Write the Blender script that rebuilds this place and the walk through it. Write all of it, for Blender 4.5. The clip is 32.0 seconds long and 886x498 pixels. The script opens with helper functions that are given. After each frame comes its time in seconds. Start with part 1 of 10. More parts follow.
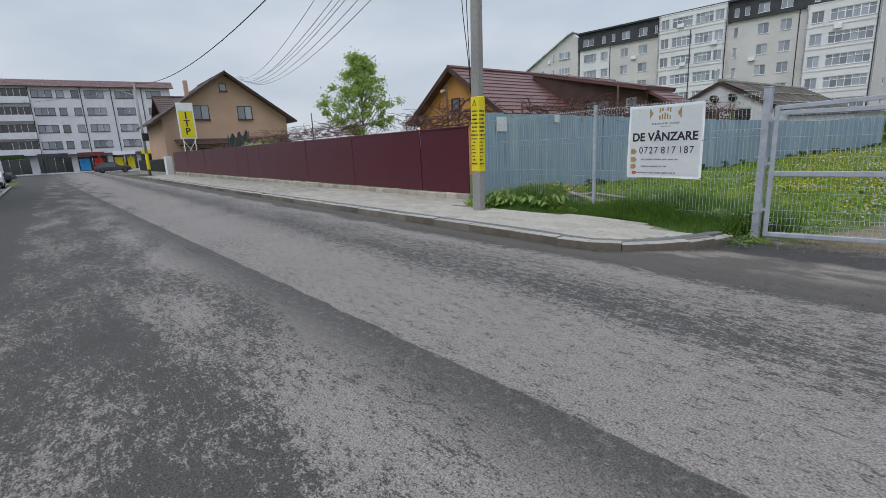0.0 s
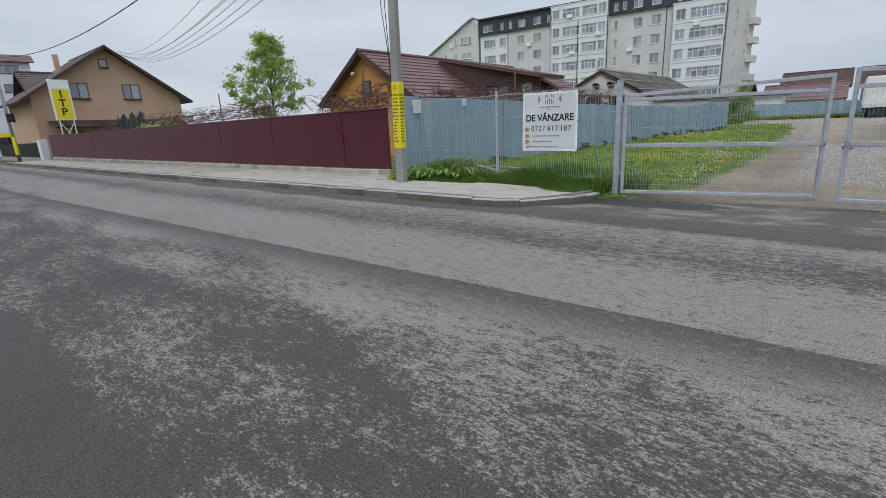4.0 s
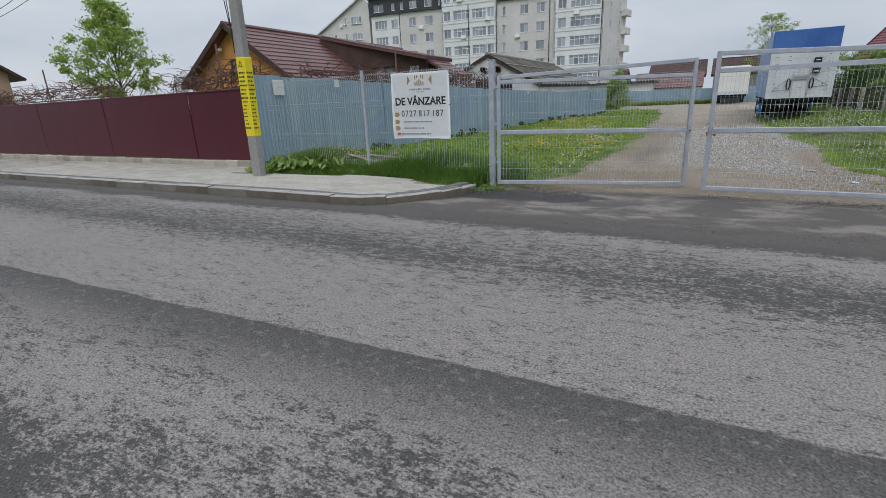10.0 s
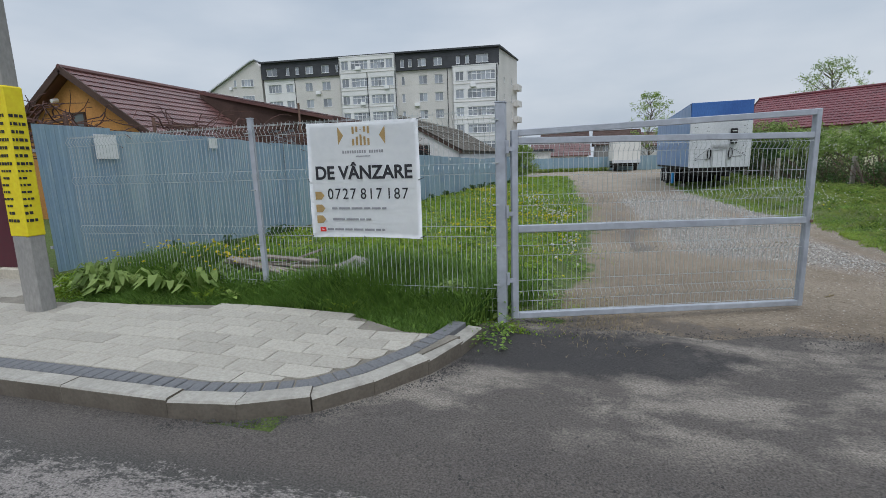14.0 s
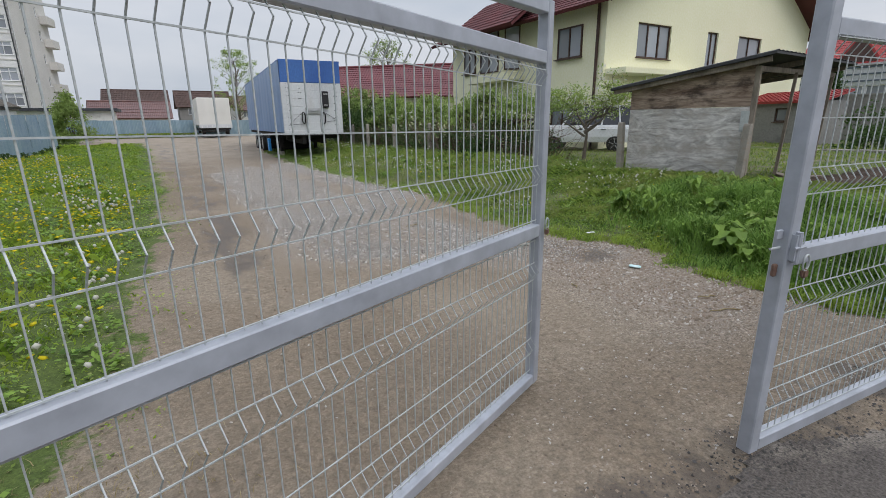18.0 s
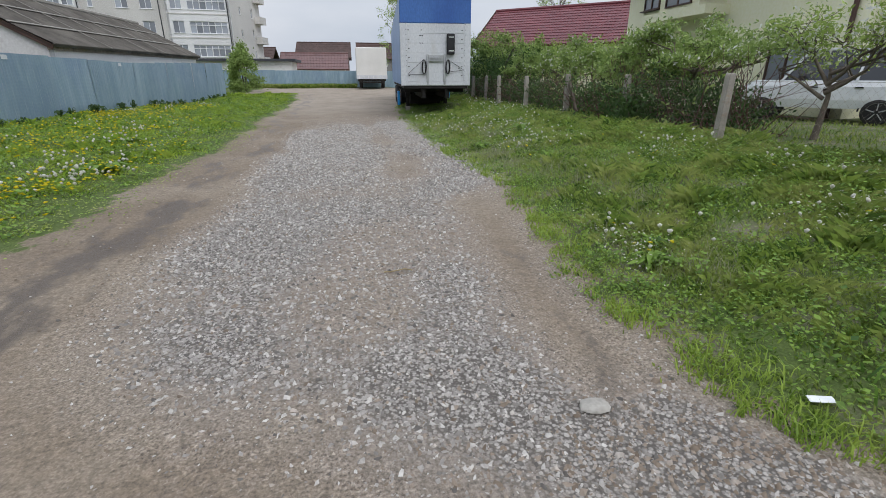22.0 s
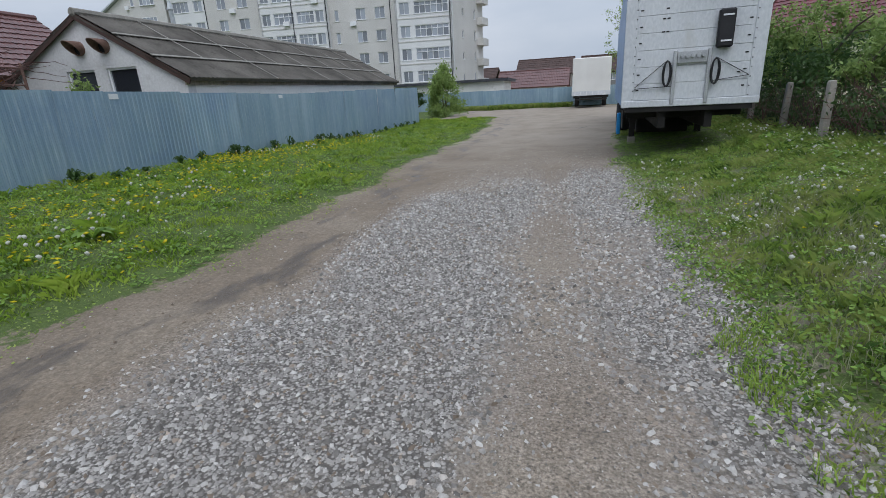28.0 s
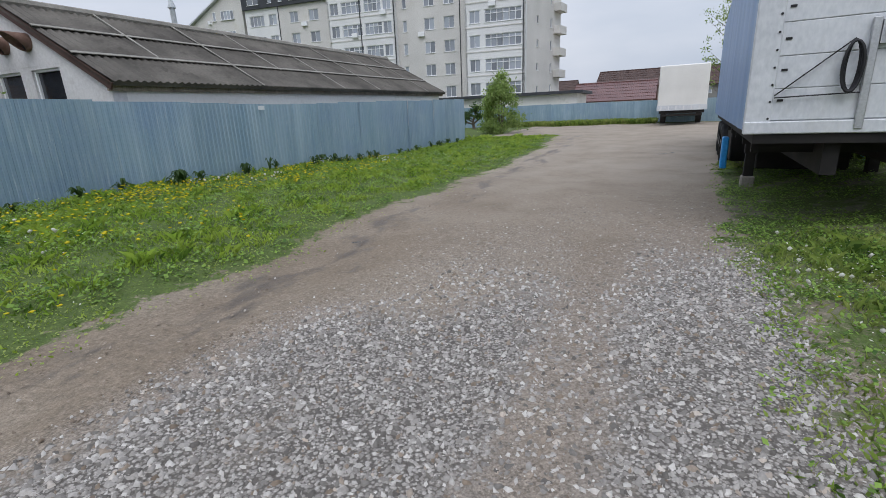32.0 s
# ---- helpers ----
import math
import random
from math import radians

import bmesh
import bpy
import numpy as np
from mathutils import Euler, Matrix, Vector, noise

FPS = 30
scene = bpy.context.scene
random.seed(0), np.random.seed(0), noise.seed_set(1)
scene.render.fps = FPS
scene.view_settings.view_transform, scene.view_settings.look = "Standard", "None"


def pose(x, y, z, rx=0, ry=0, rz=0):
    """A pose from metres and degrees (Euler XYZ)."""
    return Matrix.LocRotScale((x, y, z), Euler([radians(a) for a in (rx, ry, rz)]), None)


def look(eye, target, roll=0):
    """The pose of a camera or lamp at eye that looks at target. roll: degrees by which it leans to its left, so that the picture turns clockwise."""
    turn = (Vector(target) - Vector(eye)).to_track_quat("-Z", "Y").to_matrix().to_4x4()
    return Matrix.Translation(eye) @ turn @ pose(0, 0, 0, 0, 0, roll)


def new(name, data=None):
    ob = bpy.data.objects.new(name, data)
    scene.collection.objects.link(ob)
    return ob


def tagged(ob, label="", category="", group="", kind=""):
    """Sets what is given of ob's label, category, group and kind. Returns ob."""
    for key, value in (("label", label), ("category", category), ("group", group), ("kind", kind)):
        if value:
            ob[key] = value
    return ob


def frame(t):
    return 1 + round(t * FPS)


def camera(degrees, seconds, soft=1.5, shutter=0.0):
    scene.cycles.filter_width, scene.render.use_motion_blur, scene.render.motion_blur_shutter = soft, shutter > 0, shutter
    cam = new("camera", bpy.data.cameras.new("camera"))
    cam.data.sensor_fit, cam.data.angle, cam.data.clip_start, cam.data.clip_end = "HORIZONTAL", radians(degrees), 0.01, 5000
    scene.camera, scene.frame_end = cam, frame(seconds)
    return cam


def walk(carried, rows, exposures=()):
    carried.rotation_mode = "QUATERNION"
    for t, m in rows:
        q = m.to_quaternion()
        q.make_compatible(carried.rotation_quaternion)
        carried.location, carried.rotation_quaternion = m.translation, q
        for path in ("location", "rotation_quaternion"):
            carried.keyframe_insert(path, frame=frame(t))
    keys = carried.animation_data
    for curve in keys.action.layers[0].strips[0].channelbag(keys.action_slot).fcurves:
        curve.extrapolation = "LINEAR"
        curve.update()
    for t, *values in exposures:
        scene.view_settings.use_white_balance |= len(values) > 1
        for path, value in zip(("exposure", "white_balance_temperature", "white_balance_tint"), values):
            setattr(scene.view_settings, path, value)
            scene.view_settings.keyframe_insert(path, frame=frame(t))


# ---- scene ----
cam = camera(87.1, 32.0, 0.8)
METRES, EYE, TILT, LEAN, TURN = 28.3, 1.5, -0.14, 1.36, 51.0
ROWS = [
    (0.0, 0.0, 0.0, 0.0, -0.3, -12.38, 1.39),
    (0.5, -0.008, -0.0112, -0.0007, 4.93, -12.27, 1.62),
    (1.0, -0.0105, -0.0222, -0.0014, 8.98, -12.78, 2.06),
    (1.5, -0.0128, -0.032, -0.0019, 8.51, -13.29, 2.38),
    (2.0, -0.0121, -0.0399, -0.0019, 5.08, -13.41, 1.89),
    (2.5, -0.0092, -0.0472, -0.0018, 1.43, -13.36, 1.31),
    (3.0, -0.0098, -0.0501, -0.0023, -1.5, -13.51, 1.2),
    (3.5, -0.013, -0.0517, -0.0024, -6.21, -14.08, 1.48),
    (4.0, -0.0171, -0.0538, -0.0024, -11.5, -14.62, 1.39),
    (4.5, -0.018, -0.0565, -0.0022, -14.94, -14.66, 1.02),
    (6.5, -0.0238, -0.0614, -0.0011, -12.06, -13.62, 2.13),
    (7.0, -0.0243, -0.0611, -0.0011, -11.13, -13.74, 2.32),
    (7.5, -0.0242, -0.061, -0.0013, -11.53, -14.53, 2.41),
    (8.0, -0.0238, -0.06, -0.0024, -13.74, -16.07, 2.44),
    (8.5, -0.0215, -0.0566, -0.0036, -16.51, -17.38, 2.32),
    (9.0, -0.0108, -0.049, -0.0053, -19.2, -18.11, 1.93),
    (9.5, 0.0023, -0.037, -0.0062, -21.75, -17.81, 1.38),
    (10.0, 0.0162, -0.0231, -0.0028, -23.34, -16.68, 1.18),
    (10.5, 0.0269, -0.0093, -0.0012, -23.81, -16.11, 1.04),
    (11.0, 0.0289, 0.009, -0.0007, -24.78, -15.54, 1.19),
    (11.5, 0.0316, 0.0281, -0.0006, -26.09, -14.91, 1.5),
    (12.0, 0.0326, 0.0468, 0.0001, -27.45, -14.36, 1.81),
    (12.5, 0.0351, 0.0656, 0.0015, -29.08, -13.59, 1.94),
    (13.0, 0.0418, 0.0833, 0.0026, -31.38, -12.27, 1.46),
    (13.5, 0.0469, 0.1018, 0.0023, -33.75, -10.65, 0.83),
    (15.5, 0.084, 0.1661, 0.0024, -45.52, -7.83, 3.5),
    (16.0, 0.0977, 0.1778, 0.0015, -52.81, -9.29, 3.89),
    (16.5, 0.1158, 0.182, 0.0008, -60.64, -10.53, 3.14),
    (17.0, 0.1332, 0.1855, 0.0004, -67.72, -11.54, 1.82),
    (17.5, 0.1523, 0.1882, 0.0006, -74.62, -12.68, 1.09),
    (18.0, 0.1734, 0.1868, 0.0008, -81.64, -13.94, 0.62),
    (18.5, 0.1939, 0.1853, 0.0002, -87.94, -14.84, -0.0),
    (19.0, 0.2131, 0.1798, -0.0006, -93.13, -15.54, -0.37),
    (19.5, 0.2308, 0.1764, -0.0009, -96.45, -15.82, -0.5),
    (20.0, 0.2485, 0.1727, -0.0014, -96.17, -16.14, -0.79),
    (20.5, 0.2674, 0.1689, -0.0016, -91.16, -17.14, -1.53),
    (21.0, 0.2871, 0.1688, -0.001, -81.02, -18.52, -1.66),
    (21.5, 0.3041, 0.1678, 0.0004, -68.95, -19.21, -0.82),
    (22.0, 0.3202, 0.1716, 0.0001, -61.07, -19.04, -0.54),
    (22.5, 0.3374, 0.1772, 0.0005, -55.98, -18.86, -0.29),
    (23.0, 0.3549, 0.1847, 0.0013, -52.26, -18.84, -0.32),
    (23.5, 0.3725, 0.195, 0.0017, -50.2, -19.33, -0.48),
    (24.0, 0.3901, 0.2036, 0.002, -47.93, -20.08, 0.11),
    (24.5, 0.4064, 0.2147, 0.002, -45.97, -20.56, 0.42),
    (26.5, 0.4789, 0.2647, 0.0055, -43.42, -20.54, -0.37),
    (27.0, 0.4966, 0.2795, 0.0064, -42.64, -19.37, 0.16),
    (27.5, 0.5143, 0.2901, 0.0074, -39.58, -17.78, 1.13),
    (28.0, 0.5285, 0.3027, 0.0077, -35.22, -16.91, 1.87),
    (28.5, 0.544, 0.3155, 0.0077, -30.89, -16.93, 2.45),
    (29.0, 0.56, 0.3289, 0.0077, -28.07, -17.26, 2.46),
    (29.5, 0.575, 0.3438, 0.0083, -29.94, -17.56, 2.11),
    (30.0, 0.5932, 0.3573, 0.0077, -33.77, -18.11, 1.71),
    (30.5, 0.6112, 0.3705, 0.0077, -37.4, -18.6, 0.79),
    (31.0, 0.6314, 0.3815, 0.0071, -38.28, -18.27, 0.75),
    (31.5, 0.6479, 0.3953, 0.0079, -33.44, -16.96, 1.31),
    (32.0, 0.6628, 0.4077, 0.0094, -25.89, -15.16, 1.14),
]
walk(cam, [(t, pose(0, 0, EYE, TILT, LEAN, TURN) @ pose(METRES * x, METRES * y, METRES * z, 90 + pitch, roll, yaw)) for t, x, y, z, yaw, pitch, roll in ROWS],
     [(0, 0.10, 6370, 12), (4, 0.13, 6370, 12), (8, 0.14, 6400, 12), (9, 0.31, 6450, 12), (10, 0.07, 6450, 12), (11, 0.03, 6450, 11), (13, 0.10, 6370, 11), (16, 0.0, 6350, 12), (17.5, 0.14, 6500, 14), (19, 0.2, 6900, 14), (20, 0.19, 6900, 14), (21, 0.18, 6850, 11), (22, 0.23, 6530, 14), (24, 0.26, 6300, 15), (26, 0.24, 6150, 13), (27, 0.22, 6130, 13), (28, 0.03, 6150, 13), (30, 0.11, 6220, 14), (31, 0.17, 6270, 14), (32, 0.19, 6320, 15)])

# ---- light and sky ----
world = bpy.data.worlds.new("overcast_sky")
scene.world = world
world.use_nodes = True
wn, wl = world.node_tree.nodes, world.node_tree.links
wn.clear()
sky = wn.new("ShaderNodeTexSky")
sky.sky_type, sky.sun_disc = "NISHITA", False
sky.sun_elevation, sky.sun_rotation = radians(55), radians(160)
sky.dust_density, sky.air_density, sky.ozone_density = 4.0, 1.6, 1.0
w_co = wn.new("ShaderNodeTexCoord")
w_map = wn.new("ShaderNodeMapping")
w_map.inputs["Scale"].default_value = (1.2, 1.2, 3.6)
w_noise = wn.new("ShaderNodeTexNoise")
w_noise.inputs["Scale"].default_value, w_noise.inputs["Detail"].default_value = 1.7, 5
w_ramp = wn.new("ShaderNodeValToRGB")
w_ramp.color_ramp.elements[0].position, w_ramp.color_ramp.elements[0].color = 0.32, (4.85, 5.65, 6.6, 1)
w_ramp.color_ramp.elements[1].position, w_ramp.color_ramp.elements[1].color = 0.68, (7.0, 7.5, 8.1, 1)
w_mix = wn.new("ShaderNodeMix")
w_mix.data_type = "RGBA"
w_mix.inputs["Factor"].default_value = 0.88
w_bg = wn.new("ShaderNodeBackground")
w_bg.inputs["Strength"].default_value = 0.094
w_sep = wn.new("ShaderNodeSeparateXYZ")
w_up = wn.new("ShaderNodeValToRGB")
w_up.color_ramp.elements[0].position, w_up.color_ramp.elements[0].color = 0.38, (0.46, 0.46, 0.46, 1)
w_up.color_ramp.elements[1].position, w_up.color_ramp.elements[1].color = 1.0, (1, 1, 1, 1)
w_top = wn.new("ShaderNodeVectorMath")
w_top.operation = "MULTIPLY"
w_gain = wn.new("ShaderNodeVectorMath")
w_gain.operation, w_gain.inputs["Scale"].default_value = "SCALE", 2.17
w_out = wn.new("ShaderNodeOutputWorld")
wl.new(w_co.outputs["Generated"], w_map.inputs["Vector"])
wl.new(w_map.outputs["Vector"], w_noise.inputs["Vector"])
wl.new(w_noise.outputs["Fac"], w_ramp.inputs["Fac"])
wl.new(sky.outputs["Color"], w_mix.inputs["A"])
wl.new(w_ramp.outputs["Color"], w_mix.inputs["B"])
wl.new(w_co.outputs["Generated"], w_sep.inputs[0])
wl.new(w_sep.outputs["Z"], w_up.inputs["Fac"])
wl.new(w_mix.outputs["Result"], w_top.inputs[0])
wl.new(w_up.outputs["Color"], w_top.inputs[1])
wl.new(w_top.outputs[0], w_gain.inputs[0])
wl.new(w_gain.outputs[0], w_bg.inputs["Color"])
wl.new(w_bg.outputs["Background"], w_out.inputs["Surface"])
sun = new("sun", bpy.data.lights.new("sun", "SUN"))
sun.data.energy, sun.data.angle, sun.data.color = 0.9, radians(35), (0.96, 0.98, 1.0)
sun.matrix_world = look((5, -14, 21), (0, 0, 0))


# ---- materials ----
class Nodes:
    """Short names for the shader nodes of one material."""

    def __init__(self, name, rough=0.8, metal=0.0, spec=0.4):
        self.m = bpy.data.materials.new(name)
        self.m.use_nodes = True
        self.n, self.l = self.m.node_tree.nodes, self.m.node_tree.links
        self.b = self.n["Principled BSDF"]
        self.b.inputs["Roughness"].default_value = rough
        self.b.inputs["Metallic"].default_value = metal
        self.b.inputs["Specular IOR Level"].default_value = spec
        self.co = self.n.new("ShaderNodeTexCoord").outputs["Object"]

    def put(self, value, socket):
        if isinstance(value, bpy.types.NodeSocket):
            self.l.new(value, socket)
        elif isinstance(value, tuple) and len(value) == 3 and socket.type == "RGBA":
            socket.default_value = (*value, 1)
        else:
            socket.default_value = value

    def world_co(self):
        return self.n.new("ShaderNodeNewGeometry").outputs["Position"]

    def map(self, scale, vec=None, turn=0.0):
        k = self.n.new("ShaderNodeMapping")
        k.inputs["Scale"].default_value = scale
        k.inputs["Rotation"].default_value = (0, 0, turn)
        self.l.new(vec or self.co, k.inputs["Vector"])
        return k.outputs["Vector"]

    def noise(self, scale, detail=4.0, vec=None, rough=0.55, warp=0.0):
        k = self.n.new("ShaderNodeTexNoise")
        k.inputs["Scale"].default_value, k.inputs["Detail"].default_value = scale, detail
        k.inputs["Roughness"].default_value, k.inputs["Distortion"].default_value = rough, warp
        self.l.new(vec or self.co, k.inputs["Vector"])
        return k.outputs["Fac"]

    def cells(self, scale, vec=None, out="Distance", feature="F1"):
        k = self.n.new("ShaderNodeTexVoronoi")
        k.feature = feature
        k.inputs["Scale"].default_value = scale
        self.l.new(vec or self.co, k.inputs["Vector"])
        return k.outputs[out]

    def ramp(self, fac, *stops):
        k = self.n.new("ShaderNodeValToRGB")
        e = k.color_ramp.elements
        while len(e) < len(stops):
            e.new(0.5)
        for i, (at, c) in enumerate(stops):
            e[i].position = at
            e[i].color = (c, c, c, 1) if isinstance(c, (int, float)) else (*c, 1)
        self.l.new(fac, k.inputs["Fac"])
        return k.outputs["Color"]

    def mix(self, fac, a, b, kind="MIX"):
        k = self.n.new("ShaderNodeMix")
        k.data_type, k.blend_type = "RGBA", kind
        for v, s in ((fac, "Factor"), (a, "A"), (b, "B")):
            self.put(v, k.inputs[s] if s == "Factor" else next(i for i in k.inputs if i.name == s and i.type == "RGBA"))
        return next(o for o in k.outputs if o.type == "RGBA")

    def math(self, op, a, b=0.5):
        k = self.n.new("ShaderNodeMath")
        k.operation = op
        self.put(a, k.inputs[0]), self.put(b, k.inputs[1])
        return k.outputs[0]

    def axis(self, which, vec=None):
        k = self.n.new("ShaderNodeSeparateXYZ")
        self.l.new(vec or self.co, k.inputs[0])
        return k.outputs[which]

    def attr(self, name):
        k = self.n.new("ShaderNodeAttribute")
        k.attribute_name = name
        return k.outputs["Color"]

    def split(self, col):
        k = self.n.new("ShaderNodeSeparateColor")
        self.l.new(col, k.inputs[0])
        return k.outputs

    def random(self):
        return self.n.new("ShaderNodeObjectInfo").outputs["Random"]

    def island(self):
        return self.n.new("ShaderNodeNewGeometry").outputs["Random Per Island"]

    def done(self, colour=None, bump=None, depth=0.01, strength=0.6, rough=None):
        if colour is not None:
            self.put(colour, self.b.inputs["Base Color"])
        if rough is not None:
            self.put(rough, self.b.inputs["Roughness"])
        if bump is not None:
            k = self.n.new("ShaderNodeBump")
            k.inputs["Strength"].default_value, k.inputs["Distance"].default_value = strength, depth
            self.l.new(bump, k.inputs["Height"])
            self.l.new(k.outputs["Normal"], self.b.inputs["Normal"])
        return self.m


def surface(name, a, b, scale=1.5, fine=25.0, rough=0.8, metal=0.0, spec=0.35, stretch=(1, 1, 1), bump=0.3, depth=0.004, vary=0.0, stain=None, island=False):
    """A two-scale surface: colour drifts from a to b, fine grain over it, and a stain colour in blotches."""
    g = Nodes(name, rough, metal, spec)
    v = g.map(stretch)
    big, small = g.noise(scale, 5, v), g.noise(fine, 4, v)
    c = g.mix(g.ramp(big, (0.32, 0.0), (0.68, 1.0)), a, b)
    c = g.mix(0.35, c, g.ramp(small, (0.25, 0.25), (0.75, 0.78)), "OVERLAY")
    if stain:
        c = g.mix(g.ramp(g.noise(scale * 2.3, 6, v, 0.65), (0.56, 0.0), (0.72, 0.75)), c, stain)
    if vary:
        r = g.island() if island else g.random()
        c = g.mix(1.0, c, g.ramp(r, (0.0, 1 - vary), (1.0, 1.0)), "MULTIPLY")
    r = g.math("MULTIPLY_ADD", small, 0.15)
    r.node.inputs[2].default_value = rough - 0.07
    return g.done(c, small, depth, bump, r)


def m_asphalt():
    g = Nodes("worn_asphalt", 0.85, 0, 0.35)
    p = g.world_co()
    y = g.axis("Y", p)
    lay = g.map((0.55, 1.6, 1), p)
    wob = g.math("MULTIPLY_ADD", g.noise(0.9, 3, p), 0.5)
    wob.node.inputs[2].default_value = -0.25
    yy = g.math("ADD", y, wob)
    fine = g.noise(85, 3, p)
    grit = g.cells(120, p)
    # share of the dark binder across the road: smooth dark gutter, mottled lane, seam, paler lane, far band
    t = g.math("MULTIPLY_ADD", yy, 0.1)
    t.node.inputs[2].default_value = 0.3
    share = g.ramp(t, (0.10, 0.68), (0.195, 0.66), (0.225, 0.545), (0.32, 0.545), (0.385, 0.495), (0.46, 0.465), (0.56, 0.435), (0.62, 0.465), (0.67, 0.54), (0.745, 0.48), (0.775, 0.445), (0.80, 0.56), (0.83, 0.80), (0.95, 0.78))
    drift = g.math("MULTIPLY", g.math("SUBTRACT", g.noise(0.9, 4, lay, 0.55), 0.5), 0.36)
    drift = g.math("MULTIPLY", drift, g.ramp(t, (0.47, 1.0), (0.50, 0.3), (0.72, 0.35), (0.80, 0.5)))
    blot = g.mix(0.5, g.noise(11.0, 7, g.map((0.6, 1.25, 1), p), 0.78), g.noise(42, 5, g.map((0.7, 1.2, 1), p), 0.75))
    d = g.math("SUBTRACT", g.math("ADD", share, drift), blot)
    dark = g.ramp(g.math("ADD", d, 0.5), (0.468, 0.0), (0.532, 1.0))
    seam_y = g.math("ADD", y, g.math("MULTIPLY", g.math("SUBTRACT", g.noise(2.2, 5, p), 0.5), 0.10))
    s = g.math("SUBTRACT", g.math("MULTIPLY_ADD", g.axis("X", p), 0.035), seam_y)
    s.node.inputs[0].links[0].from_node.inputs[2].default_value = 2.02
    s01 = g.ramp(s, (0.0, 0.0), (0.01, 0.95), (0.2, 0.85), (0.75, 0.0))
    dark = g.math("MAXIMUM", dark, g.math("MULTIPLY", s01, g.ramp(g.noise(15, 5, p, 0.7), (0.32, 0.35), (0.47, 1.0))))
    pale = g.mix(g.noise(0.7, 4, p), (0.198, 0.179, 0.165), (0.242, 0.221, 0.205))
    black = g.mix(g.noise(1.1, 4, p), (0.047, 0.045, 0.041), (0.074, 0.071, 0.065))
    black = g.mix(g.ramp(t, (0.795, 0.0), (0.82, 0.85)), black, g.mix(g.noise(1.7, 6, p, 0.65), (0.070, 0.062, 0.058), (0.120, 0.104, 0.090)))
    c = g.mix(dark, pale, black)
    apron = g.ramp(g.math("MULTIPLY", y, 0.1), (0.555, 0.0), (0.60, 1.0))
    c = g.mix(g.math("MULTIPLY", apron, g.ramp(g.noise(1.9, 7, g.map((0.7, 1.1, 1), p), 0.66), (0.47, 0.05), (0.60, 0.85))), c, (0.23, 0.205, 0.175))
    # a fresh black patch laid round the foot of the gate post
    ex = g.math("MULTIPLY_ADD", g.axis("X", p), 0.75)
    ex.node.inputs[2].default_value = 1.2
    ey = g.math("MULTIPLY_ADD", y, 1.8)
    ey.node.inputs[2].default_value = -12.9
    ring = g.math("ADD", g.math("ADD", g.math("MULTIPLY", ex, ex), g.math("MULTIPLY", ey, ey)), g.math("MULTIPLY", g.math("SUBTRACT", g.noise(2.4, 6, p, 0.7), 0.5), 2.2))
    c = g.mix(g.ramp(ring, (0.55, 0.9), (0.95, 0.0)), c, (0.038, 0.036, 0.036))
    c = g.mix(0.85, c, g.ramp(fine, (0.28, 0.15), (0.72, 0.85)), "OVERLAY")
    c = g.mix(g.ramp(g.cells(33, p), (0.03, 0.55), (0.09, 0.0)), c, (0.31, 0.295, 0.27))
    h = g.math("ADD", g.math("MULTIPLY", fine, 0.7), g.math("MULTIPLY", grit, 0.5))
    return g.done(c, h, 0.008, 0.75)


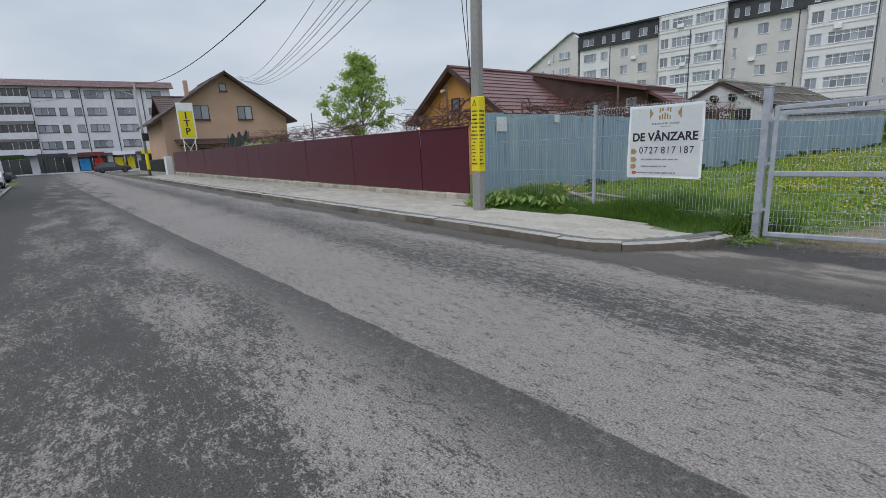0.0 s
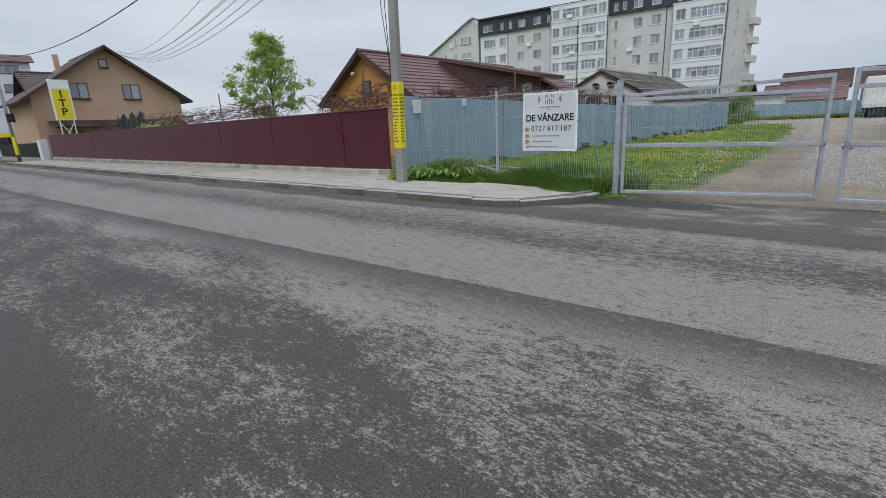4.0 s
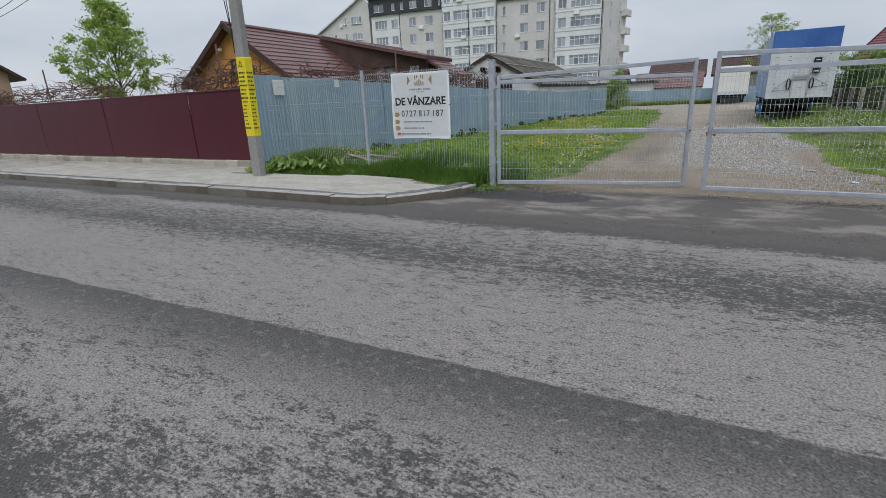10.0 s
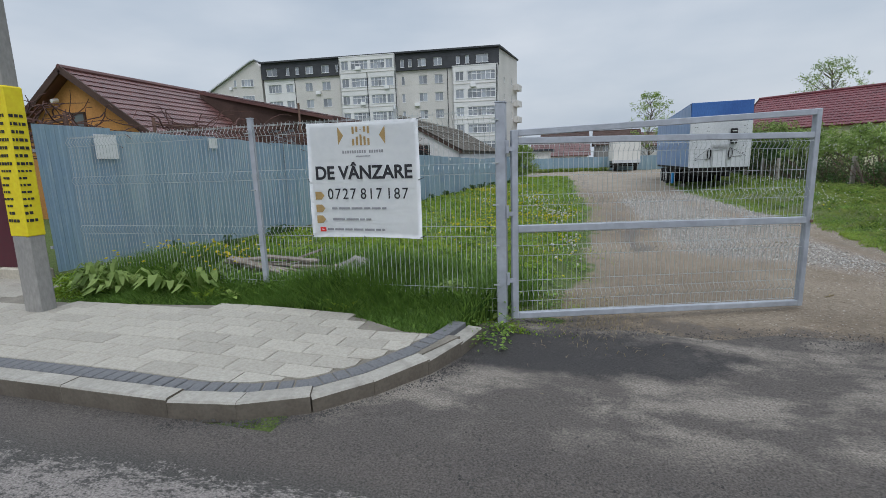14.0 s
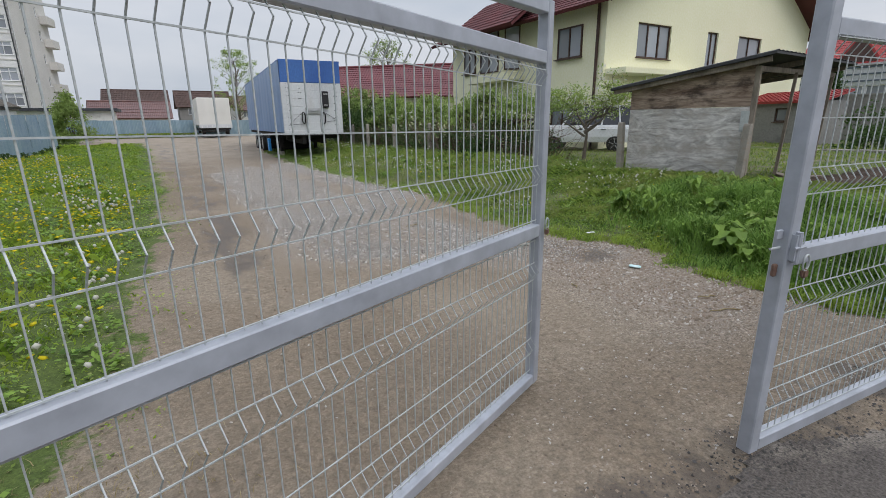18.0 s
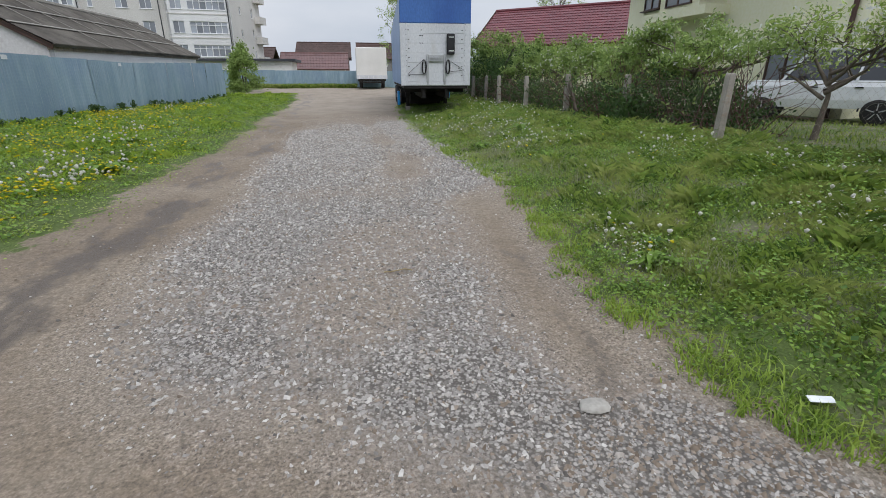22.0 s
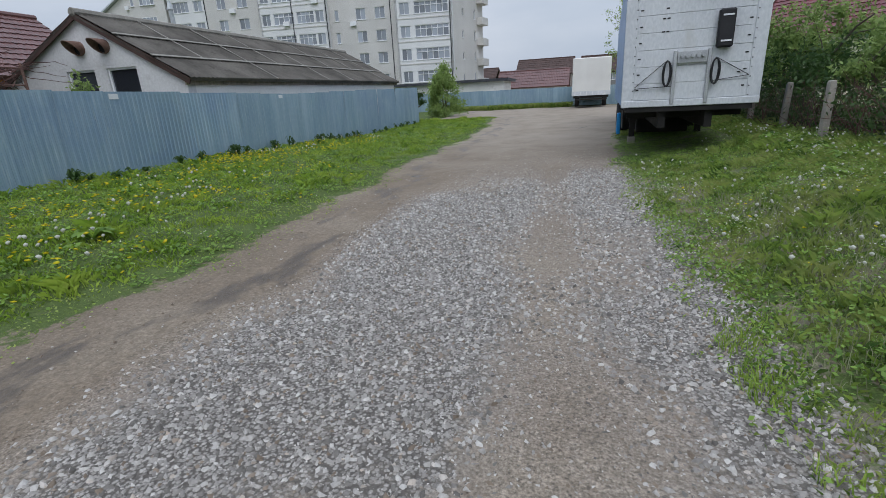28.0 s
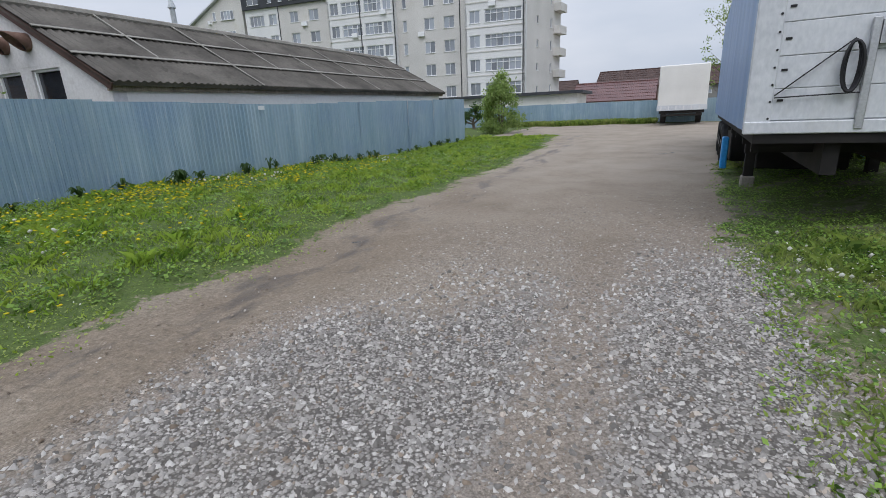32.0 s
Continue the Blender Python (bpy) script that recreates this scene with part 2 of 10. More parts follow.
def m_ground():
    """Dirt, gravel and turf, by the shares stored on the ground sheet (red turf, green gravel, blue damp)."""
    g = Nodes("ground_soil", 0.9, 0, 0.3)
    p = g.world_co()
    a = g.split(g.attr("cover"))
    brk = g.noise(5.0, 7, p, 0.7)
    fine = g.noise(70, 4, p, 0.65)
    dirt = g.mix(g.noise(1.6, 5, p), (0.152, 0.118, 0.084), (0.252, 0.203, 0.149))
    dirt = g.mix(g.ramp(a[1], (0.06, 0.0), (0.45, 0.85)), dirt, g.mix(g.noise(2.3, 5, p), (0.21, 0.182, 0.153), (0.285, 0.255, 0.222)))
    small = g.mix(g.split(g.cells(75, p, "Color"))[0], (0.14, 0.11, 0.085), (0.36, 0.31, 0.255))
    dirt = g.mix(g.math("MULTIPLY", g.ramp(g.noise(11, 6, p, 0.72), (0.45, 0.0), (0.6, 0.75)), g.ramp(a[1], (0.02, 0.2), (0.22, 1.0))), dirt, small)
    dirt = g.mix(g.ramp(g.noise(0.55, 6, p, 0.65), (0.45, 0.0), (0.62, 0.6)), dirt, (0.275, 0.232, 0.178))
    dirt = g.mix(g.ramp(a[1], (0.02, 0.35), (0.16, 0.85)), dirt, g.ramp(fine, (0.30, 0.16), (0.70, 0.84)), "OVERLAY")
    dirt = g.mix(0.5, dirt, g.ramp(g.noise(26, 6, p, 0.75), (0.34, 0.2), (0.66, 0.8)), "OVERLAY")
    dust = g.ramp(g.math("MULTIPLY", g.axis("Y", p), 0.02), (0.54, 0.0), (0.70, 0.75))
    dirt = g.mix(g.math("MULTIPLY", dust, g.ramp(g.noise(0.8, 5, p, 0.6), (0.35, 0.4), (0.6, 1.0))), dirt, (0.33, 0.285, 0.23))
    peb = g.cells(48, p, "Color")
    pebc = g.mix(g.split(peb)[0], (0.18, 0.165, 0.146), (0.48, 0.45, 0.408))
    peb2 = g.mix(g.split(g.cells(95, p, "Color"))[1], (0.15, 0.137, 0.12), (0.43, 0.402, 0.363))
    pebc = g.mix(g.ramp(g.noise(7, 5, p, 0.7), (0.42, 0.0), (0.58, 1.0)), pebc, peb2)
    # shade between the pebbles is put into the colour of the gaps
    pebc = g.mix(g.ramp(g.cells(48, p), (0.40, 0.0), (0.62, 0.85)), pebc, (0.085, 0.075, 0.064))
    brownpeb = g.mix(g.split(peb)[1], (0.12, 0.094, 0.070), (0.34, 0.285, 0.225))
    pebc = g.mix(g.ramp(g.math("ADD", a[1], g.math("MULTIPLY", g.math("SUBTRACT", brk, 0.5), 0.3)), (0.40, 0.0), (0.58, 1.0)), brownpeb, pebc)
    gm = g.ramp(g.math("ADD", a[1], g.math("MULTIPLY", g.math("SUBTRACT", brk, 0.5), 1.1)), (0.28, 0.0), (0.72, 1.0))
    c = g.mix(gm, dirt, pebc)
    damp = g.ramp(g.math("ADD", a[2], g.math("MULTIPLY", g.math("SUBTRACT", g.noise(2.6, 7, g.map((1.0, 0.4, 1), p), 0.68), 0.5), 2.6)), (0.5, 0.0), (0.78, 0.8))
    c = g.mix(damp, c, (0.088, 0.071, 0.057))
    turf = g.mix(g.noise(9, 5, p), (0.042, 0.074, 0.017), (0.12, 0.16, 0.040))
    turf = g.mix(0.7, turf, g.ramp(g.noise(55, 5, p, 0.7), (0.3, 0.12), (0.7, 0.85)), "OVERLAY")
    west = g.ramp(g.math("MULTIPLY_ADD", g.axis("X", p), 0.25), (0.2, 0.0), (0.6, 1.0))
    turf = g.mix(g.math("MULTIPLY", west, g.ramp(g.noise(1.9, 7, p, 0.72), (0.49, 0.0), (0.61, 0.85))), turf, (0.19, 0.165, 0.13))
    tm = g.ramp(g.math("ADD", a[0], g.math("MULTIPLY", g.math("SUBTRACT", g.noise(4.2, 8, p, 0.75), 0.5), 1.3)), (0.44, 0.0), (0.56, 1.0))
    c = g.mix(tm, c, turf)
    h = g.math("ADD", g.math("ADD", g.math("MULTIPLY", fine, 0.5), g.math("MULTIPLY", g.noise(24, 5, p, 0.7), 0.5)), g.math("MULTIPLY", g.math("MULTIPLY", g.cells(48, p), -0.7), gm))
    r = g.ramp(damp, (0.0, 0.92), (0.8, 0.5))
    return g.done(c, h, 0.016, 1.0, r)


def m_blades(name, lo, hi, tipc):
    g = Nodes(name, 0.55, 0, 0.3)
    c = g.mix(g.island(), lo, hi)
    c = g.mix(g.ramp(g.noise(1.9, 5, g.world_co(), 0.65), (0.42, 0.0), (0.62, 0.75)), c, tipc)
    g.done(c)
    tr = g.n.new("ShaderNodeBsdfTranslucent")
    g.put(c, tr.inputs["Color"])
    mx = g.n.new("ShaderNodeMixShader")
    mx.inputs[0].default_value = 0.42
    g.l.new(g.b.outputs[0], mx.inputs[1]), g.l.new(tr.outputs[0], mx.inputs[2])
    g.l.new(mx.outputs[0], g.n["Material Output"].inputs["Surface"])
    return g.m


def m_sheet():
    """Bluish galvanised sheet with a faint spangle and pale upright streaks."""
    g = Nodes("galvanised_sheet", 0.4, 0.22, 0.5)
    p = g.world_co()
    run = g.noise(1.2, 5, g.map((2.5, 2.5, 0.25), p))
    c = g.mix(g.ramp(run, (0.35, 0.0), (0.7, 1.0)), (0.235, 0.352, 0.435), (0.37, 0.485, 0.555))
    c = g.mix(g.ramp(g.noise(0.5, 4, p, 0.6), (0.42, 0.0), (0.62, 0.7)), c, (0.23, 0.335, 0.46))
    c = g.mix(g.ramp(g.noise(14, 5, p, 0.7), (0.5, 0.0), (0.8, 0.35)), c, (0.42, 0.50, 0.55))
    c = g.mix(1.0, c, g.ramp(g.random(), (0.0, 0.9), (1.0, 1.0)), "MULTIPLY")
    streak = g.noise(2.6, 5, g.map((9.0, 9.0, 0.5), p), 0.7)
    c = g.mix(g.ramp(streak, (0.54, 0.0), (0.70, 0.6)), c, (0.47, 0.55, 0.58))
    r = g.ramp(g.noise(3.0, 5, p), (0.3, 0.34), (0.7, 0.55))
    return g.done(c, g.noise(2.2, 3, p), 0.02, 0.2, r)


def m_wood(name, a, b, grain=(1, 1, 9), fine=30, stain=None, low=None):
    g = Nodes(name, 0.8, 0, 0.25)
    v = g.map(grain)
    wv = g.noise(1.8, 6, v, 0.65, 2.0)
    c = g.mix(g.ramp(wv, (0.35, 0.0), (0.62, 1.0)), a, b)
    c = g.mix(0.4, c, g.ramp(g.noise(fine, 4, v), (0.2, 0.2), (0.8, 0.8)), "OVERLAY")
    if stain:
        c = g.mix(g.ramp(g.noise(1.8, 6, g.map((1, 1, 2.2)), 0.65), (0.48, 0.0), (0.62, 0.85)), c, stain)
    return g.done(c, wv, 0.004, 0.5)


# default tint is lightened to stand in for reflected sky and curtains
def m_glass(name="window_glass", tint=(0.15, 0.165, 0.185), rough=0.08):
    g = Nodes(name, rough, 0.0, 0.9)
    c = g.mix(g.random(), tint, tuple(min(1, 2.4 * k + 0.02) for k in tint))
    return g.done(c)


M = {}
M["asphalt"], M["ground"], M["sheet"], M["glass"] = m_asphalt(), m_ground(), m_sheet(), m_glass()
M["kerb"] = surface("kerb_concrete", (0.30, 0.285, 0.25), (0.42, 0.40, 0.355), 2.2, 40, 0.9, vary=0.25, stain=(0.20, 0.185, 0.16), bump=0.5)
M["slab"] = surface("pale_paving", (0.37, 0.345, 0.295), (0.455, 0.43, 0.375), 1.2, 45, 0.9, vary=0.2, stain=(0.27, 0.245, 0.20), bump=0.4)
M["slab_i"] = surface("pale_paving_far", (0.37, 0.345, 0.295), (0.455, 0.43, 0.375), 1.2, 45, 0.9, vary=0.2, stain=(0.27, 0.245, 0.20), bump=0.4, island=True)
M["crumb"] = surface("asphalt_crumb", (0.035, 0.033, 0.032), (0.10, 0.095, 0.09), 9, 40, 0.9)
M["dark_slab"] = surface("dark_paving", (0.16, 0.165, 0.172), (0.22, 0.22, 0.228), 3.0, 45, 0.9, vary=0.3, bump=0.4, island=True)
M["joint"] = surface("joint_sand", (0.16, 0.145, 0.12), (0.23, 0.21, 0.175), 3, 60, 0.95)
M["red_sheet"] = surface("maroon_sheet", (0.070, 0.008, 0.019), (0.098, 0.013, 0.027), 0.6, 30, 0.42, 0, 0.5, (1, 1, 0.4), 0.15, 0.003, 0.08)
M["plinth"] = surface("plinth_stone", (0.42, 0.38, 0.31), (0.60, 0.56, 0.48), 1.4, 30, 0.9, stain=(0.22, 0.18, 0.13), bump=0.6, vary=0.4)
M["pole"] = surface("pole_concrete", (0.25, 0.245, 0.235), (0.34, 0.33, 0.31), 1.2, 35, 0.9, stretch=(1, 1, 0.4), bump=0.4, stain=(0.22, 0.21, 0.2))
M["yellow"] = surface("yellow_poster", (0.72, 0.58, 0.01), (0.78, 0.64, 0.03), 2, 20, 0.55)
M["black"] = surface("black_paint", (0.012, 0.012, 0.013), (0.022, 0.022, 0.024), 3, 40, 0.55)
M["galv"] = surface("galvanised_wire", (0.40, 0.43, 0.43), (0.52, 0.55, 0.55), 5, 60, 0.5, 0.25)
M["greyframe"] = surface("grey_painted_steel", (0.34, 0.365, 0.41), (0.39, 0.415, 0.46), 1.5, 9, 0.42, 0.1, 0.5, bump=0.05, depth=0.001)
M["rust"] = surface("rusty_steel", (0.13, 0.075, 0.055), (0.21, 0.13, 0.10), 8, 60, 0.85)
M["banner"] = surface("white_vinyl", (0.82, 0.83, 0.84), (0.88, 0.88, 0.88), 1.5, 12, 0.5, bump=0.12, depth=0.01)
M["print"] = surface("black_print", (0.02, 0.02, 0.025), (0.035, 0.035, 0.04), 3, 30, 0.5)
M["gold"] = surface("ochre_print", (0.33, 0.22, 0.085), (0.39, 0.27, 0.115), 3, 30, 0.5)
M["grey_print"] = surface("grey_print", (0.22, 0.22, 0.24), (0.3, 0.3, 0.32), 3, 30, 0.5)
M["red_print"] = surface("red_print", (0.62, 0.03, 0.03), (0.7, 0.05, 0.04), 3, 30, 0.5)
M["wet"] = surface("wet_mud", (0.10, 0.085, 0.07), (0.15, 0.13, 0.11), 4, 40, 0.12, 0, 0.6)
M["paper"] = surface("white_paper", (0.66, 0.68, 0.68), (0.78, 0.79, 0.79), 3, 30, 0.6)
M["plaster_w"] = surface("white_plaster", (0.70, 0.69, 0.66), (0.80, 0.79, 0.76), 0.5, 12, 0.85, stain=(0.52, 0.51, 0.47), bump=0.2)
M["barn_wall"] = surface("greyed_white_render", (0.54, 0.53, 0.53), (0.66, 0.65, 0.64), 0.6, 14, 0.9, stain=(0.45, 0.43, 0.41), bump=0.35)
M["plaster_c"] = surface("cream_plaster", (0.54, 0.525, 0.50), (0.65, 0.63, 0.60), 0.25, 8, 0.85, stain=(0.55, 0.53, 0.47), bump=0.2)
M["plaster_g"] = surface("pale_grey_plaster", (0.66, 0.66, 0.66), (0.78, 0.78, 0.77), 0.3, 8, 0.85, bump=0.2)
M["plaster_y"] = surface("pale_yellow_plaster", (0.79, 0.775, 0.55), (0.84, 0.825, 0.61), 0.4, 12, 0.85, bump=0.2)
M["plaster_t"] = surface("tan_plaster", (0.47, 0.31, 0.215), (0.55, 0.375, 0.27), 0.5, 12, 0.85, bump=0.2)
M["plaster_o"] = surface("orange_plaster", (0.52, 0.24, 0.07), (0.60, 0.30, 0.10), 0.6, 12, 0.85, bump=0.25, stain=(0.40, 0.19, 0.07))
M["plaster_l"] = surface("pale_lilac_plaster", (0.60, 0.60, 0.64), (0.70, 0.70, 0.74), 0.5, 12, 0.85, stain=(0.46, 0.46, 0.48), bump=0.2)
M["umber_roof"] = surface("umber_tile_sheet", (0.060, 0.036, 0.032), (0.10, 0.062, 0.055), 0.7, 18, 0.42, 0, 0.5, stain=(0.05, 0.03, 0.027))
M["mansard"] = surface("dark_slate_sheet", (0.035, 0.038, 0.045), (0.06, 0.063, 0.07), 0.8, 12, 0.6)
M["brown_roof"] = surface("brown_tile_sheet", (0.105, 0.047, 0.043), (0.15, 0.07, 0.062), 0.7, 18, 0.38, 0, 0.5, stain=(0.08, 0.04, 0.037))
M["brown_dark"] = surface("dark_brown_boards", (0.05, 0.028, 0.022), (0.085, 0.05, 0.04), 1.2, 18, 0.7)
M["red_roof"] = surface("red_tile_sheet", (0.115, 0.024, 0.030), (0.165, 0.036, 0.042), 0.7, 18, 0.42, 0, 0.5)
M["maroon_roof"] = surface("dull_maroon_tiles", (0.075, 0.016, 0.018), (0.115, 0.024, 0.026), 0.7, 18, 0.6, 0, 0.4)
M["kerb_mud"] = surface("mud_splashed_kerb", (0.095, 0.080, 0.064), (0.15, 0.13, 0.105), 2.6, 40, 0.92, stain=(0.18, 0.16, 0.135), bump=0.5)
M["brightred_roof"] = surface("bright_red_tiles", (0.28, 0.036, 0.034), (0.34, 0.05, 0.045), 0.7, 18, 0.5)
M["white_frame"] = surface("white_pvc", (0.74, 0.75, 0.76), (0.82, 0.82, 0.82), 2, 30, 0.4)
M["brown_frame"] = surface("brown_window_frame", (0.055, 0.03, 0.022), (0.085, 0.05, 0.035), 2, 30, 0.5)
M["asbestos"] = surface("mossy_fibre_cement", (0.062, 0.056, 0.048), (0.135, 0.124, 0.106), 0.9, 16, 0.95, stain=(0.04, 0.037, 0.03), bump=0.6)
M["asb_ridge"] = surface("pale_fibre_cement", (0.19, 0.18, 0.155), (0.29, 0.275, 0.24), 2.0, 20, 0.95, stain=(0.14, 0.13, 0.11))
M["white_box"] = surface("white_trailer_panel", (0.52, 0.54, 0.56), (0.62, 0.64, 0.655), 0.8, 25, 0.42, 0, 0.5, (1, 1, 0.5), 0.12, 0.003, 0.0, (0.50, 0.50, 0.48))
M["blue_tarp"] = surface("blue_tarpaulin", (0.028, 0.10, 0.34), (0.05, 0.15, 0.42), 0.8, 20, 0.45, 0, 0.5, (1, 1, 0.5), 0.3, 0.01)
M["faded_tarp"] = surface("faded_blue_tarpaulin", (0.14, 0.25, 0.46), (0.22, 0.34, 0.54), 0.8, 20, 0.4, 0, 0.5, (1, 1, 0.4), 0.3, 0.01)
M["chassis"] = surface("dirty_chassis", (0.010, 0.0095, 0.009), (0.026, 0.023, 0.021), 2, 30, 0.8)
M["rubber"] = surface("tyre_rubber", (0.015, 0.015, 0.015), (0.032, 0.031, 0.03), 3, 40, 0.8)
M["bright_blue"] = surface("bright_blue_plastic", (0.02, 0.25, 0.62), (0.04, 0.32, 0.70), 2, 20, 0.4)
M["alu"] = surface("dull_aluminium", (0.40, 0.41, 0.42), (0.54, 0.55, 0.55), 3, 40, 0.45, 0.6)
M["cream_tarp"] = surface("cream_tarpaulin", (0.66, 0.65, 0.61), (0.76, 0.75, 0.71), 0.8, 20, 0.6)
M["car_white"] = surface("white_car_paint", (0.66, 0.68, 0.70), (0.74, 0.75, 0.77), 1, 10, 0.2, 0, 0.6, bump=0.02)
M["car_dark"] = surface("dark_car_paint", (0.04, 0.05, 0.06), (0.06, 0.07, 0.085), 1, 10, 0.2, 0, 0.6, bump=0.02)
M["plywood"] = m_wood("weathered_plywood", (0.30, 0.285, 0.27), (0.72, 0.70, 0.67), (1.1, 1.1, 3.2), 26, (0.40, 0.36, 0.32))
M["burnt_ply"] = m_wood("stained_plywood", (0.17, 0.115, 0.085), (0.46, 0.36, 0.285), (0.4, 0.4, 3.0), 22, (0.045, 0.032, 0.026))
M["old_wood"] = m_wood("grey_old_wood", (0.16, 0.135, 0.11), (0.30, 0.26, 0.21), (1, 1, 0.2), 35)
M["felt"] = surface("roofing_felt", (0.028, 0.03, 0.032), (0.06, 0.062, 0.065), 1.5, 25, 0.8)
M["post_conc"] = surface("lichened_concrete_post", (0.30, 0.275, 0.24), (0.42, 0.39, 0.34), 3, 40, 0.95, stain=(0.36, 0.20, 0.09), bump=0.6, vary=0.25)
M["soil"] = surface("dug_soil", (0.040, 0.028, 0.021), (0.085, 0.060, 0.045), 2.0, 20, 0.95, bump=0.9, depth=0.03)
M["block"] = surface("beige_split_block", (0.50, 0.43, 0.285), (0.60, 0.52, 0.36), 2, 30, 0.9, vary=0.25, bump=0.7, depth=0.01)
M["dull_wall"] = surface("dull_brown_render", (0.24, 0.21, 0.185), (0.31, 0.275, 0.245), 0.4, 12, 0.9, stain=(0.19, 0.17, 0.15))
M["grey_wall"] = surface("grey_render_wall", (0.20, 0.20, 0.195), (0.28, 0.275, 0.265), 0.4, 12, 0.9, stain=(0.15, 0.15, 0.145))
M["ware"] = surface("silver_cladding", (0.52, 0.55, 0.58), (0.62, 0.645, 0.67), 0.4, 8, 0.35, 0.3)
M["ware_dark"] = surface("blue_grey_trim", (0.09, 0.12, 0.15), (0.13, 0.16, 0.19), 1, 10, 0.5)
M["bark"] = surface("grey_bark", (0.085, 0.068, 0.053), (0.16, 0.135, 0.105), 3, 30, 0.95, stretch=(1, 1, 0.3), bump=0.8, depth=0.01)
M["bark_dark"] = surface("vine_bark", (0.085, 0.042, 0.036), (0.155, 0.088, 0.074), 4, 30, 0.95)
M["leaf_lite"] = m_blades("spring_leaves", (0.20, 0.31, 0.05), (0.42, 0.52, 0.16), (0.30, 0.42, 0.09))
M["leaf_mid"] = m_blades("orchard_leaves", (0.11, 0.19, 0.045), (0.37, 0.48, 0.15), (0.28, 0.38, 0.11))
M["weed"] = m_blades("weed_leaves", (0.05, 0.12, 0.022), (0.30, 0.46, 0.09), (0.23, 0.36, 0.06))
M["leaf_dark"] = m_blades("hedge_leaves", (0.03, 0.07, 0.02), (0.09, 0.16, 0.045), (0.06, 0.11, 0.03))
M["leaf_yel"] = m_blades("yellow_green_leaves", (0.30, 0.31, 0.03), (0.48, 0.46, 0.09), (0.26, 0.33, 0.05))
M["blossom"] = m_blades("white_blossom", (0.55, 0.57, 0.50), (0.78, 0.78, 0.74), (0.62, 0.65, 0.55))
M["grass"] = m_blades("short_grass", (0.055, 0.12, 0.022), (0.31, 0.43, 0.075), (0.40, 0.43, 0.14))
M["lawn"] = m_blades("lawn_grass", (0.055, 0.125, 0.016), (0.33, 0.49, 0.055), (0.42, 0.52, 0.08))
M["rank_grass"] = m_blades("rank_grass", (0.025, 0.07, 0.013), (0.24, 0.39, 0.075), (0.13, 0.24, 0.042))
M["stalk"] = m_blades("dry_stalks", (0.22, 0.23, 0.12), (0.42, 0.42, 0.27), (0.34, 0.36, 0.2))
M["tuft_grass"] = m_blades("tuft_grass", (0.14, 0.25, 0.035), (0.38, 0.50, 0.09), (0.36, 0.46, 0.08))
M["tall_grass"] = m_blades("tall_grass", (0.03, 0.09, 0.018), (0.29, 0.47, 0.10), (0.20, 0.35, 0.07))
M["dry_grass"] = m_blades("dry_grass", (0.30, 0.235, 0.12), (0.46, 0.38, 0.21), (0.36, 0.29, 0.16))
M["dandelion"] = m_blades("dandelion_yellow", (0.74, 0.60, 0.01), (0.84, 0.72, 0.03), (0.78, 0.66, 0.02))
M["puff"] = m_blades("seed_heads", (0.62, 0.61, 0.54), (0.80, 0.79, 0.72), (0.70, 0.69, 0.62))
M["cable"] = surface("black_cable", (0.015, 0.015, 0.016), (0.03, 0.03, 0.032), 3, 20, 0.6)
M["shade_net"] = surface("dark_green_net", (0.02, 0.035, 0.032), (0.05, 0.065, 0.06), 2, 40, 0.8)
M["cyan"] = surface("cyan_sole", (0.36, 0.60, 0.62), (0.62, 0.70, 0.68), 9, 60, 0.6)
# paler than the wet mud, for the first puddle only
M["puddle"] = surface("pale_puddle", (0.30, 0.275, 0.24), (0.40, 0.37, 0.33), 4, 40, 0.25, 0, 0.6)
g_st = Nodes("crushed_stone", 0.85, 0, 0.35)
M["stone"] = g_st.done(g_st.mix(0.4, g_st.ramp(g_st.island(), (0.0, (0.10, 0.091, 0.08)), (0.3, (0.23, 0.214, 0.192)), (0.8, (0.40, 0.376, 0.341)), (0.97, (0.54, 0.515, 0.472)), (1.0, (0.42, 0.35, 0.28))), g_st.ramp(g_st.noise(60, 3), (0.2, 0.2), (0.8, 0.8)), "OVERLAY"))
g_sb = Nodes("brown_stone", 0.9, 0, 0.3)
M["stone_brown"] = g_sb.done(g_sb.mix(0.4, g_sb.ramp(g_sb.island(), (0.0, (0.15, 0.117, 0.087)), (0.4, (0.22, 0.174, 0.131)), (0.8, (0.29, 0.24, 0.19)), (0.95, (0.42, 0.39, 0.35)), (1.0, (0.46, 0.44, 0.41))), g_sb.ramp(g_sb.noise(60, 3), (0.2, 0.2), (0.8, 0.8)), "OVERLAY"))


# ---- building helpers ----
def box(bm, x0, x1, y0, y1, z0, z1, m=None):
    c = [Vector((x, y, z)) for z in (z0, z1) for y in (y0, y1) for x in (x0, x1)]
    v = [bm.verts.new(m @ p if m else p) for p in c]
    for f in ((0, 2, 3, 1), (4, 5, 7, 6), (0, 1, 5, 4), (2, 6, 7, 3), (0, 4, 6, 2), (1, 3, 7, 5)):
        bm.faces.new([v[i] for i in f])
    return v


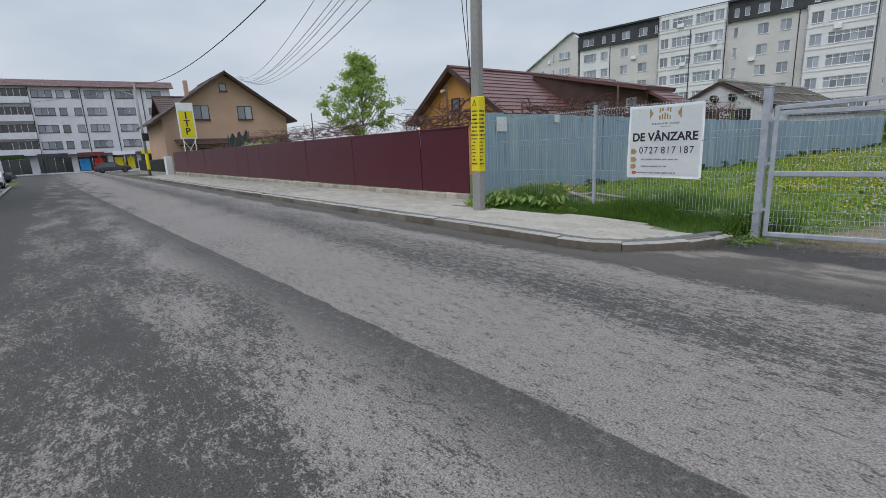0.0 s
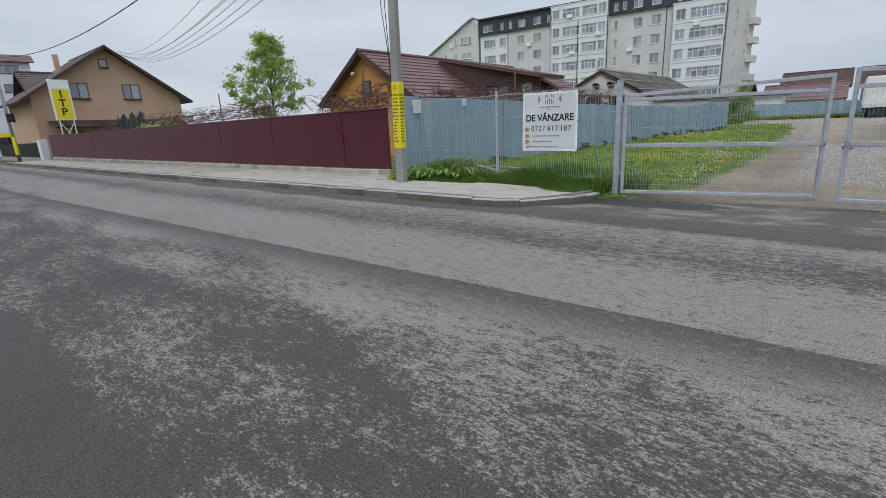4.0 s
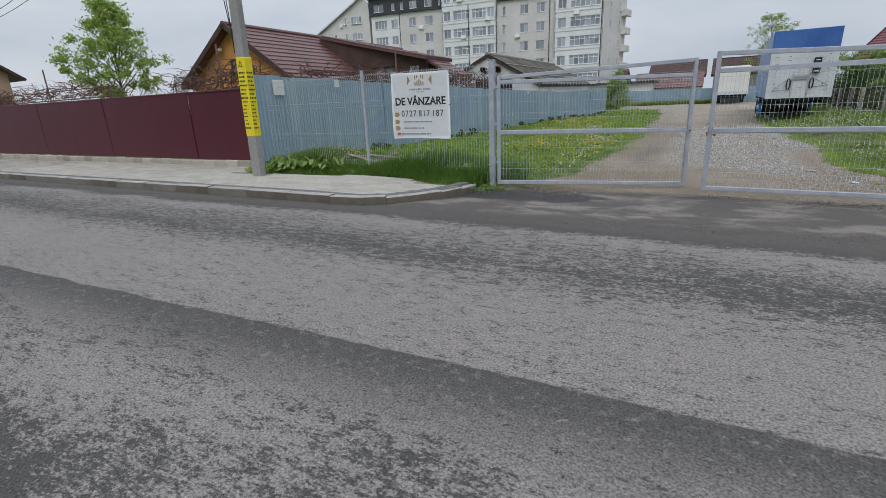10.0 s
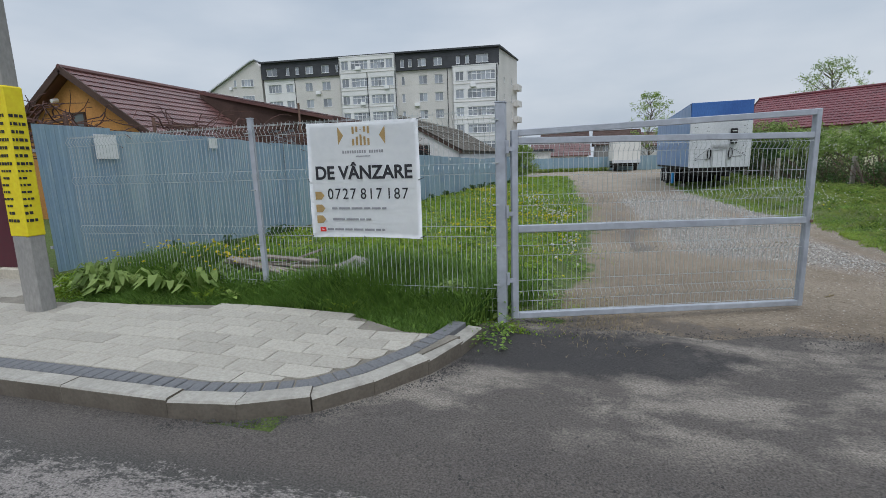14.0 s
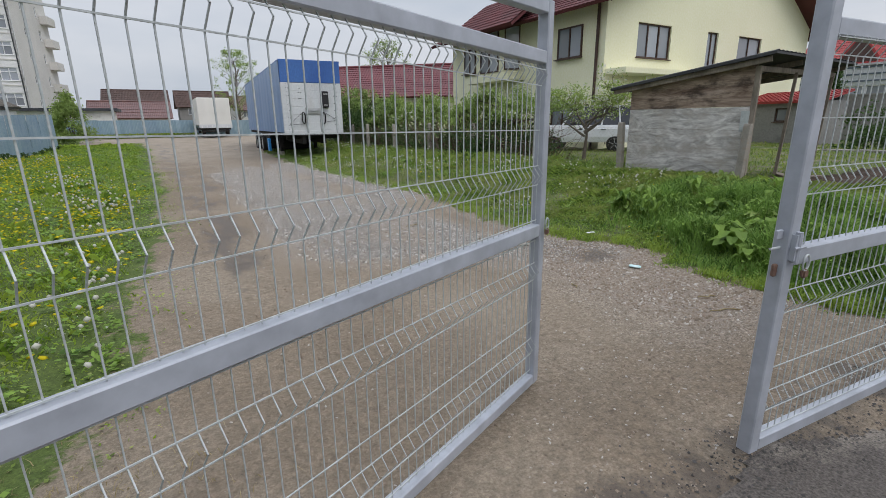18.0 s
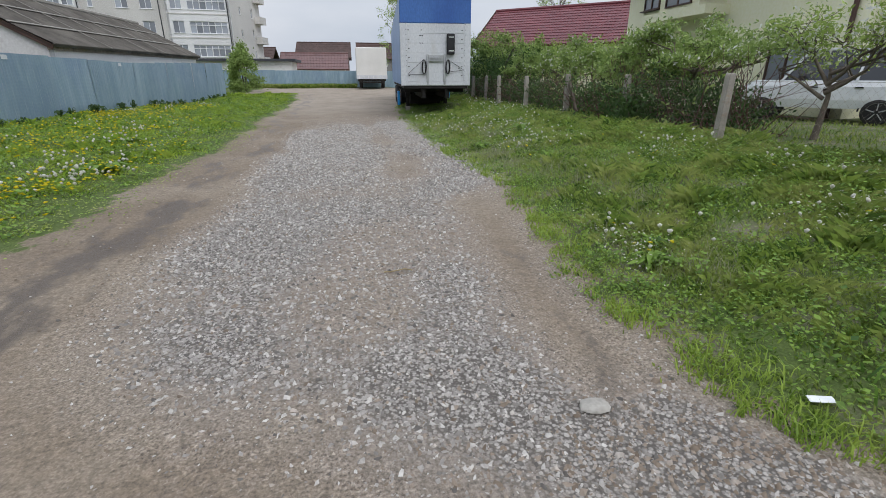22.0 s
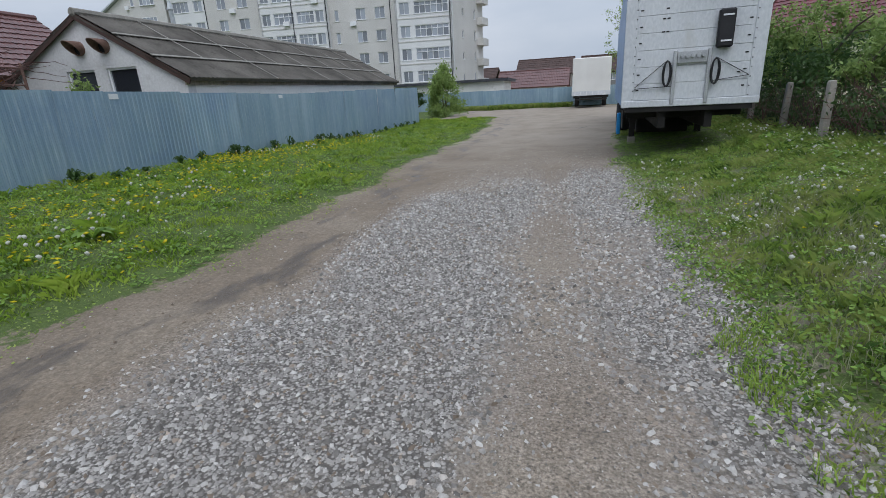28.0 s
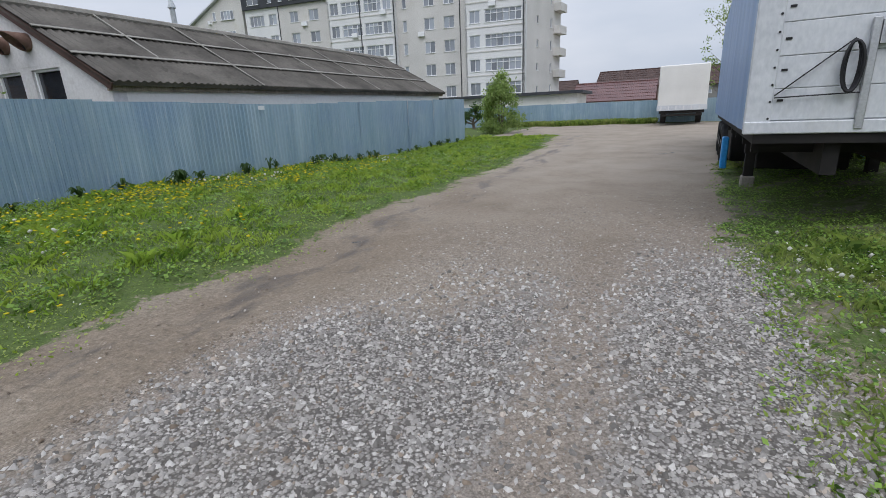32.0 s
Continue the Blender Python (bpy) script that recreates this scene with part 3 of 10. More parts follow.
def rod(bm, p, q, r, r2=None, n=6, caps=True):
    p, q = Vector(p), Vector(q)
    d = (q - p)
    if d.length < 1e-6:
        return
    d.normalize()
    a = d.orthogonal().normalized()
    b = d.cross(a)
    r2 = r if r2 is None else r2
    rings = []
    for c, k in ((p, r), (q, r2)):
        rings.append([bm.verts.new(c + k * (math.cos(2 * math.pi * i / n) * a + math.sin(2 * math.pi * i / n) * b)) for i in range(n)])
    for i in range(n):
        bm.faces.new((rings[0][i], rings[0][(i + 1) % n], rings[1][(i + 1) % n], rings[1][i]))
    if caps:
        bm.faces.new(rings[0][::-1])
        bm.faces.new(rings[1])


def tube(bm, pts, r, n=6, closed=False):
    """One continuous round skin along a line of points; r is one radius or one for each point."""
    pts = [Vector(p) for p in pts]
    k = len(pts)
    rs = r if isinstance(r, (list, tuple)) else [r] * k
    rings, a = [], None
    for i, p in enumerate(pts):
        d = (pts[(i + 1) % k] - pts[i - 1]) if closed or 0 < i < k - 1 else (pts[1] - pts[0] if i == 0 else pts[-1] - pts[-2])
        d.normalize()
        a = d.orthogonal() if a is None else a - d * a.dot(d)
        a.normalize()
        b = d.cross(a)
        rings.append([bm.verts.new(p + rs[i] * (math.cos(2 * math.pi * j / n) * a + math.sin(2 * math.pi * j / n) * b)) for j in range(n)])
    pairs = list(zip(rings, rings[1:])) + ([(rings[-1], rings[0])] if closed else [])
    for r0, r1 in pairs:
        for j in range(n):
            bm.faces.new((r0[j], r0[(j + 1) % n], r1[(j + 1) % n], r1[j]))
    if not closed:
        bm.faces.new(rings[0][::-1]), bm.faces.new(rings[-1])


def lattice(bm, xs, zs, solid_at, y0, y1):
    """A flat frame of bars as one closed mesh: the cells of a grid for which solid_at(i, j) holds, y0 to y1 deep."""
    vs = {}

    def vert(i, j, k):
        if (i, j, k) not in vs:
            vs[i, j, k] = bm.verts.new((xs[i], (y0, y1)[k], zs[j]))
        return vs[i, j, k]

    nx, nz = len(xs) - 1, len(zs) - 1
    on = {(i, j) for i in range(nx) for j in range(nz) if solid_at(i, j)}
    for i, j in on:
        bm.faces.new((vert(i, j, 0), vert(i + 1, j, 0), vert(i + 1, j + 1, 0), vert(i, j + 1, 0)))
        bm.faces.new((vert(i, j + 1, 1), vert(i + 1, j + 1, 1), vert(i + 1, j, 1), vert(i, j, 1)))
        for di, dj, p, q in ((0, -1, (i, j), (i + 1, j)), (1, 0, (i + 1, j), (i + 1, j + 1)), (0, 1, (i + 1, j + 1), (i, j + 1)), (-1, 0, (i, j + 1), (i, j))):
            if (i + di, j + dj) not in on:
                bm.faces.new((vert(*q, 0), vert(*p, 0), vert(*p, 1), vert(*q, 1)))


def bar(bm, p, q, w, h, up=(0, 0, 1)):
    """A square bar from p to q, w wide and h high."""
    p, q = Vector(p), Vector(q)
    d = (q - p).normalized()
    s = d.cross(Vector(up)).normalized()
    u = s.cross(d)
    v = [bm.verts.new(c + a * w / 2 * s + b * h / 2 * u) for c in (p, q) for a, b in ((-1, -1), (1, -1), (1, 1), (-1, 1))]
    for i in range(4):
        bm.faces.new((v[i], v[(i + 1) % 4], v[4 + (i + 1) % 4], v[4 + i]))
    bm.faces.new(v[3::-1])
    bm.faces.new(v[4:])


def prism(bm, outline, lo, hi, m=None):
    """Extrudes a flat outline (list of (a, b) in the x-z plane) along y from lo to hi."""
    n = len(outline)
    v = [bm.verts.new((m @ Vector((a, y, b))) if m else (a, y, b)) for y in (lo, hi) for a, b in outline]
    bm.faces.new(v[:n])
    bm.faces.new(v[n:][::-1])
    for i in range(n):
        bm.faces.new((v[i], v[n + i], v[n + (i + 1) % n], v[(i + 1) % n]))


def soften(bm, width=0.006, segments=1):
    bmesh.ops.recalc_face_normals(bm, faces=bm.faces)
    bmesh.ops.bevel(bm, geom=list(bm.edges), offset=width, segments=segments, affect="EDGES", clamp_overlap=True)
    return bm


def mesh_of(name, bm, material, smooth=False):
    bmesh.ops.recalc_face_normals(bm, faces=bm.faces)
    me = bpy.data.meshes.new(name)
    bm.to_mesh(me)
    bm.free()
    me.materials.append(material)
    if smooth:
        me.shade_smooth()
    return me


def part(name, bm, material, parent, label="", smooth=False):
    me = bm if isinstance(bm, bpy.types.Mesh) else mesh_of(name, bm, material, smooth)
    ob = new(name, me)
    ob.parent = parent
    if label:
        tagged(ob, label)
    return ob


def thing(name, label, category, m=None, group="", kind=""):
    e = new(name)
    e.empty_display_size = 0.2
    if m is not None:
        e.matrix_world = m if isinstance(m, Matrix) else Matrix.Translation(m)
    return tagged(e, label, category, group, kind)


def solid(name, bm, material, label, category, m=None, group="", kind="", smooth=False):
    ob = new(name, mesh_of(name, bm, material, smooth))
    if m is not None:
        ob.matrix_world = m if isinstance(m, Matrix) else Matrix.Translation(m)
    return tagged(ob, label, category, group, kind)


def quick_mesh(name, verts, faces, material):
    """A mesh from arrays: verts (n, 3), faces (m, k) all of one size."""
    verts, faces = np.asarray(verts, np.float32), np.asarray(faces, np.int32)
    me = bpy.data.meshes.new(name)
    me.vertices.add(len(verts))
    me.vertices.foreach_set("co", verts.ravel())
    me.loops.add(faces.size)
    me.loops.foreach_set("vertex_index", faces.ravel())
    me.polygons.add(len(faces))
    me.polygons.foreach_set("loop_start", np.arange(0, faces.size, faces.shape[1], dtype=np.int32))
    me.update(calc_edges=True)
    me.validate()
    me.materials.append(material)
    return me


def frame_at(a, b, z=0.0):
    """Local x runs from a to b on plan, y is the outer normal's opposite (into the house), z is up."""
    a, b = Vector((*a, 0)), Vector((*b, 0))
    x = (b - a).normalized()
    y = Vector((-x.y, x.x, 0))
    m = Matrix.Identity(4)
    for i in range(3):
        m[i][0], m[i][1], m[i][3] = x[i], y[i], a[i]
    m[2][3] = z
    return m


def holed_wall(bm, u0, u1, z0, z1, holes, thick=0.3, top=None):
    """A wall in the local x-z plane, outside at y = 0, with openings (u, z, w, h) right through it."""
    us = sorted({u0, u1, *(h[0] for h in holes), *(h[0] + h[2] for h in holes)})
    zs = sorted({z0, z1, *(h[1] for h in holes), *(h[1] + h[3] for h in holes)})
    us, zs = [u for u in us if u0 <= u <= u1], [z for z in zs if z0 <= z <= z1]

    def quad(*p):
        bm.faces.new([bm.verts.new(q) for q in p])

    for i in range(len(us) - 1):
        for j in range(len(zs) - 1):
            cu, cz = (us[i] + us[i + 1]) / 2, (zs[j] + zs[j + 1]) / 2
            if any(h[0] < cu < h[0] + h[2] and h[1] < cz < h[1] + h[3] for h in holes):
                continue
            for y in (0, thick):
                quad((us[i], y, zs[j]), (us[i + 1], y, zs[j]), (us[i + 1], y, zs[j + 1]), (us[i], y, zs[j + 1]))
    for u, z, w, h in [*holes, (u0, z0, u1 - u0, z1 - z0)]:
        for p, q in (((u, z), (u + w, z)), ((u + w, z), (u + w, z + h)), ((u + w, z + h), (u, z + h)), ((u, z + h), (u, z))):
            quad((p[0], 0, p[1]), (q[0], 0, q[1]), (q[0], thick, q[1]), (p[0], thick, p[1]))


window_kit = {}


def window(parent, u, z, w, h, splits=2, material="white_frame", base=None, depth=0.12, sill=True, transom=0.0, glass="glass"):
    """A window in an opening of a wall: frame with mullions, pane behind, sill. All the same sizes share their meshes."""
    key = (round(w, 2), round(h, 2), splits, material, depth, sill, transom, glass)
    if key not in window_kit:
        bm = bmesh.new()
        t = 0.055 if w < 2.5 else 0.07
        xs, zs = [0, t], [0, t]
        for i in range(1, splits):
            xs += [w * i / splits - t / 2, w * i / splits + t / 2]
        if transom:
            zs += [h * transom - t / 2, h * transom + t / 2]
        xs, zs = xs + [w - t, w], zs + [h - t, h]
        lattice(bm, xs, zs, lambda i, j: i % 2 == 0 or j % 2 == 0, depth - 0.05, depth + 0.03)
        fm = mesh_of("window_frame", bm, M[material])
        panes = []
        for j in range(1, len(zs) - 1, 2):
            bm = bmesh.new()
            box(bm, 0.004, xs[2] - xs[1] - 0.004, depth - 0.004, depth + 0.004, 0.004, zs[j + 1] - zs[j] - 0.004)
            pm = mesh_of("pane", bm, M[glass])
            panes += [(pm, xs[i], zs[j]) for i in range(1, len(xs) - 1, 2)]
        sm = None
        if sill:
            bm = bmesh.new()
            box(bm, -0.06, w + 0.06, -0.07, depth, -0.045, -0.003)
            sm = mesh_of("sill", bm, M[material])
        window_kit[key] = fm, panes, sm
    fm, panes, sm = window_kit[key]
    f = part("window", fm, None, parent)
    f.matrix_local = (base or Matrix.Identity(4)) @ Matrix.Translation((u, 0, z))
    for pm, x, zz in panes:
        part("pane", pm, None, f).matrix_local = Matrix.Translation((x, 0, zz))
    if sm:
        part("sill", sm, None, f)
    return f


def roof_sheet(bm, a, b, c, d, step=0.35, lift=0.03, wave=0.2, amp=0.02, thick=0.06):
    """A pressed-tile or corrugated roof plane: a-b is the eave, d-c the ridge; stepped across and waved along."""
    a, b, c, d = (Vector(p) for p in (a, b, c, d))
    rows = max(1, round((d - a).length / step))
    cols = max(2, round((b - a).length / (wave / 2)))
    n = (b - a).cross(d - a).normalized()
    if n.z < 0:
        n = -n

    def at(s, t, k):
        p = a.lerp(b, s).lerp(d.lerp(c, s), t)
        return p + n * k

    for r in range(rows):
        t0, t1 = r / rows, min(1.0, (r + 1) / rows + 0.002)
        lo = [bm.verts.new(at(i / cols, t0, lift + (amp if i % 2 else 0))) for i in range(cols + 1)]
        hi = [bm.verts.new(at(i / cols, t1, (amp if i % 2 else 0))) for i in range(cols + 1)]
        nose = [bm.verts.new(at(i / cols, t0, -0.002)) for i in range(cols + 1)] if r == 0 else last
        last = hi
        for i in range(cols):
            bm.faces.new((lo[i], lo[i + 1], hi[i + 1], hi[i]))
            if lift:
                bm.faces.new((nose[i], nose[i + 1], lo[i + 1], lo[i]))
    v = [bm.verts.new(p - n * k) for k in (0.004, thick) for p in (a, b, c, d)]
    for f in ((3, 2, 1, 0), (4, 5, 6, 7), (0, 1, 5, 4), (1, 2, 6, 5), (2, 3, 7, 6), (3, 0, 4, 7)):
        bm.faces.new([v[i] for i in f])


def lettering(name, text, size, material, parent, m, label="", squeeze=1.0, bold=0.0):
    cu = bpy.data.curves.new(name, "FONT")
    cu.body, cu.size, cu.extrude, cu.offset = text, size, 0.0015, bold
    cu.align_x, cu.align_y = "CENTER", "CENTER"
    ob = new(name, cu)
    dg = bpy.context.evaluated_depsgraph_get()
    me = bpy.data.meshes.new_from_object(ob.evaluated_get(dg))
    bpy.data.objects.remove(ob)
    me.materials.clear()
    me.materials.append(M[material])
    o = part(name, me, None, parent, label)
    o.matrix_local = m @ Matrix.Diagonal((squeeze, 1, 1, 1))
    return o


# ---- the lie of the land ----
def ease(t):
    t = np.clip(t, 0, 1)
    return t * t * (3 - 2 * t)


def land(x, y):
    """Height of the ground; the yard lies a little under the street and rises to its sides and its far end."""
    x, y = np.asarray(x, float), np.asarray(y, float)
    z = np.interp(y, [-40, 5.2, 7.6, 10, 35, 46, 60, 200], [0, 0, -0.10, -0.20, -0.20, 0.15, 0.3, 0.3])
    inside = ease((y - 6.9) / 1.2)
    z = z + inside * 0.22 * ease((-1.2 - x) / 3.2) * ease((x + 8.9 - (y - 8) * 0.062) / 0.4) * ease((40 - y) / 10)
    z = z + inside * 0.40 * ease((x - 3.5) / 3.2) * ease((42 - y) / 8)
    z = z + inside * 0.03 * (np.sin(1.7 * x + 0.6 * y) * np.sin(0.9 * y - 0.7 * x)) * ease((y - 9) / 3)
    return z


def fence_x(y):
    return -8.6 + (np.asarray(y, float) - 8.0) * 0.062


def edge_l(y):
    y = np.asarray(y, float)
    return np.interp(y, [7, 10, 15, 18, 22, 28, 40, 46, 50], [-1.9, -1.4, -1.0, -1.05, -0.92, -1.28, -1.45, -2.0, -6]) + 0.14 * np.sin(1.9 * y) * np.sin(0.63 * y + 1)


def edge_r(y):
    y = np.asarray(y, float)
    return np.interp(y, [6, 8.3, 9.7, 10.2, 10.9, 11.6, 12.8, 14.6, 16.6, 19.2, 21.2, 27, 36, 44], [3.9, 3.5, 3.62, 3.6, 3.95, 3.58, 3.42, 3.6, 3.85, 3.68, 3.58, 3.4, 3.9, 7]) + 0.06 * np.sin(2.3 * y) * np.sin(0.8 * y + 2)


def clumpy(x, y, k=1.0):
    return 0.5 + 0.5 * np.sin(2.3 * k * x + 1.9 * np.sin(1.3 * k * y)) * np.sin(2.0 * k * y + 1.7 * np.sin(1.1 * k * x))


def verge_in(x, y):
    """How far a place lies inside the ragged edge of the right verge."""
    return x - edge_r(y) + 0.30 - 0.30 * clumpy(x, y, 2.4) - 0.16 * clumpy(x + 1, y, 5.7) - 0.14 * clumpy(x, y + 2, 10.3)


def gravel_share(x, y):
    """How thickly the crushed stone lies on the track: widest in the middle, worn away in the wheel tracks."""
    x, y = np.asarray(x, float), np.asarray(y, float)
    l, r = edge_l(y), edge_r(y)
    s = (x - l) / np.maximum(r - l, 0.1)
    g = ease((s - 0.18) / 0.22) * ease((1.06 + 0.08 * ease((y - 15) / 3) - s) / 0.12)
    g = g * (1 - 0.62 * np.exp(-((x - 2.58 + 0.044 * (y - 20)) / 0.40) ** 2) * ease((y - 16) / 2) * ease((29 - y) / 2))
    g = g * (1 - 0.9 * np.exp(-((s - 0.93) / 0.07) ** 2) * ease((16.8 - y) / 1.5) * ease((y - 11.5) / 0.6))
    n = np.sin(1.3 * x + 2.1 * np.sin(0.6 * y)) * np.sin(0.9 * y + 1.6 * np.sin(0.9 * x)) + 0.5 * np.sin(3.1 * x + 1.4 * y) * np.sin(2.3 * y - 1.7 * x)
    g = g * np.clip(0.74 + 0.10 * ease((y - 15) / 3) + 0.4 * n, 0.42, 1.0)
    g = g * (0.08 + 0.92 * ease((y + 0.5 * (x - 1.5) - 11.2) / 1.5)) + 0.36 * ease((s - 0.62) / 0.15) * ease((1.1 - s) / 0.1) * ease((11.8 - y) / 1.2) * ease((y - 8.4) / 0.8)
    return np.clip(g * (0.2 + 0.8 * ease((27.2 + 0.75 * (x - 1) - y) / 3.6)) * ease((33 - y) / 6), 0, 1)


def apron_edge(x):
    """Where the asphalt in the gateway ends and the dirt begins."""
    return 7.88 + 0.10 * np.sin(2.1 * x) + 0.06 * np.sin(5.3 * x + 1)


# ---- ground, road, pavements ----
def graded(parts):
    out = []
    for a, b, s in parts:
        n = max(1, round((b - a) / s))
        out += [a + (b - a) * i / n for i in range(n)]
    return np.array(out + [parts[-1][1]])


def asphalt_at(x, y):
    return ((y < 5.45) & (y > -2.9)) | ((y >= 5.45) & (y < apron_edge(x)) & (x > -3.4) & (x < 6.5)) | (x < -62)


def grid_mesh(name, xs, ys, height, material, keep=None):
    X, Y = np.meshgrid(xs, ys)
    nx, ny = len(xs), len(ys)
    v = np.stack([X.ravel(), Y.ravel(), height(X, Y).ravel()], 1)
    i = (np.arange(ny - 1)[:, None] * nx + np.arange(nx - 1)[None, :]).ravel()
    f = np.stack([i, i + 1, i + nx + 1, i + nx], 1)
    if keep is not None:
        c = v[f].mean(1)
        f = f[keep(c[:, 0], c[:, 1])]
        used = np.unique(f)
        back = np.zeros(len(v), int)
        back[used] = np.arange(len(used))
        v, f = v[used], back[f]
    me = quick_mesh(name, v, f, material)
    me.shade_smooth()
    return me, v


gx = graded([(-900, -120, 130), (-120, -12, 9), (-12, -9, 0.5), (-9, 8.4, 0.15), (8.4, 24, 0.6), (24, 120, 8), (120, 900, 130)])
gy = graded([(-900, -60, 140), (-60, -6, 6), (-6, 5, 1.0), (5, 30, 0.15), (30, 62, 0.4), (62, 160, 8), (160, 900, 120)])


def sheet_z(X, Y):
    low = np.where(asphalt_at(X, Y), 0.035, 0.0)
    rut = 0.035 * np.exp(-((X - (edge_l(Y) + 0.75)) / 0.35) ** 2) * ease((Y - 9) / 2) * ease((33 - Y) / 4) * (0.6 + 0.4 * np.sin(0.9 * Y))
    return land(X, Y) - low - rut


ground_me, gv = grid_mesh("ground", gx, gy, sheet_z, M["ground"])
px, py = gv[:, 0], gv[:, 1]
in_yard = (px > edge_l(py)) & (px < edge_r(py)) & (py > 7)
dl, dr = px - edge_l(py), edge_r(py) - px
turf = np.maximum(1 - ease((dl + 0.25) / 0.5), ease(verge_in(px, py) / 0.3))
bare = (0.3 + 0.14 * ease((py - 17) / 3)) * ease((2.4 + dr) / 1.2) * ease((py - 12.3) / 1.0) * ease((29 - py) / 3) * (dr < 0) + 0.4 * ease((0.9 + dl) / 0.7) * (dl < 0) * (py > 8)
turf = turf - bare
turf = np.where((py > 46) & (py < 59) & (px > -6) & (px < 9), np.clip((py - 56.5) / 1.5, 0, 1), turf)
turf = np.where((py < 7.2) & (py > -5) & (px > -3.4) & (px < 9), 0.0, turf)
gravel = 0.9 * gravel_share(px, py)
damp = 0.58 * np.exp(-((dl - 0.6) / 0.55) ** 2) * (0.25 + 0.75 * ease((py - 12.0) / 2.0)) + 0.2 * np.exp(-((dl - 0.8) / 0.45) ** 2 - ((py - 13.4) / 1.6) ** 2) + 0.5 * np.exp(-((px - 3.2) / 0.22) ** 2) * ease((py - 11.5) / 0.5) * ease((15.2 - py) / 1.5) + 0.75 * np.exp(-((py - 8.0) / 0.35) ** 2) * (px > -2) + 1.2 * np.exp(-(((px - 3.3) / 0.38) ** 2 + ((py - 10.9) / 0.24) ** 2))
damp = np.where(in_yard, np.clip(damp, 0, 0.95), 0)
cover = np.stack([np.clip(turf, 0, 1), np.clip(gravel * (turf < 0.9), 0, 1), damp, np.ones_like(damp)], 1).astype(np.float32)
ground_me.attributes.new("cover", "FLOAT_COLOR", "POINT").data.foreach_set("color", cover.ravel())
tagged(new("ground", ground_me), "packed brown dirt with gravel, mud and turf", "ground", kind="structure")

rx = graded([(-112, -6, 2.0), (-6, -3.4, 0.12), (-3.4, 6.5, 0.06), (6.5, 8, 0.12), (8, 60, 3.0)])
ry = graded([(-14, -2.9, 2.0), (-2.9, 5.3, 0.8), (5.3, 7.6, 0.08), (7.6, 8.2, 0.03), (8.2, 26, 2.0)])
road_me, _ = grid_mesh("road", rx, ry, lambda X, Y: land(X, Y) + 0.002 + 0.006 * np.sin(3 * X) * np.sin(4 * Y) * (Y > 5.6), M["asphalt"], asphalt_at)
tagged(new("road", road_me), "worn grey patched asphalt street with a dark seam", "road", kind="structure")


def kerb_y(x):
    """The left kerb's face."""
    return -1.68 + 0.0242 * (x + 2.5)


def stone_row(parent, pts, width, z0, z1, material, gap=0.006, each=1.0, name="kerbstone"):
    """Kerbstones, one object each, laid along a line of points; all straight ones share one mesh."""
    kit = {}
    for p, q, lo, hi in pts:
        p, q = Vector((*p, 0)), Vector((*q, 0))
        n = max(1, round((q - p).length / each))
        ln = (q - p).length / n
        ang = math.atan2(q.y - p.y, q.x - p.x)
        for i in range(n):
            k = (round(ln, 3), round(hi, 3))
            if k not in kit:
                bm = bmesh.new()
                s = 0.012
                prism(bm, [(0, lo), (width, lo), (width, hi - s), (width - s, hi), (0.012, hi), (0, hi - 0.012)], gap / 2, ln - gap / 2, Matrix.Rotation(-math.pi / 2, 4, "Z"))
                kit[k] = mesh_of(name, bm, material)
                kit[k].materials.append(M["kerb_mud"])
                for face in kit[k].polygons:
                    face.material_index = int(abs(face.normal.z) < 0.3)
            o = part(name, kit[k], None, parent)
            c = p.lerp(q, i / n)
            j = random.Random(i * 7 + int(ang * 100))
            o.matrix_local = pose(c.x, c.y, j.uniform(-0.008, 0.006), j.uniform(-0.4, 0.4), j.uniform(-0.8, 0.8), math.degrees(ang) + j.uniform(-0.4, 0.4))


kerb_r = tagged(new("kerb_right"), "pale weathered concrete kerbstones along the street", "kerb", kind="structure")
stone_row(kerb_r, [((-49, 5.61), (-5.05, 5.61), -0.1, 0.128), ((-5.05, 5.61), (-4.15, 5.61), -0.1, 0.118)], 0.15, 0, 0, M["kerb"], gap=0.003)
arc = [(-4.15, 5.46), (-3.68, 5.54), (-3.27, 5.72), (-2.95, 6.05), (-2.70, 6.48), (-2.54, 6.92), (-2.45, 7.3)]
course = [(-4.15, 5.61), (-3.75, 5.68), (-3.37, 5.85), (-3.10, 6.14), (-2.86, 6.54), (-2.71, 6.95), (-2.62, 7.3)]
stone_row(kerb_r, [(course[i], course[i + 1], -0.12, 0.110 - 0.012 * i) for i in range(6)], 0.15, 0, 0, M["kerb"], -0.05, 0.6)
kerb_l = tagged(new("kerb_left"), "pale chipped concrete kerbstones with open joints", "kerb", kind="structure")
stone_row(kerb_l, [((8, kerb_y(8) - 0.15), (-46, kerb_y(-46) - 0.15), -0.1, 0.125)], 0.15, 0, 0, M["kerb"])


def pav_front(x):
    """Outer limit of the right pavement, inside its kerb."""
    x = np.asarray(x, float)
    ax, ay = [-60, -4.15, -3.7, -3.25, -2.95, -2.71, -2.55], [5.46, 5.46, 5.56, 5.78, 6.1, 6.5, 7.2]
    return np.interp(x, ax, ay)


def pav_back(x):
    """Inner limit of the right pavement beside the wire fence, where the grass begins."""
    return float(np.interp(x, [-8.35, -8.25, -7.3, -6.0, -4.7, -3.75, -3.4, -2.9], [8.0, 7.1, 7.1, 7.22, 7.38, 7.36, 7.05, 6.95]))


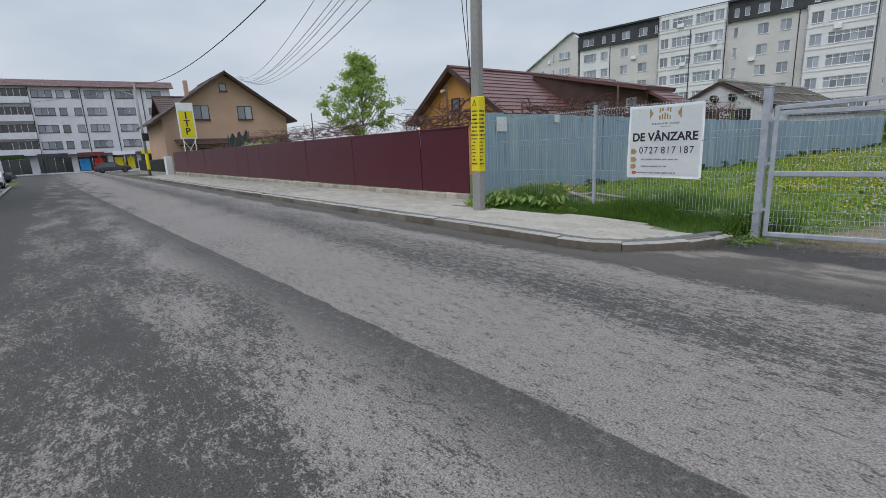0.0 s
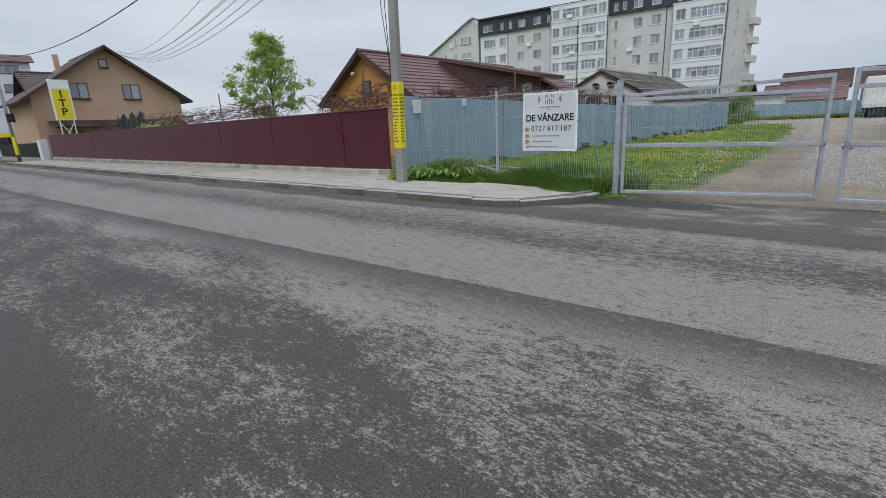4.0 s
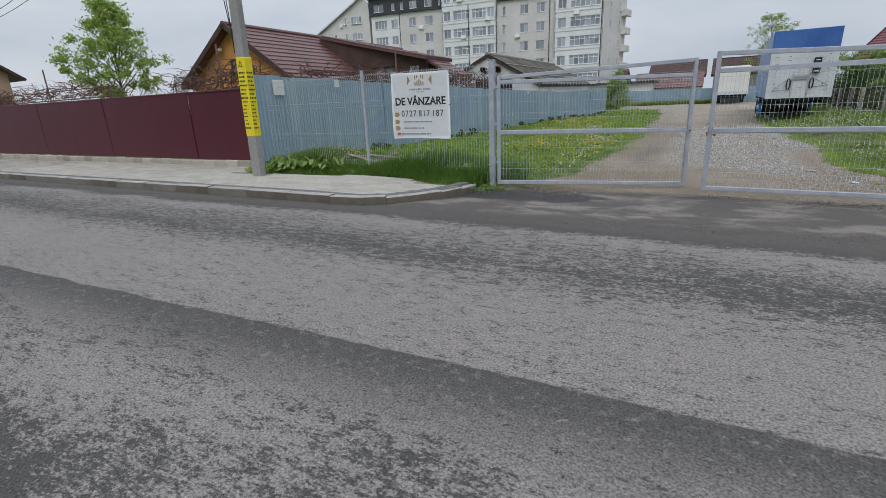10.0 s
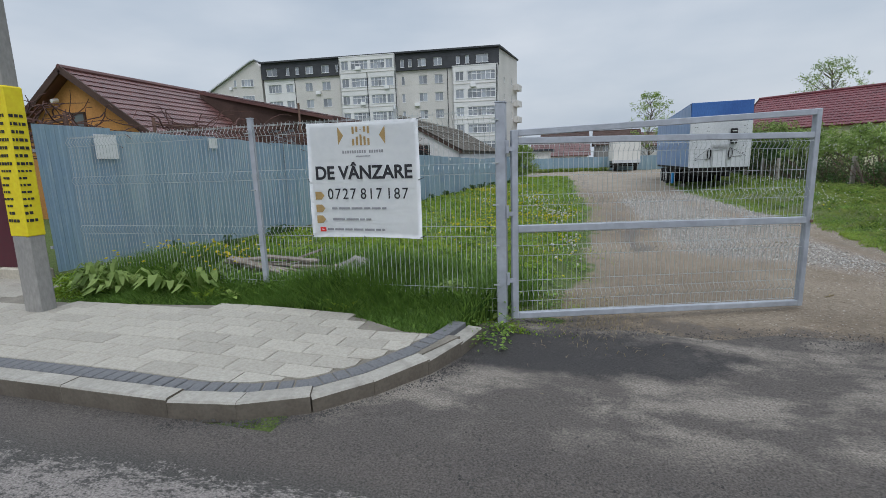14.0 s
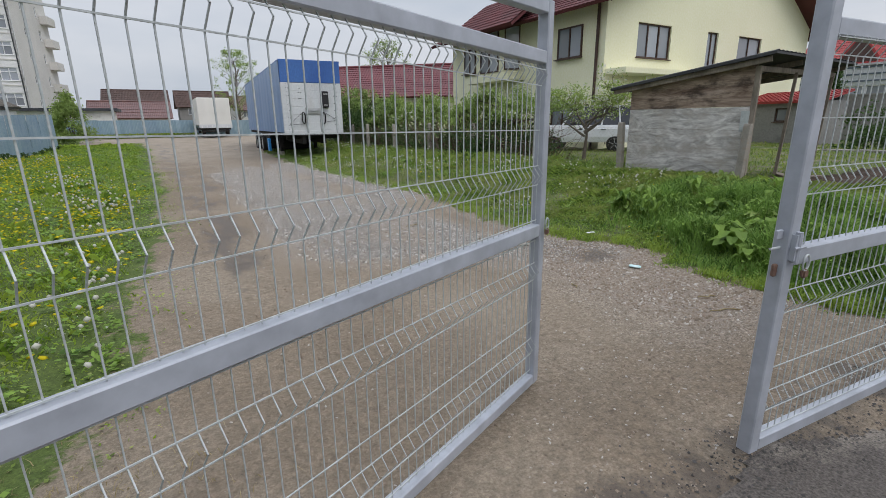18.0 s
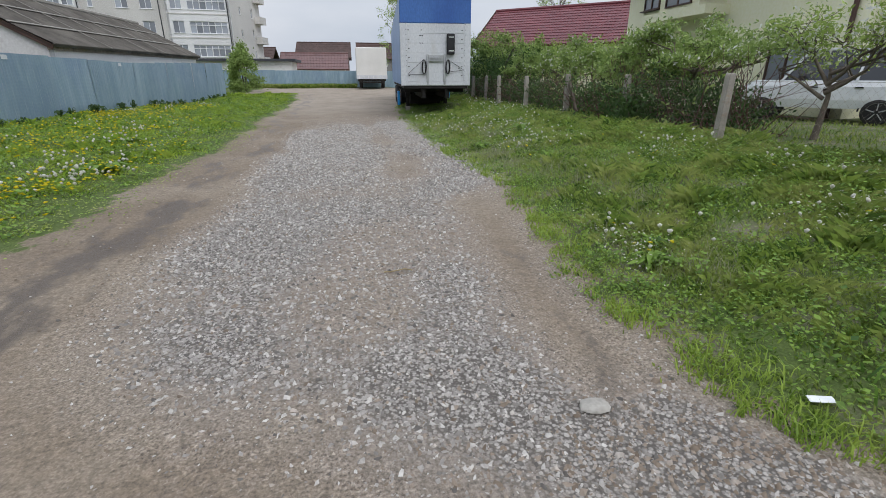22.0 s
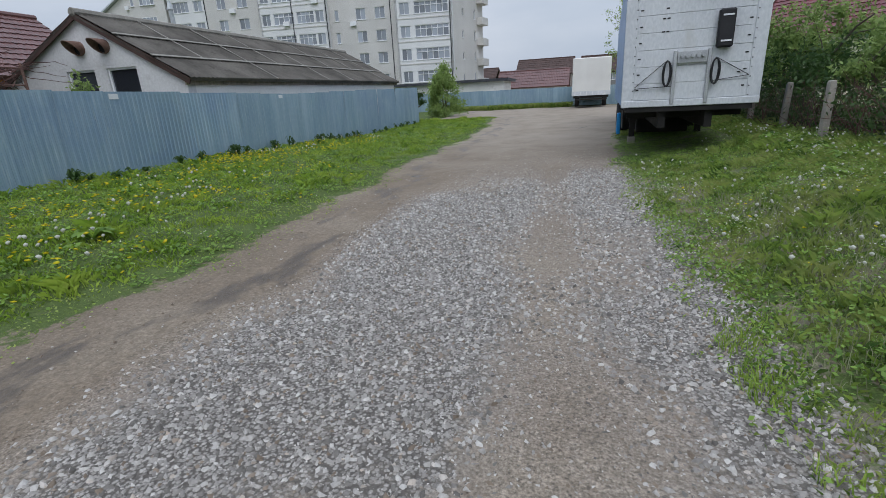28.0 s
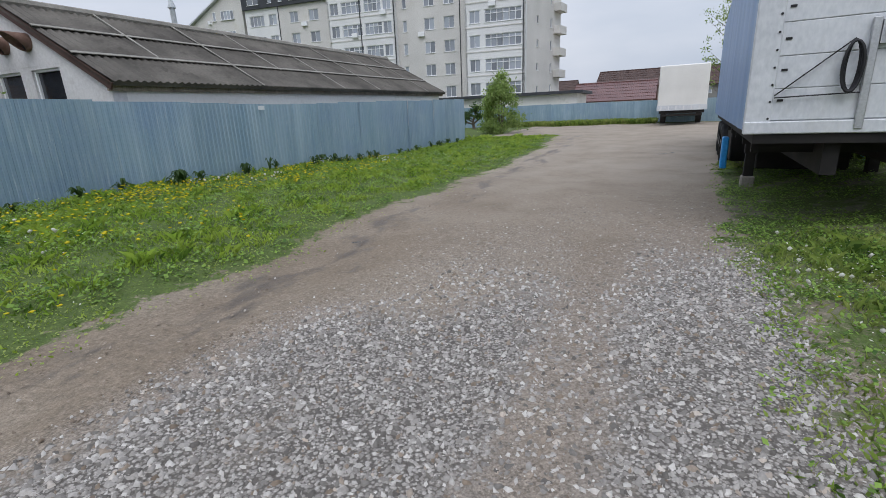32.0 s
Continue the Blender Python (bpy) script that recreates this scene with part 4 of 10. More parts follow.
def pav_lift(x):
    """The pavement falls a little towards the gateway."""
    return 0.04 * float(ease((-3.3 - x) / 1.7))


bm = bmesh.new()
for i in range(90):
    x0, x1 = -49 + 46.4 * i / 90, -49 + 46.4 * (i + 1) / 90
    back0, back1 = max(pav_back(x0), float(pav_front(x0))), max(pav_back(x1), float(pav_front(x1)))
    v = [bm.verts.new(p) for p in ((x0, float(pav_front(x0)), 0.074 + pav_lift(x0)), (x1, float(pav_front(x1)), 0.074 + pav_lift(x1)), (x1, back1, 0.074 + pav_lift(x1)), (x0, back0, 0.074 + pav_lift(x0)), (x0, float(pav_front(x0)), -0.15), (x1, float(pav_front(x1)), -0.15))]
    bm.faces.new(v[:4])
    bm.faces.new((v[4], v[5], v[1], v[0]))
pav_r = solid("pavement_right", bm, M["joint"], "pale concrete slab pavement with a dark edging course", "pavement", kind="structure")
bm = bmesh.new()
v = [bm.verts.new(p) for p in ((9, kerb_y(9) - 0.12, 0.07), (9, -4.1, 0.07), (-46, -5.2, 0.07), (-46, kerb_y(-46) - 0.12, 0.07))]
bm.faces.new(v[::-1])
pav_l = solid("pavement_left", bm, M["joint"], "pale slab pavement with a dark block course", "pavement", kind="structure")


def slab_mesh(name, w, d, h, material, cut=0.006):
    bm = bmesh.new()
    box(bm, 0.004, w - 0.004, 0.004, d - 0.004, -0.03, h)
    bmesh.ops.bevel(bm, geom=[e for e in bm.edges if all(v.co.z > 0 for v in e.verts)], offset=cut, segments=1, affect="EDGES")
    return mesh_of(name, bm, material)


def lay(parent, x_of, cells, w, d, h, z, material, far_material, limit=300, name="slab", lift=lambda x: 0.0):
    """Slabs of one course pattern: the first ones as objects on one mesh, those past the limit joined as one part."""
    me = slab_mesh(name, w, d, h, material)
    rnd = random.Random(4)
    for x, y in cells[:limit]:
        o = part(name, me, None, parent)
        fall = math.degrees(math.atan2(lift(x) - lift(x + w), w))
        o.matrix_local = pose(x, y, z + lift(x) + rnd.uniform(-0.001, 0.001), rnd.uniform(-0.12, 0.12), fall + rnd.uniform(-0.1, 0.1), 0)
    if cells[limit:]:
        c = np.array(cells[limit:])
        n = len(c)
        hz = np.array([lift(q[0]) for q in c]) + z + np.random.default_rng(5).uniform(-0.0015, 0.0015, n) + h
        a, b = 0.006, 0.006
        v = np.zeros((n, 8, 3))
        for k, (ix, iy, iz) in enumerate(((0, 0, 0), (1, 0, 0), (1, 1, 0), (0, 1, 0), (0, 0, 1), (1, 0, 1), (1, 1, 1), (0, 1, 1))):
            v[:, k, 0] = c[:, 0] + (a if ix == 0 else w - a)
            v[:, k, 1] = c[:, 1] + (b if iy == 0 else d - b)
            v[:, k, 2] = hz - (0 if iz else 0.03)
        f = np.array([(4, 5, 6, 7), (0, 1, 5, 4), (1, 2, 6, 5), (2, 3, 7, 6), (3, 0, 4, 7)])
        F = (np.arange(n)[:, None, None] * 8 + f[None]).reshape(-1, 4)
        o = new(name + "s", quick_mesh(name + "s", v.reshape(-1, 3), F, far_material))
        o.parent = parent
        tagged(o, kind="stuff")


# ---- maroon fence ----
def maroon_fence():
    f = thing("sheet_fence", "long maroon painted sheet fence on a pale stone plinth", "fence", (-8.75, 7.95, 0.05))
    a, b = Vector((0, 0)), Vector((-40.0, 0.38))
    n = 20
    bm = bmesh.new()
    L = 2.0
    prism(bm, [(0, 0.23), (0, 1.86), (0.03, 1.86), (0.03, 0.23)], 0.006, L - 0.006, Matrix.Rotation(math.pi / 2, 4, "Z"))
    me = mesh_of("panel", bm, M["red_sheet"])
    bm = bmesh.new()
    box(bm, -L, 0, -0.03, 0.07, 1.86, 1.90)
    cap = mesh_of("cap", soften(bm, 0.008), M["red_sheet"])
    rnd = random.Random(2)
    for i in range(n):
        c = a.lerp(b, (i + 1) / n)
        rise = 0.09 * i / n
        o = part("panel", me, None, f)
        o.matrix_local = pose(c.x, c.y + 0.03 + rnd.uniform(-0.004, 0.004), rise, rnd.uniform(-0.4, 0.4), 0, 180 - 0.54)
        o = part("cap", cap, None, f)
        o.matrix_local = pose(c.x + 2.0, c.y, rise, 0, 0, -0.54)
    kit = []
    for k in range(5):
        bm = bmesh.new()
        r = random.Random(k)
        box(bm, -0.44, 0, -0.05, 0.1, -0.12, 0.215 + r.uniform(-0.015, 0.012))
        kit.append(mesh_of("plinth_stone", soften(bm, 0.02), M["plinth"]))
    for i in range(88):
        c = a.lerp(b, i / 88)
        o = part("plinth_stone", kit[rnd.randrange(5)], None, f)
        o.matrix_local = pose(c.x, c.y + rnd.uniform(-0.012, 0.008), 0.04 * i / 88, 0, 0, -0.54)


maroon_fence()


# ---- blue metal fence ----
def corrugated(width, height, pitch=0.115, amp=0.0065, thick=0.003):
    """One profiled sheet, ridges upright."""
    bm = bmesh.new()
    prof, x = [], 0.0
    while x < width - 1e-6:
        for dx, y in ((0.0, 0.0), (0.35, 0.0), (0.45, amp), (0.85, amp), (0.95, 0.0)):
            if x + dx * pitch <= width:
                prof.append((x + dx * pitch, y))
        x += pitch
    prof.append((width, 0.0))
    cols = []
    for off in (0.0, thick):
        cols.append([[bm.verts.new((px_, py_ + off, z)) for px_, py_ in prof] for z in (0.0, height)])
    for lo, hi in cols:
        for i in range(len(prof) - 1):
            bm.faces.new((lo[i], lo[i + 1], hi[i + 1], hi[i]))
    for i in range(len(prof) - 1):
        bm.faces.new((cols[0][1][i], cols[0][1][i + 1], cols[1][1][i + 1], cols[1][1][i]))
    return bm


def metal_fence(name, a, b, tops, height, label, group="", width=1.04):
    a, b = Vector(a), Vector(b)
    L = (b - a).length
    n = round(L / width)
    base = thing(name, label, "fence", (a.x, a.y, 0), group)
    me = mesh_of("sheet", corrugated(L / n + 0.03, height), M["sheet"])
    ang = math.degrees(math.atan2(b.y - a.y, b.x - a.x))
    rnd = random.Random(9)
    for i in range(n):
        s = i / n
        p = a.lerp(b, s) - a
        o = part("sheet", me, None, base)
        o.matrix_local = pose(p.x, p.y, float(np.interp(s, *tops)) - height + rnd.uniform(-0.012, 0.012), rnd.uniform(-0.7, 0.7), rnd.uniform(-0.25, 0.25), ang + rnd.uniform(-0.35, 0.35))
    nrm = Vector((-(b - a).y, (b - a).x)).normalized()
    for drop in (0.35, height - 0.35):
        bm = bmesh.new()
        for i in range(n):
            s0, s1 = i / n, (i + 1) / n
            p, q = a.lerp(b, s0) - a + nrm * 0.06, a.lerp(b, s1) - a + nrm * 0.06
            bar(bm, (p.x, p.y, float(np.interp(s0, *tops)) - drop), (q.x, q.y, float(np.interp(s1, *tops)) - drop), 0.04, 0.04)
        part("rail", bm, M["greyframe"], base)
    return base


metal_fence("corrugated_fence", (fence_x(8.0).item(), 8.0), (fence_x(44.0).item(), 44.0), ([0, 0.3, 0.65, 1], [2.24, 2.0, 1.80, 2.08]), 2.02, "bluish galvanised corrugated sheet fence along the yard's grass", width=1.03)
metal_fence("corrugated_fence", (-34.0, 60.2), (9.5, 58.6), ([0, 1], [2.0, 1.75]), 1.7, "grey-blue corrugated sheet fence closing the far yard", width=1.5)


# ---- concrete pole with poster, far pole, cables ----
def concrete_pole():
    p = thing("utility_pole", "tapered grey concrete utility pole with a yellow notice", "utility pole", pose(-7.22, 6.82, 0.06, 0, 1.6, 0))
    bm = bmesh.new()
    levels = [(0, 0.118, 0.09), (2.0, 0.112, 0.085), (5, 0.10, 0.075), (8.2, 0.085, 0.065)]
    rings = []
    for z, w, d in levels:
        c = 0.02
        rings.append([bm.verts.new((x, y, z)) for x, y in ((-w + c, -d), (w - c, -d), (w, -d + c), (w, d - c), (w - c, d), (-w + c, d), (-w, d - c), (-w, -d + c))])
    for r0, r1 in zip(rings, rings[1:]):
        for i in range(8):
            bm.faces.new((r0[i], r0[(i + 1) % 8], r1[(i + 1) % 8], r1[i]))
    bm.faces.new(rings[0][::-1]), bm.faces.new(rings[-1])
    o = part("shaft", bm, M["pole"], p)
    o.matrix_local = pose(0, 0, 0, 0, -0.2, 0)
    bm = bmesh.new()
    box(bm, -0.121, 0.121, -0.094, 0.094, 0.87, 2.37)
    sheet = part("poster", soften(bm, 0.015), M["yellow"], p, "yellow notice wrapped round the pole")
    bm = bmesh.new()
    for pth in (((-0.05, 2.2), (0, 2.3)), ((0, 2.3), (0.05, 2.2)), ((0.05, 2.2), (-0.05, 2.2))):
        bar(bm, (pth[0][0], -0.0985, pth[0][1]), (pth[1][0], -0.0985, pth[1][1]), 0.004, 0.012, (0, 1, 0))
    part("warning_triangle", bm, M["print"], sheet)
    rnd = random.Random(12)
    z = 2.1
    for k in range(15):
        h = 0.03 if k < 7 or k > 12 else 0.022
        end = rnd.uniform(0.04, 0.095) if k < 8 else rnd.uniform(-0.04, 0.06)
        x = -0.10 + rnd.uniform(0, 0.04)
        while x < end:
            w = rnd.uniform(0.014, 0.04)
            bm = bmesh.new()
            box(bm, x, min(0.10, x + w), -0.099, -0.095, z - h, z)
            part("print_mark", bm, M["print"], sheet)
            x += w + 0.013
        x = -0.075
        while x < end * 0.7:
            w = rnd.uniform(0.014, 0.04)
            bm = bmesh.new()
            box(bm, 0.1215, 0.1255, x, min(0.075, x + w), z - h, z)
            part("print_mark", bm, M["print"], sheet)
            x += w + 0.013
        z -= h + 0.048
    bm = bmesh.new()
    for z in (6.6, 7.6):
        bar(bm, (0, -0.75, z), (0, 0.75, z), 0.07, 0.07)
    part("crossarm", bm, M["greyframe"], p)
    for out, name in ((0.22, "drop_cable"), (0.08, "drop_cable")):
        bm = bmesh.new()
        tube(bm, [(-0.15 - out * math.sin(math.pi * i / 14) ** 2, -0.06, 2.45 + 4.1 * i / 14) for i in range(15)], 0.009, 5)
        part(name, bm, M["cable"], p, "loose black cable hanging down the pole", True)


concrete_pole()


def wood_pole(loc, h, label):
    p = thing("street_pole", label, "utility pole", loc)
    bm = bmesh.new()
    rod(bm, (0, 0, 0), (0, 0, h), 0.14, 0.09, 10)
    part("shaft", bm, M["pole"], p, smooth=True)
    bm = bmesh.new()
    rod(bm, (0, 0, 0.6), (0, 0, 2.1), 0.155, 0.15, 10)
    part("yellow_band", bm, M["yellow"], p)
    bm = bmesh.new()
    rod(bm, (0, 0, h - 1.2), (0, -1.3, h - 0.7), 0.03)
    part("bracket", bm, M["galv"], p)
    bm = bmesh.new()
    rod(bm, (0.0, 0.16, 3.3), (0.0, 0.16, 4.0), 0.28, 0.28, 12)
    part("cable_coil", bm, M["black"], p)


wood_pole((-53.5, 6.9, 0.0), 8.6, "slim grey street pole with a yellow band and cable coil")
wood_pole((-72.0, -6.5, 0.0), 9.0, "slim grey street pole beside the parked vans")


def cable(name, a, b, sag, r=0.012, n=22):
    bm = bmesh.new()
    a, b = Vector(a), Vector(b)
    tube(bm, [a.lerp(b, i / n) - Vector((0, 0, 4 * sag * (i / n) * (1 - i / n))) for i in range(n + 1)], r, 5)
    return solid(name, bm, M["cable"], "black overhead cable strung between the poles", "cable", group="overhead cables")


for i, (dy, dz, sag) in enumerate(((-0.6, 6.66, 1.9), (-0.2, 6.66, 2.05), (0.2, 6.66, 2.2), (0.6, 6.66, 2.35), (-0.5, 7.66, 1.9), (0.5, 7.66, 2.1))):
    cable("overhead_cable", (-7.05, 6.82 + dy, dz), (-75.0, 23.0 + dy * 0.4, 12.7 + 0.06 * i), sag)
    cable("overhead_cable", (-7.05, 6.82 + dy, dz), (34, 5.6 + dy, dz + 0.4), 0.9, 0.01)
cable("overhead_cable", (-7.05, 6.82, 7.85), (-53.5, 6.9, 8.55), 1.55, 0.02)
cable("overhead_cable", (-53.5, 6.9, 8.4), (-72.0, -6.5, 8.3), 0.6)
cable("overhead_cable", (-53.5, 6.9, 8.4), (-92, 9, 11.5), 0.8)


# ---- welded mesh fence, banner, gate ----
def mesh_panel(parent, w, h, step=0.05, folds=(), z0=0.0, r=0.0024, free=0.3, slope=0.0, extra=()):
    """A welded wire panel in the local x-z plane, with V-folds at the given heights."""
    def y_at(z):
        for f in folds:
            if abs(z - f) < 0.05:
                return -0.035 * (1 - abs(z - f) / 0.05)
        return 0.0

    n = round(w / step)
    zs = sorted({z0, z0 + h, *(f + d for f in folds for d in (-0.05, 0, 0.05))})
    bm = bmesh.new()
    for a, b in zip(zs, zs[1:]):
        rod(bm, (0, y_at(a), a), (0, y_at(b), b), r, n=4, caps=False)
    upright = mesh_of("wire", bm, M["galv"])
    for i in range(n + 1):
        o = part("wire", upright, None, parent)
        o.matrix_local = Matrix.Translation((w * i / n, 0, slope * w * i / n))
    lines = [z0 + 0.02, z0 + h - 0.02, *extra]
    for f in folds:
        lines += [f - 0.05, f + 0.05]
    edges = sorted(lines)
    for a, b in zip(edges, edges[1:]):
        if b - a > free:
            k = math.floor((b - a) / 0.21)
            lines += [a + (b - a) * j / (k + 0.0) for j in range(1, k)]
    bm = bmesh.new()
    rod(bm, (0, -0.004, 0), (w, -0.004, slope * w), r * 1.15, n=4, caps=False)
    cross = mesh_of("cross_wire", bm, M["galv"])
    for z in lines:
        o = part("cross_wire", cross, None, parent)
        o.matrix_local = Matrix.Translation((0, y_at(z), z))


def fence_post(loc, w, d, z0, z1, label, name="fence_post", clips=0):
    p = thing(name, label, "fence post", loc, "steel fence posts")
    bm = bmesh.new()
    box(bm, -w / 2, w / 2, -d / 2, d / 2, z0, z1)
    part("tube", soften(bm, 0.006), M["greyframe"], p)
    bm = bmesh.new()
    box(bm, -w / 2 - 0.004, w / 2 + 0.004, -d / 2 - 0.004, d / 2 + 0.004, z1, z1 + 0.012)
    part("cap", soften(bm, 0.004), M["greyframe"], p)
    for k in range(clips):
        bm = bmesh.new()
        z = z0 + 0.2 + (z1 - z0 - 0.35) * k / max(1, clips - 1)
        bar(bm, (-w / 2 - 0.03, -d / 2 - 0.006, z), (-w / 2 + 0.03, -d / 2 - 0.006, z), 0.008, 0.012)
        rod(bm, (-w / 2 + 0.015, -d / 2 - 0.02, z), (-w / 2 + 0.015, -d / 2, z), 0.006)
        part("clip", bm, M["galv"], p)
    return p


fence_post((-5.05, 7.755, 0.0), 0.058, 0.05, -0.1, 2.07, "slim grey steel post between welded mesh panels", clips=4)
gp = fence_post((-2.345, 7.76, 0.0), 0.095, 0.095, -0.25, 2.06, "stout grey steel gate post with hinges", "gate_post", clips=6)
fence_post((4.30, 7.66, 0.0), 0.11, 0.11, -0.25, 2.0, "stout grey steel gate post", "gate_post")
bm = bmesh.new()
box(bm, -0.03, 0.06, -0.06, 0.05, -0.24, -0.06)
part("rusty_foot", bm, M["rust"], gp, "rusty foot of the post")

for a, b in (((-7.75, 7.80), (-5.08, 7.755)), ((-5.02, 7.755), (-2.40, 7.76))):
    pm = frame_at(a, b)
    f = thing("mesh_fence_panel", "welded galvanised wire fence panel with V-folds", "fence panel", pm, "wire fence panels")
    mesh_panel(f, math.dist(a, b), 1.98, 0.05, (0.24, 0.86, 1.47, 1.94), 0.04, free=0.6)


def for_sale_banner():
    a, b = Vector((-4.365, 7.755)), Vector((-3.145, 7.757))
    w, h = (b - a).length, 1.18
    m = frame_at(a, b, 0.80)
    m = m @ Matrix.Translation((0, -0.05, 0)) @ Matrix.Rotation(radians(0.5), 4, "Y")
    f = thing("banner", "white vinyl for-sale banner with black lettering tied to the wire fence", "banner", m)
    bm = bmesh.new()
    nx, nz = 24, 24
    rows = []
    for j in range(nz + 1):
        row = []
        for i in range(nx + 1):
            u, t = i / nx, j / nz
            y = -0.012 * math.sin(7 * u + 2) * math.sin(5 * t) - 0.008 * math.sin(13 * t + 9 * u)
            sag = -0.0064 * math.sin(math.pi * u) * t + 0.012 * math.sin(math.pi * u) * (1 - t)
            row.append(bm.verts.new((w * u + 0.012 * math.sin(3 * t + 1) * (u - 0.5), y * 0.2, h * t + sag)))
        rows.append(row)
    for j in range(nz):
        for i in range(nx):
            bm.faces.new((rows[j][i], rows[j][i + 1], rows[j + 1][i + 1], rows[j + 1][i]))
    geo = bmesh.ops.solidify(bm, geom=list(bm.faces), thickness=0.003)
    part("sheet", bm, M["banner"], f, smooth=True)
    face = pose(0, 0, 0, 90, 0, 0)

    def at(x, z):
        return Matrix.Translation((x * w, -0.0058, z * h)) @ face

    lettering("headline", "DE VÂNZARE", 0.186, "print", f, at(0.50, 0.567), "black headline", 0.96, 0.005)
    for word, u in (("0727", 0.30), ("817", 0.57), ("187", 0.80)):
        for k, digit in enumerate(word):
            lettering("phone_digit", digit, 0.158, "print", f, at(u + 0.070 * (k - 0.5 * (len(word) - 1)), 0.385), "", 0.88)

    def shape(name, pts, mat):
        bm = bmesh.new()
        v = [bm.verts.new((x * w, -0.0060, z * h)) for x, z in pts]
        fc = bm.faces.new(v)
        r = bmesh.ops.extrude_face_region(bm, geom=[fc])
        for k in r["geom"]:
            if isinstance(k, bmesh.types.BMVert):
                k.co.y += 0.004
        part(name, bm, M[mat], f)

    shape("ornament_left", [(0.295, 0.96), (0.345, 0.885), (0.295, 0.81)], "gold")
    shape("ornament_right", [(0.715, 0.955), (0.665, 0.88), (0.715, 0.805)], "gold")
    for i in range(5):
        bm = bmesh.new()
        x = (0.425 + 0.034 * i) * w
        top = (0.955 if i != 2 else 0.93) * h
        box(bm, x, x + 0.018 * w, -0.0064, -0.0048, 0.80 * h, 0.855 * h + 0.02 * (2 - abs(i - 2)))
        box(bm, x, x + 0.018 * w, -0.0064, -0.0048, 0.895 * h + 0.018 * (2 - abs(i - 2)), top)
        part("logo_bar", bm, M["gold"], f)
    bm = bmesh.new()
    for z, x0, x1, t in ((0.735, 0.33, 0.70, 0.024), (0.705, 0.45, 0.58, 0.008)):
        n = 17 if t > 0.01 else 1
        for k in range(n):
            a = x0 + (x1 - x0) * k / n
            if k != 10:
                box(bm, a * w, (a + (x1 - x0) / n * (0.72 if n > 1 else 1)) * w, -0.0060, -0.0048, z * h, (z + t) * h)
    part("name_bar", bm, M["grey_print"], f)
    for k, (z, x1) in enumerate(((0.375, 0), (0.262, 0.70), (0.165, 0.56), (0.075, 0.68))):
        if k < 3:
            shape("bullet", [(0.05, z - 0.034), (0.105, z - 0.034), (0.135, z), (0.105, z + 0.034), (0.05, z + 0.034)], "gold")
        else:
            shape("red_badge", [(0.075, z - 0.02), (0.13, z - 0.02), (0.13, z + 0.02), (0.075, z + 0.02)], "red_print")
            shape("badge_arrow", [(0.094, z - 0.01), (0.115, z), (0.094, z + 0.01)], "banner")
        if x1:
            bm = bmesh.new()
            x = 0.20 if k < 3 else 0.145
            rnd = random.Random(k)
            while x < x1:
                s = rnd.uniform(0.04, 0.12)
                box(bm, x * w, min(x + s, x1) * w, -0.0062, -0.0048, (z - 0.008) * h, (z + 0.010) * h)
                x += s + 0.012
            part("small_print", bm, M["grey_print"], f)
    bm = bmesh.new()
    for x, z in ((0.01, 0.99), (0.99, 0.99), (0.01, 0.01), (0.99, 0.01), (0.01, 0.5), (0.99, 0.5), (0.5, 0.01)):
        rod(bm, (x * w, -0.02, z * h), (x * w + (0.04 if x > 0.5 else -0.04), 0.03, z * h + 0.02), 0.004, n=5)
    part("ties", bm, M["black"], f)


for_sale_banner()


def gate_leaf(a, b, bottom, middle, second, top, label):
    """A framed leaf; each rail has its lower edge's height at a and at b."""
    m = frame_at(a, b)
    w = math.dist(a, b)
    f = thing("gate_leaf", label, "gate", m, "gate leaves")
    t = 0.06
    for x, e in ((0.0, 0), (w - t, 1)):
        bm = bmesh.new()
        box(bm, x, x + t, -0.03, 0.03, bottom[e], top[e])
        part("stile", soften(bm, 0.005), M["greyframe"], f)

    def at(q, x):
        return q[0] + (q[1] - q[0]) * x / w

    for name, q, d in (("rail", bottom, t), ("rail", middle, 0.068), ("rail", second, t), ("top_rail", (top[0] - t, top[1] - t), t)):
        bm = bmesh.new()
        bar(bm, (t, 0, at(q, t) + d / 2), (w - t, 0, at(q, w - t) + d / 2), 0.056, d)
        part(name, soften(bm, 0.005), M["greyframe"], f, "slanting top rail" if name == "top_rail" else "")
    for lo, hi, folds, extra in ((bottom, middle, (0.22, 0.675), (0.38,)), (middle, second, (1.16, 1.655), (1.39,))):
        infill = new("mesh_infill")
        infill.parent = f
        infill.matrix_local = Matrix.Translation((t, 0, 0))
        slope = 0.5 * (lo[1] - lo[0] + hi[1] - hi[0]) / w
        mesh_panel(infill, w - 2 * t, hi[0] - lo[0] - 0.03, 0.05, folds, lo[0] + 0.045, slope=slope, extra=extra)
    return f


l1 = gate_leaf((-2.25, 7.735), (0.715, 9.035), (0.0, -0.115), (0.857, 0.785), (1.682, 1.66), (1.81, 1.95), "grey steel gate leaf with wire mesh, standing half open")
l2 = gate_leaf((0.955, 7.965), (4.22, 7.66), (0.0, 0.02), (0.838, 0.85), (1.66, 1.64), (1.95, 1.80), "grey steel gate leaf with wire mesh, nearly closed")
bm = bmesh.new()
rod(bm, (0.03, -0.045, 0.86), (0.03, -0.045, 0.98), 0.012, n=8)
rod(bm, (0.0, -0.05, 0.92), (0.07, -0.05, 0.92), 0.008)
box(bm, 0.01, 0.05, -0.05, -0.03, 0.87, 0.97)
part("latch", bm, M["greyframe"], l2)
